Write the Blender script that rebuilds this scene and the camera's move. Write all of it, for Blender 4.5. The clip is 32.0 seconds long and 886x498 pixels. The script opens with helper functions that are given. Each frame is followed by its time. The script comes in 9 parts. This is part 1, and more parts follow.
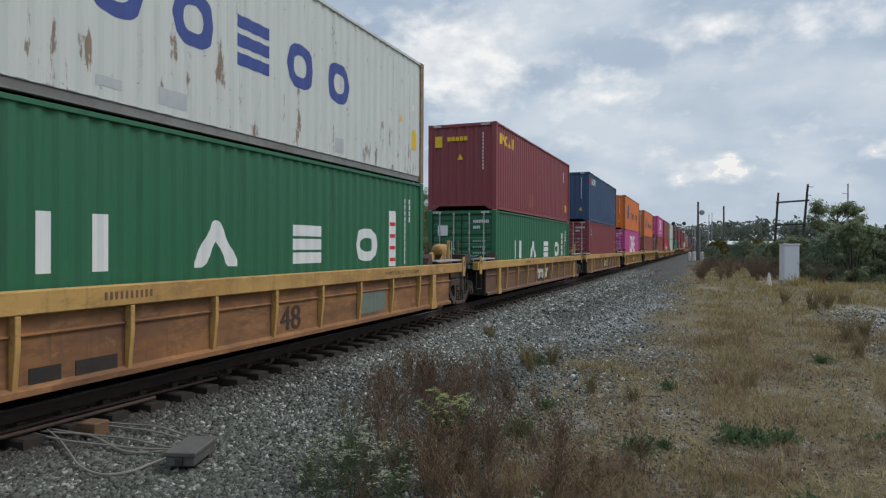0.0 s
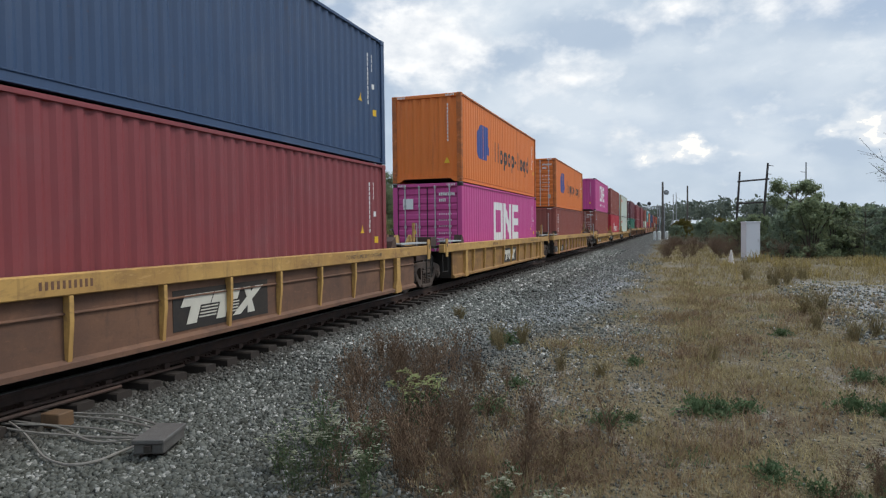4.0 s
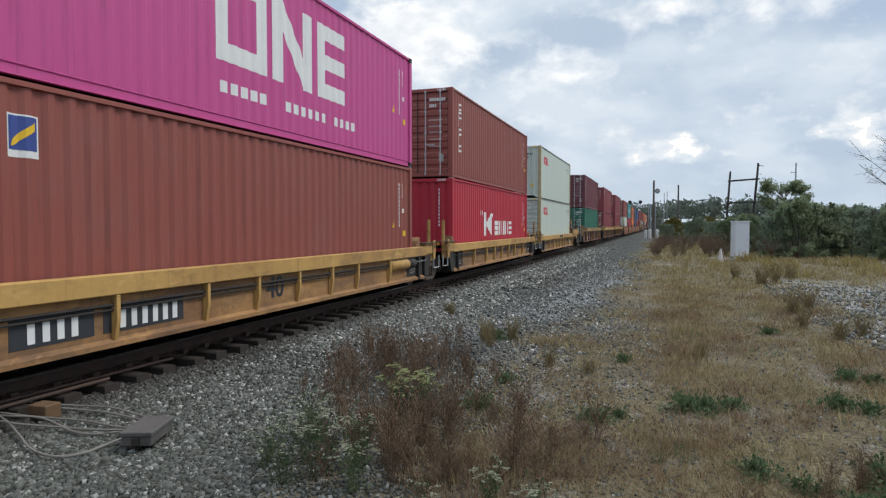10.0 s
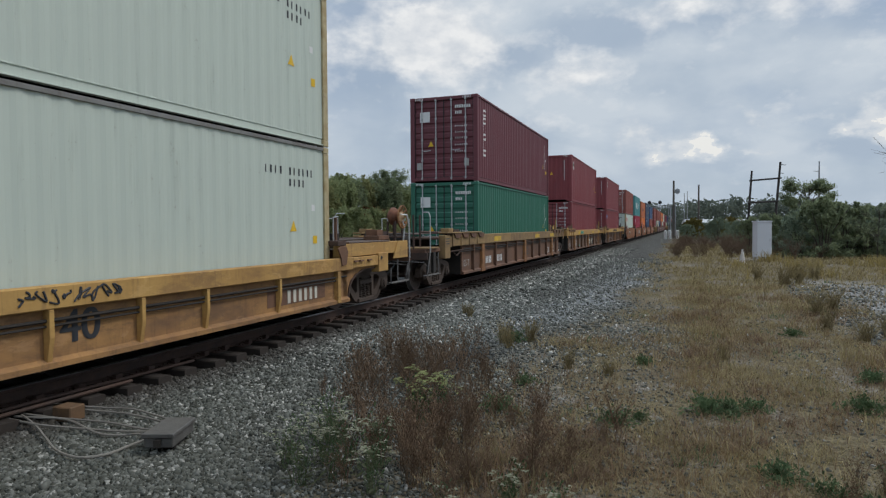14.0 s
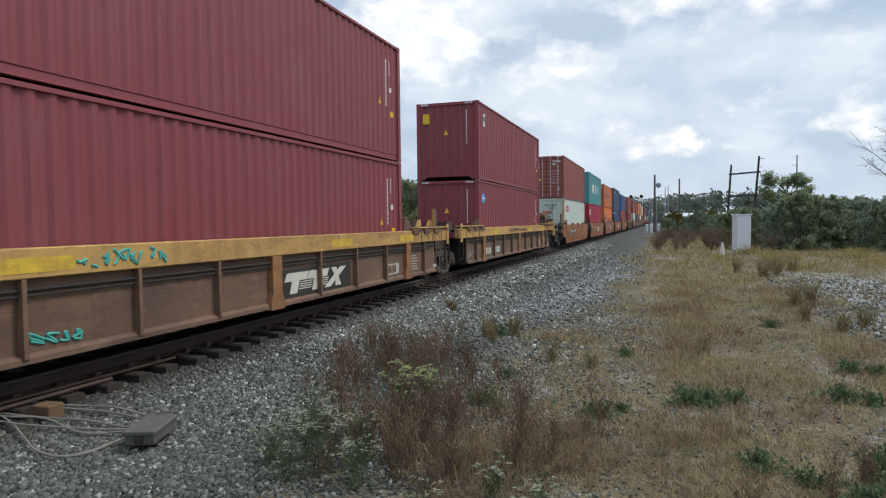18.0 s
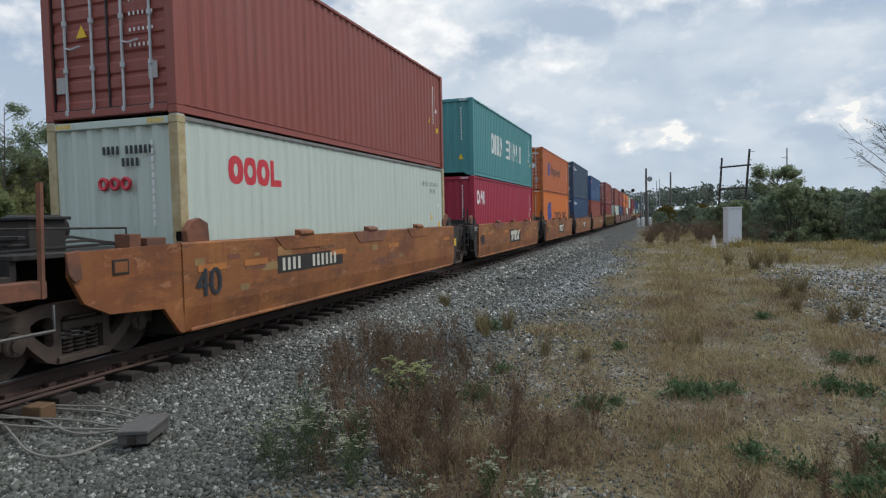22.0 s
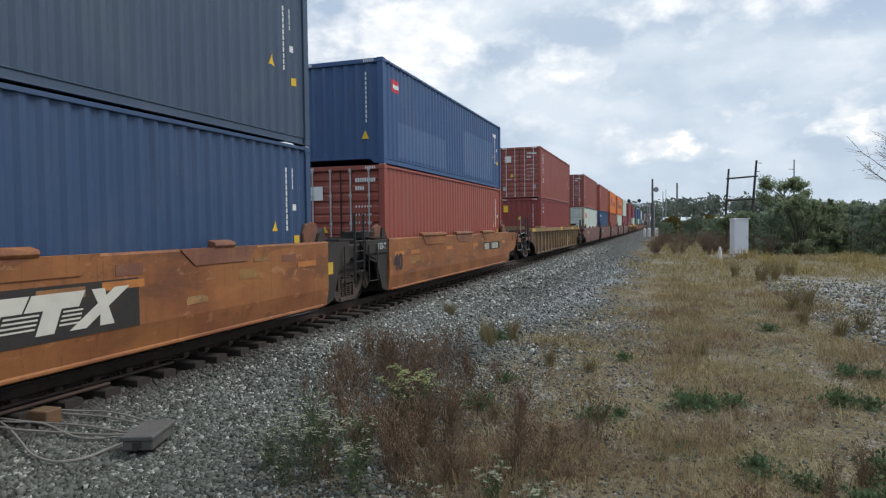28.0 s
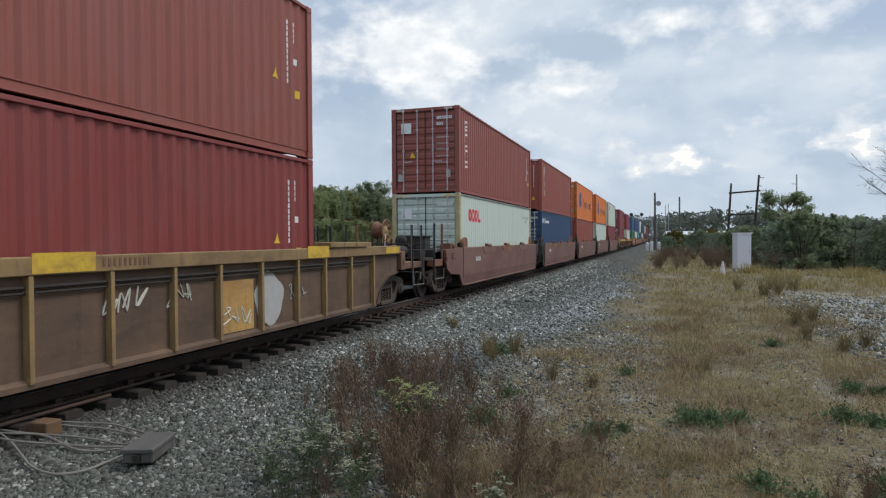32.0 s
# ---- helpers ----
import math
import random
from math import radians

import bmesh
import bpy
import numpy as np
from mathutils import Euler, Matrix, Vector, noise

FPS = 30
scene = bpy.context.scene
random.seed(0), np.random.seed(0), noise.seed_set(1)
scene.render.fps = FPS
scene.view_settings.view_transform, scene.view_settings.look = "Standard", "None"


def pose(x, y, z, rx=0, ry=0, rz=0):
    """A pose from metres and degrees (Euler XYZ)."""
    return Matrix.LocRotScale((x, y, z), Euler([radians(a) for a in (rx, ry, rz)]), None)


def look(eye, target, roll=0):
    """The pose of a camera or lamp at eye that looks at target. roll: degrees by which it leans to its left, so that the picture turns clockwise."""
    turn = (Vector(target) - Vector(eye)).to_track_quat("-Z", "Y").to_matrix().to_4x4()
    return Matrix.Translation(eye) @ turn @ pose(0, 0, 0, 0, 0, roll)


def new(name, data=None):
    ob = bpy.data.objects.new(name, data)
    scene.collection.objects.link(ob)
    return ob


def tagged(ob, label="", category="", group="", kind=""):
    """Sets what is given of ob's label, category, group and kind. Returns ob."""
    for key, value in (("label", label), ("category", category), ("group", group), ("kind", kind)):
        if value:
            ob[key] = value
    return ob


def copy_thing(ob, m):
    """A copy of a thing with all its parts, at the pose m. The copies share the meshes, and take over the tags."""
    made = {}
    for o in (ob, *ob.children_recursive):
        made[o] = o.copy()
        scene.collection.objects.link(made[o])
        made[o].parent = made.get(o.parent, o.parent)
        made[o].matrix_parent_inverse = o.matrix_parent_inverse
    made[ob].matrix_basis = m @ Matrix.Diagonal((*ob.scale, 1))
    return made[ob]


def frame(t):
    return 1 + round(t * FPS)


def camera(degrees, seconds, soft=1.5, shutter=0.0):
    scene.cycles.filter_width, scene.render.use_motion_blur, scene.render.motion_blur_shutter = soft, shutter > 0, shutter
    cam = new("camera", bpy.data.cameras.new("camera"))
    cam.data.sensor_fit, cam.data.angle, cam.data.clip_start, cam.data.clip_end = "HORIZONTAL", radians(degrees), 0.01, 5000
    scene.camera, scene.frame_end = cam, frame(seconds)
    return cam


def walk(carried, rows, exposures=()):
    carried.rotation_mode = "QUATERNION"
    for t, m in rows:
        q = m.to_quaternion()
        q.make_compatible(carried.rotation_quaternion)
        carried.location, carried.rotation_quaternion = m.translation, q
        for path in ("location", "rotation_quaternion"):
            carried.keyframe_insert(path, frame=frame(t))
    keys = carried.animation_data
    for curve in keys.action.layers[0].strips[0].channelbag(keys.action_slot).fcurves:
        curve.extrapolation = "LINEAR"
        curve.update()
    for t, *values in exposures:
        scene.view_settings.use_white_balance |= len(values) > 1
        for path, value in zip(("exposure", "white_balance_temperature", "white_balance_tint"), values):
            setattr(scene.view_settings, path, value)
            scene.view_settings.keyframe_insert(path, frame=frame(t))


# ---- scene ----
from mathutils.geometry import tessellate_polygon
# ---------------------------------------------------------------- camera
cam = camera(68.85, 32.0, soft=1.25)
# seconds, place, pitch, roll, yaw
PATH = [
    (0, -0.012, -0.002, 1.751, -0.262, -0.262, 22.180),
    (0.5, -0.010, 0.003, 1.754, -1.715, 0.230, 22.293),
    (1, -0.024, 0.002, 1.732, -1.509, 0.287, 20.406),
    (1.5, -0.024, -0.004, 1.730, -1.491, 0.421, 19.847),
    (2, -0.016, 0.004, 1.728, -2.460, 0.849, 19.555),
    (2.5, -0.013, 0.026, 1.733, -1.738, 0.157, 19.066),
    (3, -0.003, 0.015, 1.731, -1.309, 1.019, 19.324),
    (3.5, -0.006, -0.000, 1.722, -1.560, 0.880, 19.435),
    (5.5, -0.010, 0.003, 1.722, -2.006, 0.246, 19.185),
    (6, -0.004, 0.004, 1.722, -2.397, 0.210, 19.298),
    (6.5, -0.003, -0.004, 1.716, -2.423, -0.092, 19.120),
    (7, -0.003, -0.002, 1.716, -2.263, 0.025, 18.849),
    (7.5, -0.001, -0.007, 1.720, -2.362, 0.039, 19.075),
    (8, -0.002, -0.008, 1.722, -2.296, 0.181, 19.364),
    (8.5, 0.005, -0.006, 1.719, -2.518, 0.355, 19.011),
    (9, -0.005, 0.013, 1.739, -2.737, 0.113, 18.814),
    (9.5, 0.007, 0.020, 1.724, -2.256, -0.063, 18.814),
    (10, 0.002, -0.006, 1.714, -2.088, 0.019, 18.689),
    (10.5, -0.000, -0.001, 1.713, -2.680, 0.370, 18.364),
    (11, 0.007, -0.005, 1.710, -2.916, 0.388, 19.051),
    (11.5, 0.004, 0.006, 1.712, -2.911, 0.466, 19.052),
    (12, 0.000, 0.005, 1.713, -2.441, 0.278, 19.379),
    (12.5, -0.005, -0.014, 1.715, -1.980, -0.030, 19.584),
    (13, 0.001, -0.018, 1.716, -1.960, 0.171, 19.517),
    (13.5, 0.005, 0.003, 1.727, -1.659, 0.332, 20.119),
    (14, 0.006, -0.002, 1.716, -1.914, 0.380, 20.283),
    (14.5, 0.003, 0.001, 1.717, -1.848, 0.582, 20.129),
    (16.5, 0.006, -0.004, 1.707, -2.347, 0.565, 19.683),
    (17, -0.009, 0.001, 1.715, -2.282, 0.537, 19.410),
    (17.5, 0.004, -0.008, 1.712, -2.182, 0.705, 19.019),
    (18, 0.006, 0.004, 1.706, -2.378, 0.678, 18.786),
    (18.5, -0.001, 0.003, 1.708, -2.378, 0.701, 18.586),
    (19, 0.001, 0.008, 1.705, -2.571, 1.108, 18.312),
    (19.5, -0.008, 0.011, 1.704, -2.448, 0.944, 18.194),
    (20, -0.001, 0.012, 1.705, -2.825, 1.031, 18.327),
    (20.5, -0.001, 0.017, 1.707, -2.547, 0.740, 17.833),
    (21, 0.006, 0.007, 1.710, -2.334, 0.874, 17.918),
    (21.5, 0.007, -0.001, 1.709, -2.512, 1.183, 18.283),
    (22, 0.003, 0.010, 1.704, -2.768, 1.222, 18.109),
    (22.5, -0.001, 0.003, 1.704, -2.346, 0.918, 18.605),
    (23, 0.007, -0.006, 1.717, -2.016, 0.791, 18.539),
    (23.5, 0.011, -0.007, 1.712, -1.627, 0.709, 18.426),
    (24, 0.011, -0.011, 1.715, -1.395, 1.044, 18.584),
    (24.5, 0.009, -0.015, 1.716, -1.174, 0.689, 18.597),
    (25, 0.007, -0.014, 1.710, -1.170, 0.667, 18.910),
    (25.5, 0.007, -0.013, 1.711, -1.263, 0.645, 19.182),
    (27.5, 0.004, -0.007, 1.710, -1.676, 0.726, 19.044),
    (28, 0.005, -0.006, 1.710, -2.003, 0.693, 18.616),
    (28.5, 0.006, 0.001, 1.708, -2.004, 0.690, 18.603),
    (29, 0.005, -0.008, 1.717, -1.572, 0.331, 18.864),
    (29.5, 0.004, -0.014, 1.713, -1.105, 0.167, 19.126),
    (30, 0.008, 0.025, 1.719, -0.978, 0.193, 19.304),
    (30.5, 0.003, 0.014, 1.720, -1.130, 0.182, 19.625),
    (31, 0.002, -0.006, 1.713, -0.929, 0.379, 19.369),
    (31.5, 0.005, -0.012, 1.719, -1.053, 0.163, 18.870),
    (32, 0.001, -0.005, 1.717, -0.878, 0.378, 18.821),]
# the film camera's own exposure drifts a little
STOPS = [(0, -0.14), (1, 0.12), (3, 0.11), (6, -0.02), (8, 0.04), (10, 0.10), (11, 0.14), (12, 0.09), (13, -0.16), (14, -0.24), (14.5, -0.24), (16.5, 0.13), (17, 0.17), (18, 0.21), (19, 0.18), (20, 0.16),
         (22, -0.02), (23, -0.02), (25, 0.04), (27.5, 0.14), (28, 0.17), (29, 0.17), (31, 0.0), (32, 0.05)]
walk(cam, [(t, pose(x, y, z, 90 + pitch, roll, yaw)) for t, x, y, z, pitch, roll, yaw in PATH], STOPS)

# ---------------------------------------------------------------- light
scene.view_settings.exposure = 0.12
SUN_ELEVATION, SUN_AZIMUTH = 52.0, 62.0   # azimuth from +Y towards +X


# clouds in view: bearing from +Y towards +X, height, breadth, depth in degrees, strength
HIGH_CLOUDS = [(-21.5, 17.2, 5.3, 2.8, 1.0), (-18.3, 14.7, 3.9, 2.5, 0.7), (-0.2, 17.5, 4.6, 1.0, 0.8), (-7.2, 13.1, 3.4, 1.2, 0.6), (-10.1, 12.5, 2.5, 1.4, 0.65), (8.9, 16.6, 4.3, 1.4, 0.6),
               (-12.0, 8.6, 2.5, 1.1, 0.4), (-34.2, 15.2, 7.3, 2.7, 0.8), (-22.9, 15.7, 3.0, 2.0, 0.9), (-51.4, 14.6, 4.0, 1.7, 0.7), (-45.5, 14.9, 4.0, 1.7, 0.5), (-41.0, 13.5, 4.3, 1.3, 0.4)]
LOW_CLOUDS = [(-4.0, 8.0, 1.8, 1.4, 0.75), (-2.2, 5.6, 1.7, 1.3, 1.1), (1.4, 5.9, 1.2, 0.9, 1.1), (0.0, 6.4, 1.6, 0.9, 0.7), (4.9, 5.6, 2.0, 0.4, 0.9), (13.2, 8.2, 2.7, 1.8, 0.7),
              (14.4, 6.6, 1.8, 1.6, 0.75), (11.4, 6.9, 1.1, 0.6, 0.7), (5.1, 8.8, 1.6, 0.7, 0.6), (-8.0, 5.0, 2.4, 1.0, 0.5)]
GREY_CLOUDS = [(-5.6, 16.0, 6.7, 2.1, 1.0), (-14.4, 14.1, 3.9, 1.4, 0.9), (11.3, 5.4, 3.4, 0.9, 1.0), (2.9, 16.3, 3.2, 0.9, 0.7), (3.4, 4.9, 2.5, 0.5, 0.6), (10.3, 14.5, 3.9, 1.4, 0.5),
               (-4.2, 4.3, 4.3, 1.8, 0.35), (9.0, 9.7, 5.7, 2.1, 0.45), (-42.2, 8.5, 10.9, 4.0, 0.9), (-50.6, 11.3, 5.0, 3.0, 0.5)]


def make_world():
    world = bpy.data.worlds.new("sky")
    world.use_nodes = True
    scene.world = world
    n, l = world.node_tree.nodes, world.node_tree.links
    n.clear()
    out = n.new("ShaderNodeOutputWorld")
    bg = n.new("ShaderNodeBackground")
    sky = n.new("ShaderNodeTexSky")
    sky.sky_type, sky.sun_disc = "NISHITA", False
    sky.sun_elevation, sky.sun_rotation = radians(SUN_ELEVATION), radians(SUN_AZIMUTH)
    tc = n.new("ShaderNodeTexCoord")
    sep = n.new("ShaderNodeSeparateXYZ")
    l.new(tc.outputs["Generated"], sep.inputs[0])

    def m(op, a, b=None, c=None):
        k = n.new("ShaderNodeMath")
        k.operation = op
        for i, v in enumerate((a, b, c)):
            if v is None:
                continue
            if isinstance(v, (int, float)):
                k.inputs[i].default_value = v
            else:
                l.new(v, k.inputs[i])
        return k.outputs[0]

    # soft heaps of cloud, a little wider than high
    comb = n.new("ShaderNodeMapping")
    comb.inputs["Scale"].default_value = (1, 1, 2.0)
    comb.inputs["Location"].default_value = (0.15, 0.0, 0.25)
    l.new(tc.outputs["Generated"], comb.inputs[0])

    def fbm(scale, detail, rough, dist=0.0):
        k = n.new("ShaderNodeTexNoise")
        l.new(comb.outputs[0], k.inputs["Vector"])
        k.inputs["Scale"].default_value = scale
        k.inputs["Detail"].default_value = detail
        k.inputs["Roughness"].default_value = rough
        k.inputs["Distortion"].default_value = dist
        return k.outputs["Fac"]

    def ramp(fac, *stops):
        k = n.new("ShaderNodeValToRGB")
        l.new(fac, k.inputs[0])
        e = k.color_ramp.elements
        while len(e) < len(stops):
            e.new(0.5)
        for el, (p, c) in zip(e, stops):
            el.position, el.color = p, (*c, 1)
        return k.outputs[0]

    def mix(fac, a, b):
        k = n.new("ShaderNodeMix")
        k.data_type = "RGBA"
        for s, v in ((k.inputs["Factor"], fac), (k.inputs["A"], a), (k.inputs["B"], b)):
            if isinstance(v, (int, float)):
                s.default_value = v
            elif isinstance(v, tuple):
                s.default_value = (*v, 1)
            else:
                l.new(v, s)
        return k.outputs["Result"]

    east = m("MULTIPLY", m("SMOOTH_MIN", m("MAXIMUM", m("ADD", m("MULTIPLY", sep.outputs[0], 2.2), 1.75), 0.0), 1.0, 0.2), 1.0)
    puffs = m("ADD", m("MULTIPLY", fbm(2.4, 8, 0.5, 0.2), 0.62), m("MULTIPLY", fbm(6.5, 8, 0.52, 0.3), 0.38))
    cover = ramp(puffs, (0.38, (0, 0, 0)), (0.53, (1, 1, 1)))
    cover = m("MULTIPLY", cover, m("ADD", m("MULTIPLY", east, 0.5), 0.5))
    tone = ramp(fbm(4.6, 9, 0.5, 0.2), (0.36, (0.385, 0.475, 0.59)), (0.50, (0.475, 0.56, 0.66)), (0.64, (0.60, 0.67, 0.745)))
    scaled = n.new("ShaderNodeVectorMath")
    scaled.operation = "SCALE"
    l.new(sky.outputs[0], scaled.inputs[0])
    scaled.inputs["Scale"].default_value = 0.10
    veil = mix(0.8, scaled.outputs[0], (0.385, 0.475, 0.61))
    clouds = mix(cover, veil, tone)
    # single clouds, each by its bearing, height, breadth, depth (degrees) and strength, torn at the edges
    bearing = m("MULTIPLY", m("ARCTAN2", sep.outputs[0], sep.outputs[1]), 57.2958)
    height = m("MULTIPLY", m("ARCSINE", sep.outputs[2]), 57.2958)
    stretch = n.new("ShaderNodeMapping")
    stretch.inputs["Scale"].default_value = (1, 1, 1.6)
    stretch.inputs["Location"].default_value = (0.35, 0.2, 0.1)
    l.new(tc.outputs["Generated"], stretch.inputs[0])

    def puff(scale, detail, rough, out="Fac"):
        k = n.new("ShaderNodeTexNoise")
        l.new(stretch.outputs[0], k.inputs["Vector"])
        for key, value in (("Scale", scale), ("Detail", detail), ("Roughness", rough)):
            k.inputs[key].default_value = value
        return k.outputs[out]

    torn = n.new("ShaderNodeSeparateXYZ")
    l.new(puff(13.0, 7.0, 0.56, "Color"), torn.inputs[0])
    place = n.new("ShaderNodeCombineXYZ")
    l.new(m("ADD", bearing, m("MULTIPLY", m("SUBTRACT", torn.outputs[0], 0.5), 7.0)), place.inputs[0])
    l.new(m("ADD", height, m("MULTIPLY", m("SUBTRACT", torn.outputs[1], 0.5), 4.0)), place.inputs[1])

    def heaped(rows):
        total = None
        for az, el, wide, deep, amount in rows:
            off, near, dot = (n.new("ShaderNodeVectorMath") for _ in range(3))
            off.operation, near.operation, dot.operation = "SUBTRACT", "MULTIPLY", "DOT_PRODUCT"
            l.new(place.outputs[0], off.inputs[0])
            off.inputs[1].default_value = (az, el, 0)
            l.new(off.outputs[0], near.inputs[0])
            near.inputs[1].default_value = (1 / wide, 1 / deep, 0)
            l.new(near.outputs[0], dot.inputs[0])
            l.new(near.outputs[0], dot.inputs[1])
            bell = m("POWER", 0.36788, dot.outputs["Value"])
            total = m("MULTIPLY_ADD", bell, amount, 0.0 if total is None else total)
        return total

    fluff = puff(24.0, 9.0, 0.54)
    soft_ = puff(7.0, 6.0, 0.5)
    grey = m("ADD", heaped(GREY_CLOUDS), m("MULTIPLY", m("SUBTRACT", soft_, 0.5), 0.9))
    grey = ramp(grey, (0.18, (0, 0, 0)), (0.85, (1, 1, 1)))
    clouds = mix(m("MULTIPLY", grey, 0.85), clouds, (0.395, 0.485, 0.605))
    high = m("ADD", heaped(HIGH_CLOUDS), m("MULTIPLY", m("SUBTRACT", fluff, 0.5), 1.5))
    white = ramp(fluff, (0.34, (0.68, 0.72, 0.77)), (0.62, (0.90, 0.91, 0.915)))
    clouds = mix(ramp(high, (0.12, (0, 0, 0)), (1.15, (0.95, 0.95, 0.95))), clouds, white)
    low_ = m("ADD", heaped(LOW_CLOUDS), m("MULTIPLY", m("SUBTRACT", fluff, 0.5), 1.9))
    lit = ramp(low_, (0.30, (0.57, 0.635, 0.71)), (0.70, (0.66, 0.71, 0.765)), (1.0, (0.77, 0.795, 0.815)), (1.35, (0.95, 0.935, 0.89)))
    clouds = mix(ramp(low_, (0.32, (0, 0, 0)), (0.80, (0.9, 0.9, 0.9))), clouds, lit)
    haze = m("POWER", m("SUBTRACT", 1.0, m("MAXIMUM", sep.outputs[2], 0.0)), 14.0)
    final = mix(m("MULTIPLY", haze, 0.5), clouds, (0.56, 0.64, 0.72))
    # an overcast sky is brightest overhead
    zen = m("ADD", m("MULTIPLY", m("MAXIMUM", m("SUBTRACT", sep.outputs[2], 0.36), 0.0), 1.7), 1.0)
    glow = n.new("ShaderNodeVectorMath")
    glow.operation = "SCALE"
    l.new(final, glow.inputs[0])
    l.new(zen, glow.inputs["Scale"])
    final = glow.outputs[0]
    below = mix(m("GREATER_THAN", sep.outputs[2], -0.02), (0.16, 0.15, 0.13), final)
    l.new(below, bg.inputs["Color"])
    bg.inputs["Strength"].default_value = 1.1
    l.new(bg.outputs[0], out.inputs[0])


make_world()
sun_data = bpy.data.lights.new("sun", "SUN")
sun_data.energy, sun_data.angle, sun_data.color = 1.75, radians(20), (1.0, 0.95, 0.88)
sun = new("sun", sun_data)
_az, _el = radians(SUN_AZIMUTH), radians(SUN_ELEVATION)
_dir = Vector((math.sin(_az) * math.cos(_el), math.cos(_az) * math.cos(_el), math.sin(_el)))
sun.matrix_world = look(_dir * 200, (0, 0, 0))

# ---------------------------------------------------------------- materials


def material(name, build):
    mt = bpy.data.materials.new(name)
    mt.use_nodes = True
    nt = mt.node_tree
    bsdf = nt.nodes["Principled BSDF"]
    build(Nodes(nt), bsdf)
    return mt


class Nodes:
    """Short calls for shader nodes."""

    def __init__(self, nt):
        self.n, self.l = nt.nodes, nt.links

    def put(self, socket, v):
        if isinstance(v, (int, float)):
            socket.default_value = v
        elif isinstance(v, tuple):
            socket.default_value = (*v, 1) if len(v) == 3 and socket.type == "RGBA" else v
        else:
            self.l.new(v, socket)

    def coords(self, which="Object", scale=(1, 1, 1), loc=(0, 0, 0)):
        tc = self.n.new("ShaderNodeTexCoord")
        mp = self.n.new("ShaderNodeMapping")
        mp.inputs["Scale"].default_value = scale
        mp.inputs["Location"].default_value = loc
        self.l.new(tc.outputs[which], mp.inputs[0])
        return mp.outputs[0]

    def world(self):
        g = self.n.new("ShaderNodeNewGeometry")
        return g.outputs["Position"]

    def island(self):
        return self.n.new("ShaderNodeNewGeometry").outputs["Random Per Island"]

    def random(self):
        return self.n.new("ShaderNodeObjectInfo").outputs["Random"]

    def xyz(self, v):
        s = self.n.new("ShaderNodeSeparateXYZ")
        self.l.new(v, s.inputs[0])
        return s.outputs

    def noise(self, vec, scale=1.0, detail=4.0, rough=0.55, dist=0.0):
        k = self.n.new("ShaderNodeTexNoise")
        self.l.new(vec, k.inputs["Vector"])
        for a, b in (("Scale", scale), ("Detail", detail), ("Roughness", rough), ("Distortion", dist)):
            k.inputs[a].default_value = b
        return k.outputs["Fac"]

    def voronoi(self, vec, scale=1.0, out="Distance"):
        k = self.n.new("ShaderNodeTexVoronoi")
        self.l.new(vec, k.inputs["Vector"])
        k.inputs["Scale"].default_value = scale
        return k.outputs[out]

    def math(self, op, a, b=0.0):
        k = self.n.new("ShaderNodeMath")
        k.operation = op
        self.put(k.inputs[0], a)
        self.put(k.inputs[1], b)
        return k.outputs[0]

    def step(self, v, lo, hi):
        k = self.n.new("ShaderNodeMapRange")
        k.interpolation_type = "SMOOTHSTEP"
        self.put(k.inputs["Value"], v)
        k.inputs["From Min"].default_value, k.inputs["From Max"].default_value = lo, hi
        return k.outputs[0]

    def ramp(self, fac, *stops):
        k = self.n.new("ShaderNodeValToRGB")
        self.l.new(fac, k.inputs[0])
        e = k.color_ramp.elements
        while len(e) < len(stops):
            e.new(0.5)
        for el, (p, c) in zip(e, stops):
            el.position, el.color = p, (*c, 1)
        return k.outputs[0]

    def mix(self, fac, a, b):
        k = self.n.new("ShaderNodeMix")
        k.data_type = "RGBA"
        self.put(k.inputs["Factor"], fac)
        self.put(k.inputs["A"], a)
        self.put(k.inputs["B"], b)
        return k.outputs["Result"]

    def bump(self, height, strength, distance, bsdf):
        k = self.n.new("ShaderNodeBump")
        k.inputs["Strength"].default_value, k.inputs["Distance"].default_value = strength, distance
        self.l.new(height, k.inputs["Height"])
        self.l.new(k.outputs[0], bsdf.inputs["Normal"])


def shade(c, f):
    return tuple(min(1.0, v * f) for v in c)


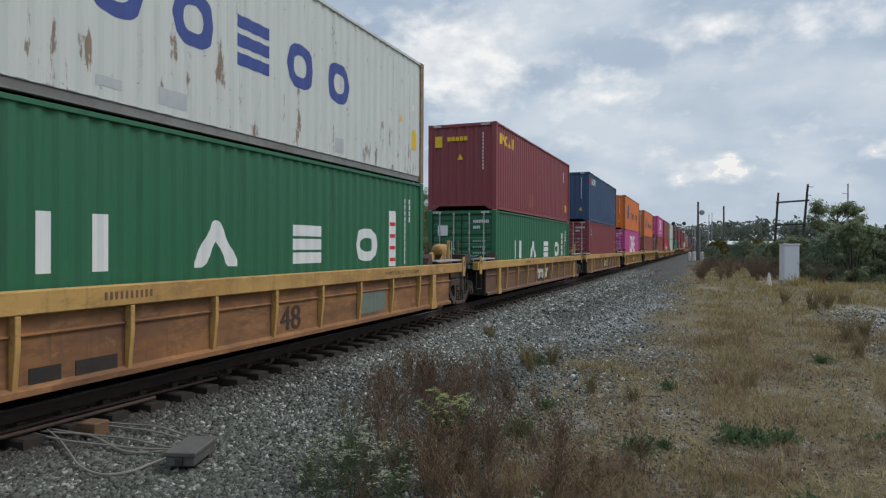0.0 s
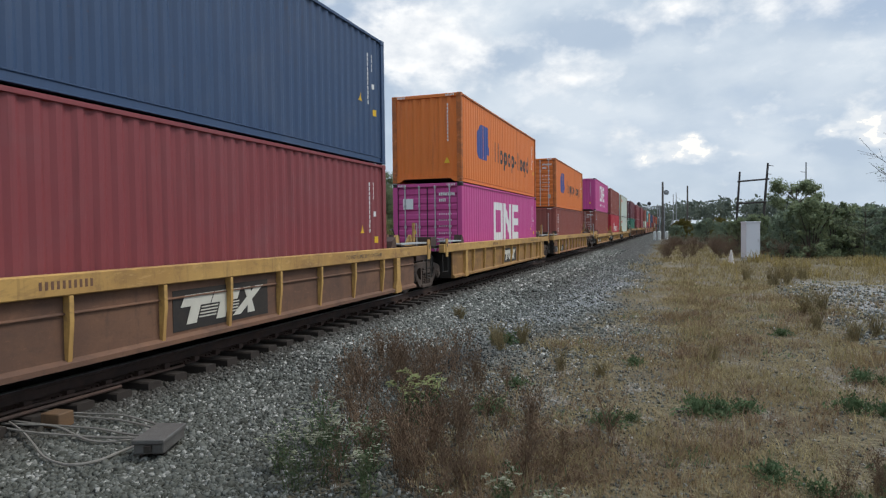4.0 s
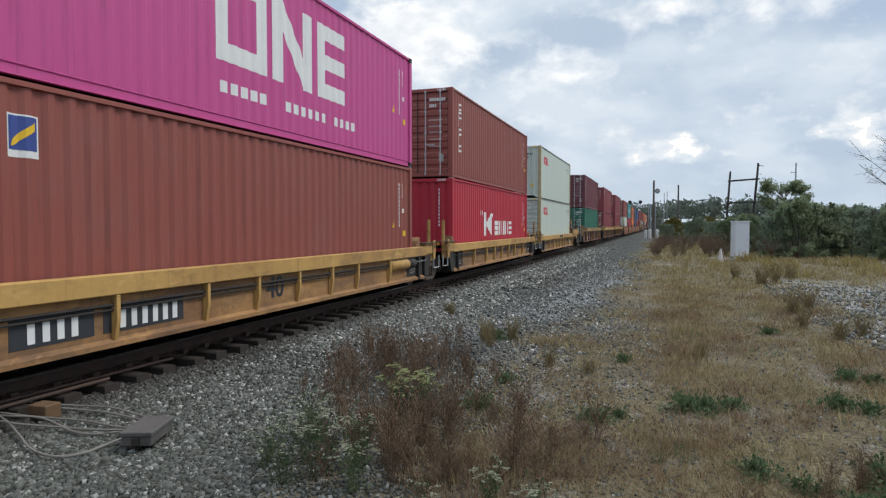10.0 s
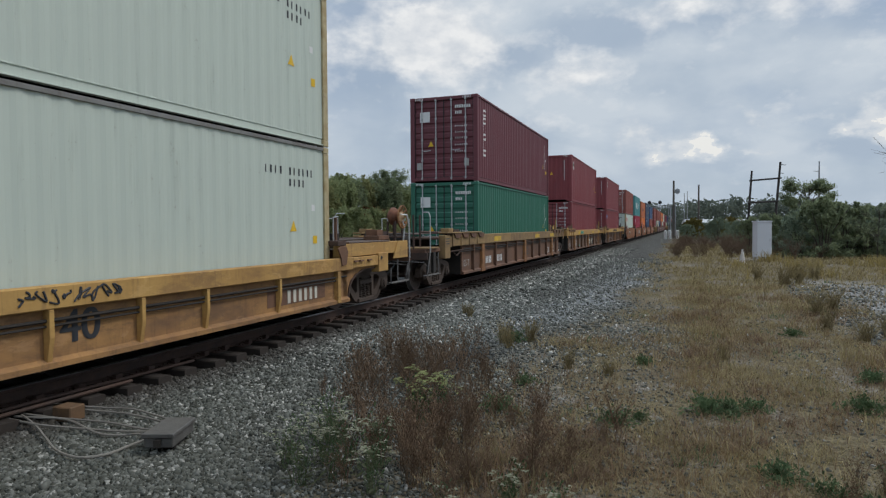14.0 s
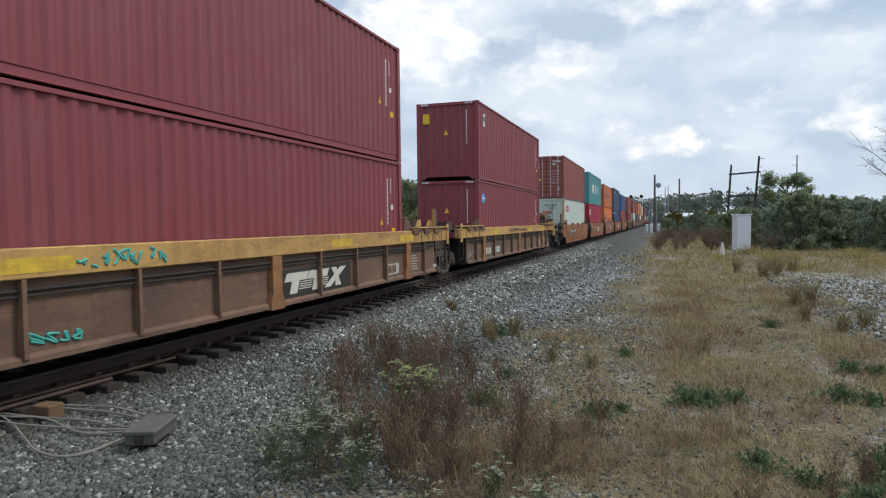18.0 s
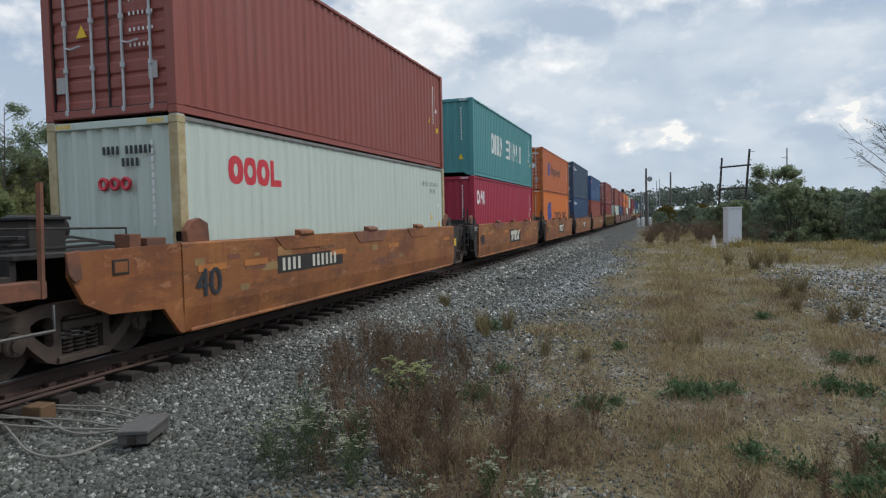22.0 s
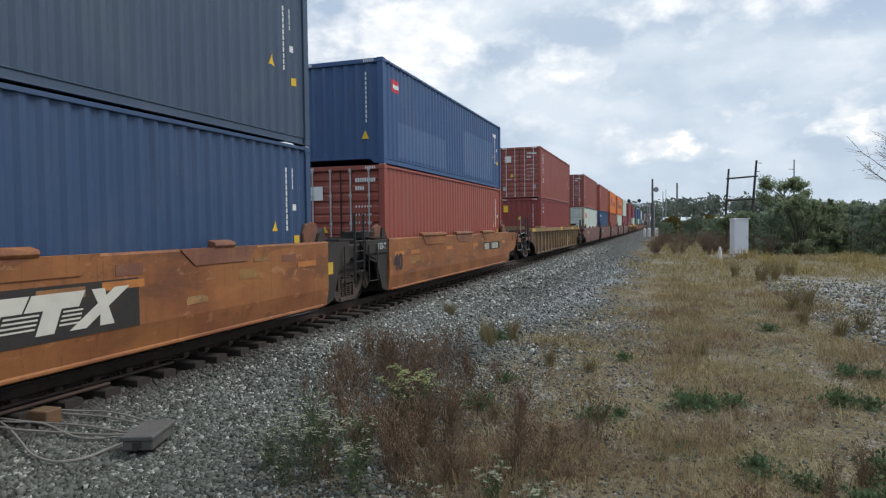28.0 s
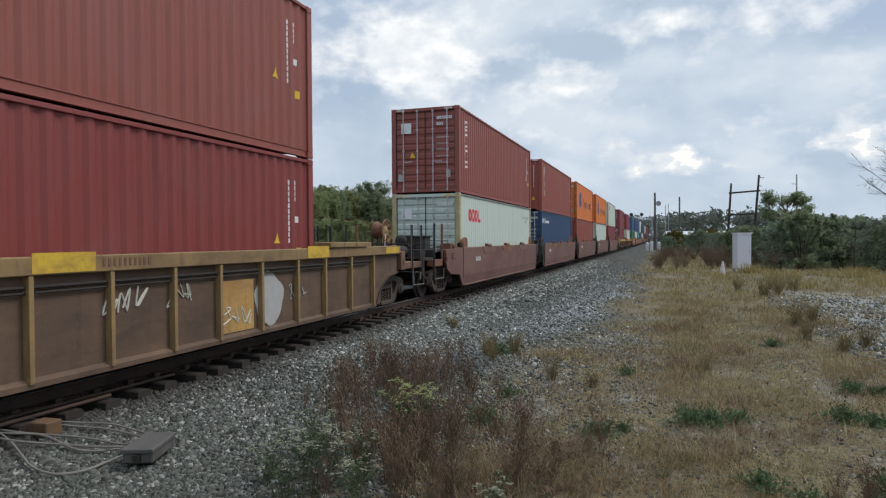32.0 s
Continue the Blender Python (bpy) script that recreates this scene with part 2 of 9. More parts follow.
def paint(name, rgb, rust=0.25, chalk=0.25, rough=0.55, streak=1.0):
    """Weathered paint on steel: chalky patches, dirt streaks, rust at chips."""
    def build(k, b):
        v = k.coords()
        rnd = k.random()
        big = k.noise(v, 0.7, 5, 0.6, 0.4)
        runs = k.noise(k.coords(scale=(5, 5, 0.35)), 1.6, 6, 0.65)
        fine = k.noise(v, 14, 6, 0.65)
        grey = sum(rgb) / 3 * 0.6 + 0.12
        c = k.mix(k.math("MULTIPLY", k.step(big, 0.45, 0.75), chalk), rgb, tuple(x * 0.65 + grey * 0.35 for x in rgb))
        c = k.mix(k.math("MULTIPLY", k.step(runs, 0.52, 0.72), 0.40 * streak), c, shade(rgb, 0.52))
        c = k.mix(k.math("MULTIPLY", k.step(k.math("ADD", fine, k.math("MULTIPLY", runs, 0.6)), 0.98, 1.06), rust), c, (0.13, 0.055, 0.025))
        if rust > 0.5:
            # rust that has run down from chips
            run = k.noise(k.coords(scale=(1, 3.2, 0.55)), 1.5, 5, 0.62)
            chip = k.noise(v, 2.3, 5, 0.7)
            low = k.math("SUBTRACT", 1.0, k.step(k.xyz(v)[2], 0.35, 1.7))
            f = k.step(k.math("ADD", k.math("ADD", run, k.math("MULTIPLY", chip, 0.35)), k.math("MULTIPLY", low, 0.09)), 0.83, 0.90)
            c = k.mix(k.math("MULTIPLY", f, 0.85), c, k.mix(fine, (0.09, 0.055, 0.035), (0.26, 0.13, 0.05)))
        k.put(b.inputs["Base Color"], c)
        k.put(b.inputs["Roughness"], k.math("ADD", k.math("MULTIPLY", fine, 0.25), rough - 0.12))
        k.bump(k.math("ADD", fine, k.math("MULTIPLY", big, 2.0)), 0.12, 0.01, b)
    return material(name, build)


def rusty(name, a, b_, c_, scale=1.0, rough=0.8, dirt=0.0, drips=0.0):
    """Worn steel in three tones, with grime that runs down."""
    def build(k, b):
        v = k.coords()
        big = k.noise(v, 0.9 * scale, 6, 0.62, 0.1)
        runs = k.noise(k.coords(scale=(4, 4, 0.5)), 1.3 * scale, 6, 0.7)
        fine = k.noise(v, 22 * scale, 5, 0.7)
        col = k.mix(k.step(big, 0.38, 0.66), a, b_)
        blot = k.noise(k.coords(scale=(1, 0.5, 1.2), loc=(3.1, 7.7, 1.3)), 2.6 * scale, 8, 0.68, 0.3)
        scuff = k.noise(k.coords(scale=(1, 0.8, 3.0), loc=(0.7, 2.9, 8.3)), 5.0 * scale, 6, 0.72)
        col = k.mix(k.math("MULTIPLY", k.step(k.math("ADD", runs, k.math("MULTIPLY", fine, 0.35)), 0.68, 0.92), 0.42), col, c_)
        col = k.mix(k.math("MULTIPLY", k.step(blot, 0.50 - 0.09 * dirt, 0.70 - 0.06 * dirt), 0.42 + 0.2 * dirt), col, c_)
        col = k.mix(k.math("MULTIPLY", k.step(scuff, 0.60, 0.68), 0.5), col, shade(a, 1.3))
        if drips:
            # thin runs below the top edge, bare brown smears, and pale rubbed spots
            thin = k.noise(k.coords(scale=(6, 6, 0.22), loc=(0.4, 1.9, 0.0)), 2.2, 5, 0.7)
            smear = k.noise(k.coords(scale=(1, 0.28, 1.0), loc=(5.2, 0.8, 3.3)), 2.4, 8, 0.72, 0.5)
            rub = k.noise(k.coords(scale=(1, 0.6, 1.6), loc=(9.4, 4.1, 0.6)), 3.1, 8, 0.7, 0.4)
            col = k.mix(k.math("MULTIPLY", k.step(thin, 0.56, 0.66), 0.45 * drips), col, shade(c_, 0.8))
            col = k.mix(k.math("MULTIPLY", k.step(smear, 0.54, 0.60), 0.6 * drips), col, c_)
            col = k.mix(k.math("MULTIPLY", k.step(rub, 0.58, 0.63), 0.7 * drips), col, tuple(min(1.0, x * 1.15 + 0.05) for x in a))
        if dirt:
            soot = k.noise(k.coords(scale=(1, 0.5, 2.2), loc=(1.7, 0.3, 5.1)), 1.1, 5, 0.6, 0.4)
            col = k.mix(k.math("MULTIPLY", k.step(soot, 0.44, 0.62), 0.7 * dirt), col, shade(c_, 1.25))
        col = k.mix(k.math("MULTIPLY", k.math("SUBTRACT", 1.0, k.step(blot, 0.30, 0.43)), 0.45), col, shade(a, 1.35))
        k.put(b.inputs["Base Color"], col)
        k.put(b.inputs["Roughness"], k.math("ADD", k.math("MULTIPLY", fine, 0.2), rough - 0.1))
        k.bump(k.math("ADD", fine, big), 0.25, 0.01, b)
    return material(name, build)


def plain(name, rgb, rough=0.6, metal=0.0, vary=0.25, scale=6.0, island=False):
    def build(k, b):
        f = k.noise(k.coords(), scale, 5, 0.6)
        c = k.mix(f, shade(rgb, 1 - vary), shade(rgb, 1 + vary))
        if island:
            c = k.mix(k.island(), shade(rgb, 0.55), shade(rgb, 1.45))
        k.put(b.inputs["Base Color"], c)
        b.inputs["Roughness"].default_value, b.inputs["Metallic"].default_value = rough, metal
        k.bump(f, 0.15, 0.01, b)
    return material(name, build)


def tones(name, a, b_, rough=0.85, through_light=0.0):
    """Many small pieces, each of its own tone."""
    def build(k, b):
        c = k.mix(k.island(), a, b_)
        c = k.mix(k.math("MULTIPLY", k.noise(k.world(), 0.6, 3, 0.5), 0.35), c, shade(a, 0.8))
        if through_light:
            t = k.n.new("ShaderNodeBsdfTranslucent")
            k.put(t.inputs["Color"], c)
            mx = k.n.new("ShaderNodeMixShader")
            mx.inputs[0].default_value = through_light
            k.l.new(b.outputs[0], mx.inputs[1])
            k.l.new(t.outputs[0], mx.inputs[2])
            k.l.new(mx.outputs[0], k.n["Material Output"].inputs["Surface"])
        k.put(b.inputs["Base Color"], c)
        b.inputs["Roughness"].default_value = rough
        b.inputs["Specular IOR Level"].default_value = 0.2
    return material(name, build)


M = {
    "white": paint("white_container_paint", (0.56, 0.58, 0.54), rust=0.9, chalk=0.35, streak=0.8),
    "cream": paint("pale_green_white_paint", (0.50, 0.56, 0.49), rust=0.25, chalk=0.2, streak=0.6),
    "green": paint("green_container_paint", (0.018, 0.125, 0.055), rust=0.12, chalk=0.15),
    "green_far": paint("teal_green_paint", (0.020, 0.130, 0.082), rust=0.15),
    "oxide": paint("red_oxide_paint", (0.215, 0.036, 0.030), rust=0.1, chalk=0.3),
    "maroon": paint("maroon_paint", (0.215, 0.040, 0.045), rust=0.1, chalk=0.35),
    "maroon_dark": paint("dark_maroon_paint", (0.135, 0.031, 0.040), rust=0.15, chalk=0.25),
    "brown": paint("brown_red_paint", (0.255, 0.066, 0.048), rust=0.12, chalk=0.3),
    "brick": paint("brick_red_paint", (0.2730, 0.0638, 0.0418), rust=0.12, chalk=0.35),
    "blue": paint("dark_blue_paint", (0.028, 0.062, 0.135), rust=0.25, chalk=0.35),
    "navy": paint("navy_paint", (0.042, 0.068, 0.112), rust=0.1, chalk=0.4),
    "blue_pale": paint("pale_blue_paint", (0.060, 0.115, 0.225), rust=0.15, chalk=0.6),
    "navy_light": paint("faded_navy_paint", (0.033, 0.080, 0.185), rust=0.15, chalk=0.5),
    "orange": paint("orange_paint", (0.66, 0.165, 0.022), rust=0.25, chalk=0.15),
    "orange_red": paint("red_orange_paint", (0.4784, 0.1235, 0.0312), rust=0.3, chalk=0.2),
    "pink": paint("magenta_paint", (0.50, 0.060, 0.235), rust=0.06, chalk=0.12),
    "red": paint("red_paint", (0.41, 0.015, 0.032), rust=0.08, chalk=0.2),
    "crimson": paint("crimson_paint", (0.33, 0.015, 0.042), rust=0.08, chalk=0.15),
    "teal": paint("teal_paint", (0.066, 0.245, 0.250), rust=0.15, chalk=0.4),
    "yellow_car": rusty("worn_yellow_paint", (0.49, 0.292, 0.088), (0.40, 0.224, 0.068), (0.145, 0.080, 0.044), 1.0, 0.8, 0.1, 0.55),
    "dull_chord": rusty("dull_ochre_chord", (0.29, 0.185, 0.075), (0.21, 0.130, 0.060), (0.085, 0.055, 0.036), 1.0, 0.8, 0.3),
    "grime_sheet": rusty("grimy_olive_brown_side", (0.135, 0.080, 0.048), (0.095, 0.057, 0.037), (0.048, 0.031, 0.022), 0.9, 0.8, 0.4),
    "ochre_sheet": rusty("golden_ochre_side", (0.32, 0.172, 0.046), (0.25, 0.122, 0.036), (0.11, 0.058, 0.028), 0.8, 0.75, 0.2, 0.55),
    "tan_sheet": rusty("rusty_tan_side", (0.30, 0.138, 0.048), (0.21, 0.092, 0.036), (0.090, 0.048, 0.030), 1.0, 0.8, 0.6, 0.6),
    "brown_sheet": rusty("dirty_brown_side", (0.175, 0.095, 0.055), (0.12, 0.067, 0.043), (0.06, 0.038, 0.028), 1.0, 0.8, 0.3, 0.5),
    "umber_sheet": rusty("rusty_umber_side", (0.17, 0.085, 0.048), (0.115, 0.060, 0.038), (0.055, 0.034, 0.026), 1.3),
    "galv_dull": rusty("dirty_grey_rail", (0.20, 0.20, 0.19), (0.15, 0.145, 0.135), (0.09, 0.07, 0.055), 1.5),
    "stencil_grey": plain("worn_stencil", (0.38, 0.37, 0.35), 0.8, 0, 0.2, 8),
    "ochre_post": rusty("rust_stained_cream_post", (0.44, 0.37, 0.22), (0.36, 0.27, 0.13), (0.20, 0.11, 0.05), 3.0),
    "orange_post": rusty("rust_edged_orange_post", (0.50, 0.135, 0.024), (0.34, 0.095, 0.026), (0.085, 0.045, 0.028), 2.2, 0.7, 0.3, 0.8),
    "rust_post": rusty("rust_brown_post", (0.26, 0.18, 0.11), (0.19, 0.115, 0.065), (0.10, 0.055, 0.033), 3.0),
    "faded_teal": rusty("faded_teal_patch", (0.135, 0.185, 0.160), (0.150, 0.150, 0.110), (0.16, 0.095, 0.055), 1.6, 0.8, 0.0, 0.6),
    "stencil_brown": plain("rust_brown_stencil", (0.060, 0.036, 0.024), 0.8, 0, 0.3, 8),
    "yellow_sheet": rusty("yellow_ochre_side", (0.36, 0.19, 0.066), (0.25, 0.125, 0.05), (0.095, 0.055, 0.035), 1.0, 0.8, 0.6, 0.6),
    "orange_sheet": rusty("rust_orange_side", (0.285, 0.108, 0.030), (0.215, 0.068, 0.020), (0.110, 0.042, 0.018), 0.7, 0.7, 0.25, 0.9),
    "red_plate": rusty("red_brown_plate", (0.19, 0.072, 0.042), (0.15, 0.060, 0.036), (0.28, 0.150, 0.055), 1.6, 0.75),
    "pale_sheet": rusty("faded_red_brown_side", (0.17, 0.085, 0.065), (0.13, 0.06, 0.048), (0.07, 0.036, 0.03)),
    "dark_steel": rusty("grimy_steel", (0.022, 0.019, 0.017), (0.036, 0.027, 0.020), (0.012, 0.010, 0.009), 2.0),
    "truck": rusty("dusty_cast_steel", (0.060, 0.041, 0.031), (0.085, 0.058, 0.043), (0.026, 0.019, 0.015), 2.5),
    "tread": plain("polished_wheel_steel", (0.32, 0.31, 0.30), 0.32, 1.0, 0.1),
    "rail": rusty("rusty_rail", (0.075, 0.042, 0.03), (0.05, 0.032, 0.025), (0.03, 0.02, 0.016), 3.0),
    "rail_top": plain("polished_rail_head", (0.30, 0.29, 0.28), 0.3, 1.0, 0.15),
    "rust_deck": rusty("rust_brown_deck", (0.105, 0.066, 0.045), (0.07, 0.046, 0.035), (0.035, 0.026, 0.022), 2.2),
    "rust_red": rusty("red_brown_rust", (0.20, 0.075, 0.038), (0.12, 0.055, 0.034), (0.05, 0.032, 0.025), 3.0),
    "hub_tan": rusty("tan_worn_paint", (0.40, 0.27, 0.15), (0.27, 0.165, 0.085), (0.12, 0.075, 0.045), 5.0),
    "grey_board": rusty("weathered_grey_board", (0.115, 0.095, 0.082), (0.08, 0.064, 0.055), (0.042, 0.034, 0.03), 3.0),
    "letter_cream": plain("cream_lettering", (0.55, 0.52, 0.44), 0.7, 0, 0.2, 4),
    "teal_spray": plain("turquoise_spray_paint", (0.06, 0.36, 0.30), 0.6, 0, 0.2),
    "worn_yellow": rusty("worn_reflective_yellow", (0.62, 0.40, 0.035), (0.48, 0.29, 0.04), (0.20, 0.12, 0.04), 4.0),
    "worn_steel": plain("worn_grey_steel", (0.17, 0.16, 0.15), 0.6, 0.3, 0.3),
    "galv": plain("dull_zinc", (0.46, 0.47, 0.47), 0.5, 0.35, 0.15),
    "letter_white": plain("white_lettering", (0.70, 0.70, 0.68), 0.6, 0, 0.08, 3),
    "letter_blue": plain("blue_lettering", (0.035, 0.065, 0.25), 0.6, 0, 0.15, 3),
    "letter_red": plain("red_lettering", (0.55, 0.035, 0.05), 0.6, 0, 0.1, 3),
    "letter_dark": plain("dark_lettering", (0.028, 0.03, 0.035), 0.6, 0, 0.1, 3),
    "letter_yellow": plain("yellow_lettering", (0.72, 0.45, 0.02), 0.6, 0, 0.1, 3),
    "letter_cyan": plain("blue_sticker", (0.04, 0.36, 0.72), 0.5, 0, 0.1, 3),
    "reflect_orange": rusty("worn_orange_strip", (0.46, 0.17, 0.035), (0.36, 0.13, 0.035), (0.22, 0.09, 0.035), 3.0, 0.6),
    "black": plain("black_paint", (0.012, 0.012, 0.012), 0.6),
}

# ---------------------------------------------------------------- mesh helpers


class Geo:
    """Vertices and faces gathered piece by piece."""

    def __init__(self):
        self.v, self.f = [], []

    def add(self, pts, faces):
        o = len(self.v)
        self.v += [tuple(p) for p in pts]
        self.f += [tuple(i + o for i in q) for q in faces]
        return self

    def box(self, x0, x1, y0, y1, z0, z1):
        p = [(x, y, z) for z in (z0, z1) for y in (y0, y1) for x in (x0, x1)]
        return self.add(p, [(0, 2, 3, 1), (4, 5, 7, 6), (0, 1, 5, 4), (2, 6, 7, 3), (0, 4, 6, 2), (1, 3, 7, 5)])

    def prism(self, poly, a, b, axis="x"):
        """A closed outline pushed from a to b along an axis; the outline lies in the two others, in order."""
        n = len(poly)

        def at(p, t):
            return {"x": (t, p[0], p[1]), "y": (p[0], t, p[1]), "z": (p[0], p[1], t)}[axis]
        pts = [at(p, a) for p in poly] + [at(p, b) for p in poly]
        fs = [tuple(range(n))[::-1], tuple(range(n, 2 * n))]
        fs += [(i, (i + 1) % n, n + (i + 1) % n, n + i) for i in range(n)]
        return self.add(pts, fs)

    def tube(self, path, r, sides=6, r2=None):
        path = [Vector(p) for p in path]
        rings, m = [], len(path)
        for i, p in enumerate(path):
            d = (path[min(i + 1, m - 1)] - path[max(i - 1, 0)]).normalized()
            u = d.orthogonal().normalized() if i == 0 else (u - d * u.dot(d)).normalized()
            w = d.cross(u)
            rr = r if r2 is None else r + (r2 - r) * i / (m - 1)
            rings.append([p + (u * math.cos(a) + w * math.sin(a)) * rr for a in (2 * math.pi * j / sides for j in range(sides))])
        pts = [q for ring in rings for q in ring]
        fs = [(i * sides + j, i * sides + (j + 1) % sides, (i + 1) * sides + (j + 1) % sides, (i + 1) * sides + j)
              for i in range(m - 1) for j in range(sides)]
        fs += [tuple(range(sides))[::-1], tuple(range((m - 1) * sides, m * sides))]
        return self.add(pts, fs)

    def lathe(self, profile, axis="x", sides=20, centre=(0, 0, 0)):
        """profile: (along, radius) pairs, turned about an axis."""
        pts = []
        for a, r in profile:
            for j in range(sides):
                c, s = math.cos(2 * math.pi * j / sides) * r, math.sin(2 * math.pi * j / sides) * r
                q = {"x": (a, c, s), "y": (c, a, s), "z": (c, s, a)}[axis]
                pts.append((q[0] + centre[0], q[1] + centre[1], q[2] + centre[2]))
        m = len(profile)
        fs = [(i * sides + j, i * sides + (j + 1) % sides, (i + 1) * sides + (j + 1) % sides, (i + 1) * sides + j)
              for i in range(m - 1) for j in range(sides)]
        fs += [tuple(range(sides))[::-1], tuple(range((m - 1) * sides, m * sides))]
        return self.add(pts, fs)

    def holed(self, outer, holes, a, b):
        """A plate with openings, its outline in y and z, from a to b along x."""
        loops = [outer] + holes
        flat = [Vector((0, p[0], p[1])) for q in loops for p in q]
        tri = tessellate_polygon([[Vector((p[0], p[1], 0)) for p in q] for q in loops])
        n = len(flat)
        pts = [(a, p.y, p.z) for p in flat] + [(b, p.y, p.z) for p in flat]
        fs = [tuple(t) for t in tri] + [tuple(i + n for i in t)[::-1] for t in tri]
        k = 0
        for q in loops:
            m = len(q)
            fs += [(k + i, k + (i + 1) % m, n + k + (i + 1) % m, n + k + i) for i in range(m)]
            k += m
        return self.add(pts, fs)

    def mesh(self, name, mat, bevel=0.0, smooth=False):
        me = bpy.data.meshes.new(name)
        me.from_pydata(self.v, [], self.f)
        bm = bmesh.new()
        bm.from_mesh(me)
        bmesh.ops.recalc_face_normals(bm, faces=bm.faces)
        if bevel:
            bmesh.ops.bevel(bm, geom=bm.edges[:], offset=bevel, segments=1, affect="EDGES", clamp_overlap=True)
        if smooth:
            for f in bm.faces:
                f.smooth = True
        bm.to_mesh(me)
        bm.free()
        if mat is not None:
            me.materials.append(mat)
        return me


def part(name, mesh, mat=None, parent=None, label="", at=None):
    """One mesh object under a thing or a part. mesh: a Geo, or mesh data made before."""
    if isinstance(mesh, Geo):
        mesh = mesh.mesh(name, mat)
    ob = new(name, mesh)
    if parent is not None:
        ob.parent = parent
    if at is not None:
        ob.matrix_basis = at
    return tagged(ob, label)


CACHE = {}


def cached(key, make):
    if key not in CACHE:
        CACHE[key] = make()
    return CACHE[key]


def bulk(name, verts, tris, mat):
    """Mesh data from large arrays of vertices and triangles."""
    me = bpy.data.meshes.new(name)
    verts, tris = np.asarray(verts, np.float32), np.asarray(tris, np.int32)
    me.vertices.add(len(verts))
    me.vertices.foreach_set("co", verts.ravel())
    me.loops.add(tris.size)
    me.loops.foreach_set("vertex_index", tris.ravel())
    me.polygons.add(len(tris))
    me.polygons.foreach_set("loop_start", np.arange(0, tris.size, 3, dtype=np.int32))
    me.polygons.foreach_set("loop_total", np.full(len(tris), 3, np.int32))
    me.update(calc_edges=True)
    me.materials.append(mat)
    return me


def thing(name, label, category, group="", kind="", at=None):
    ob = new(name)
    ob.empty_display_size = 0.3
    if at is not None:
        ob.matrix_basis = at
    return tagged(ob, label, category, group, kind)


def word(text, size, mat, depth=0.0):
    """Mesh data of a line of writing in the built-in font, in the xy plane, centred."""
    cu = bpy.data.curves.new("word", "FONT")
    cu.body, cu.size, cu.align_x, cu.align_y = text, size, "CENTER", "CENTER"
    cu.resolution_u = 5
    ob = new("word", cu)
    bpy.context.view_layer.update()
    me = bpy.data.meshes.new_from_object(ob)
    bpy.data.objects.remove(ob)
    bpy.data.curves.remove(cu)
    if size >= 0.4:
        # heavy stencils: a second, shifted layer thickens the strokes
        g = Geo()
        for dx, dz in ((-0.022, 0.0), (0.022, 0.004)):
            g.add([(v.co.x + dx * size, v.co.y, v.co.z + dz) for v in me.vertices], [tuple(p.vertices) for p in me.polygons])
        me = bpy.data.meshes.new("word")
        me.from_pydata(g.v, [], g.f)
    me.materials.clear()
    me.materials.append(mat)
    return me


# turns the plane of writing so that it stands on a side that faces +X, and reads along +Y
FACE_X = Matrix(((0, 0, 1, 0), (1, 0, 0, 0), (0, 1, 0, 0), (0, 0, 0, 1)))
FACE_MINUS_Y = pose(0, 0, 0, 90, 0, 0)

# ---------------------------------------------------------------- ground and track
TRACK_X = -7.63          # centre of the track
GROUND_Z = -0.30


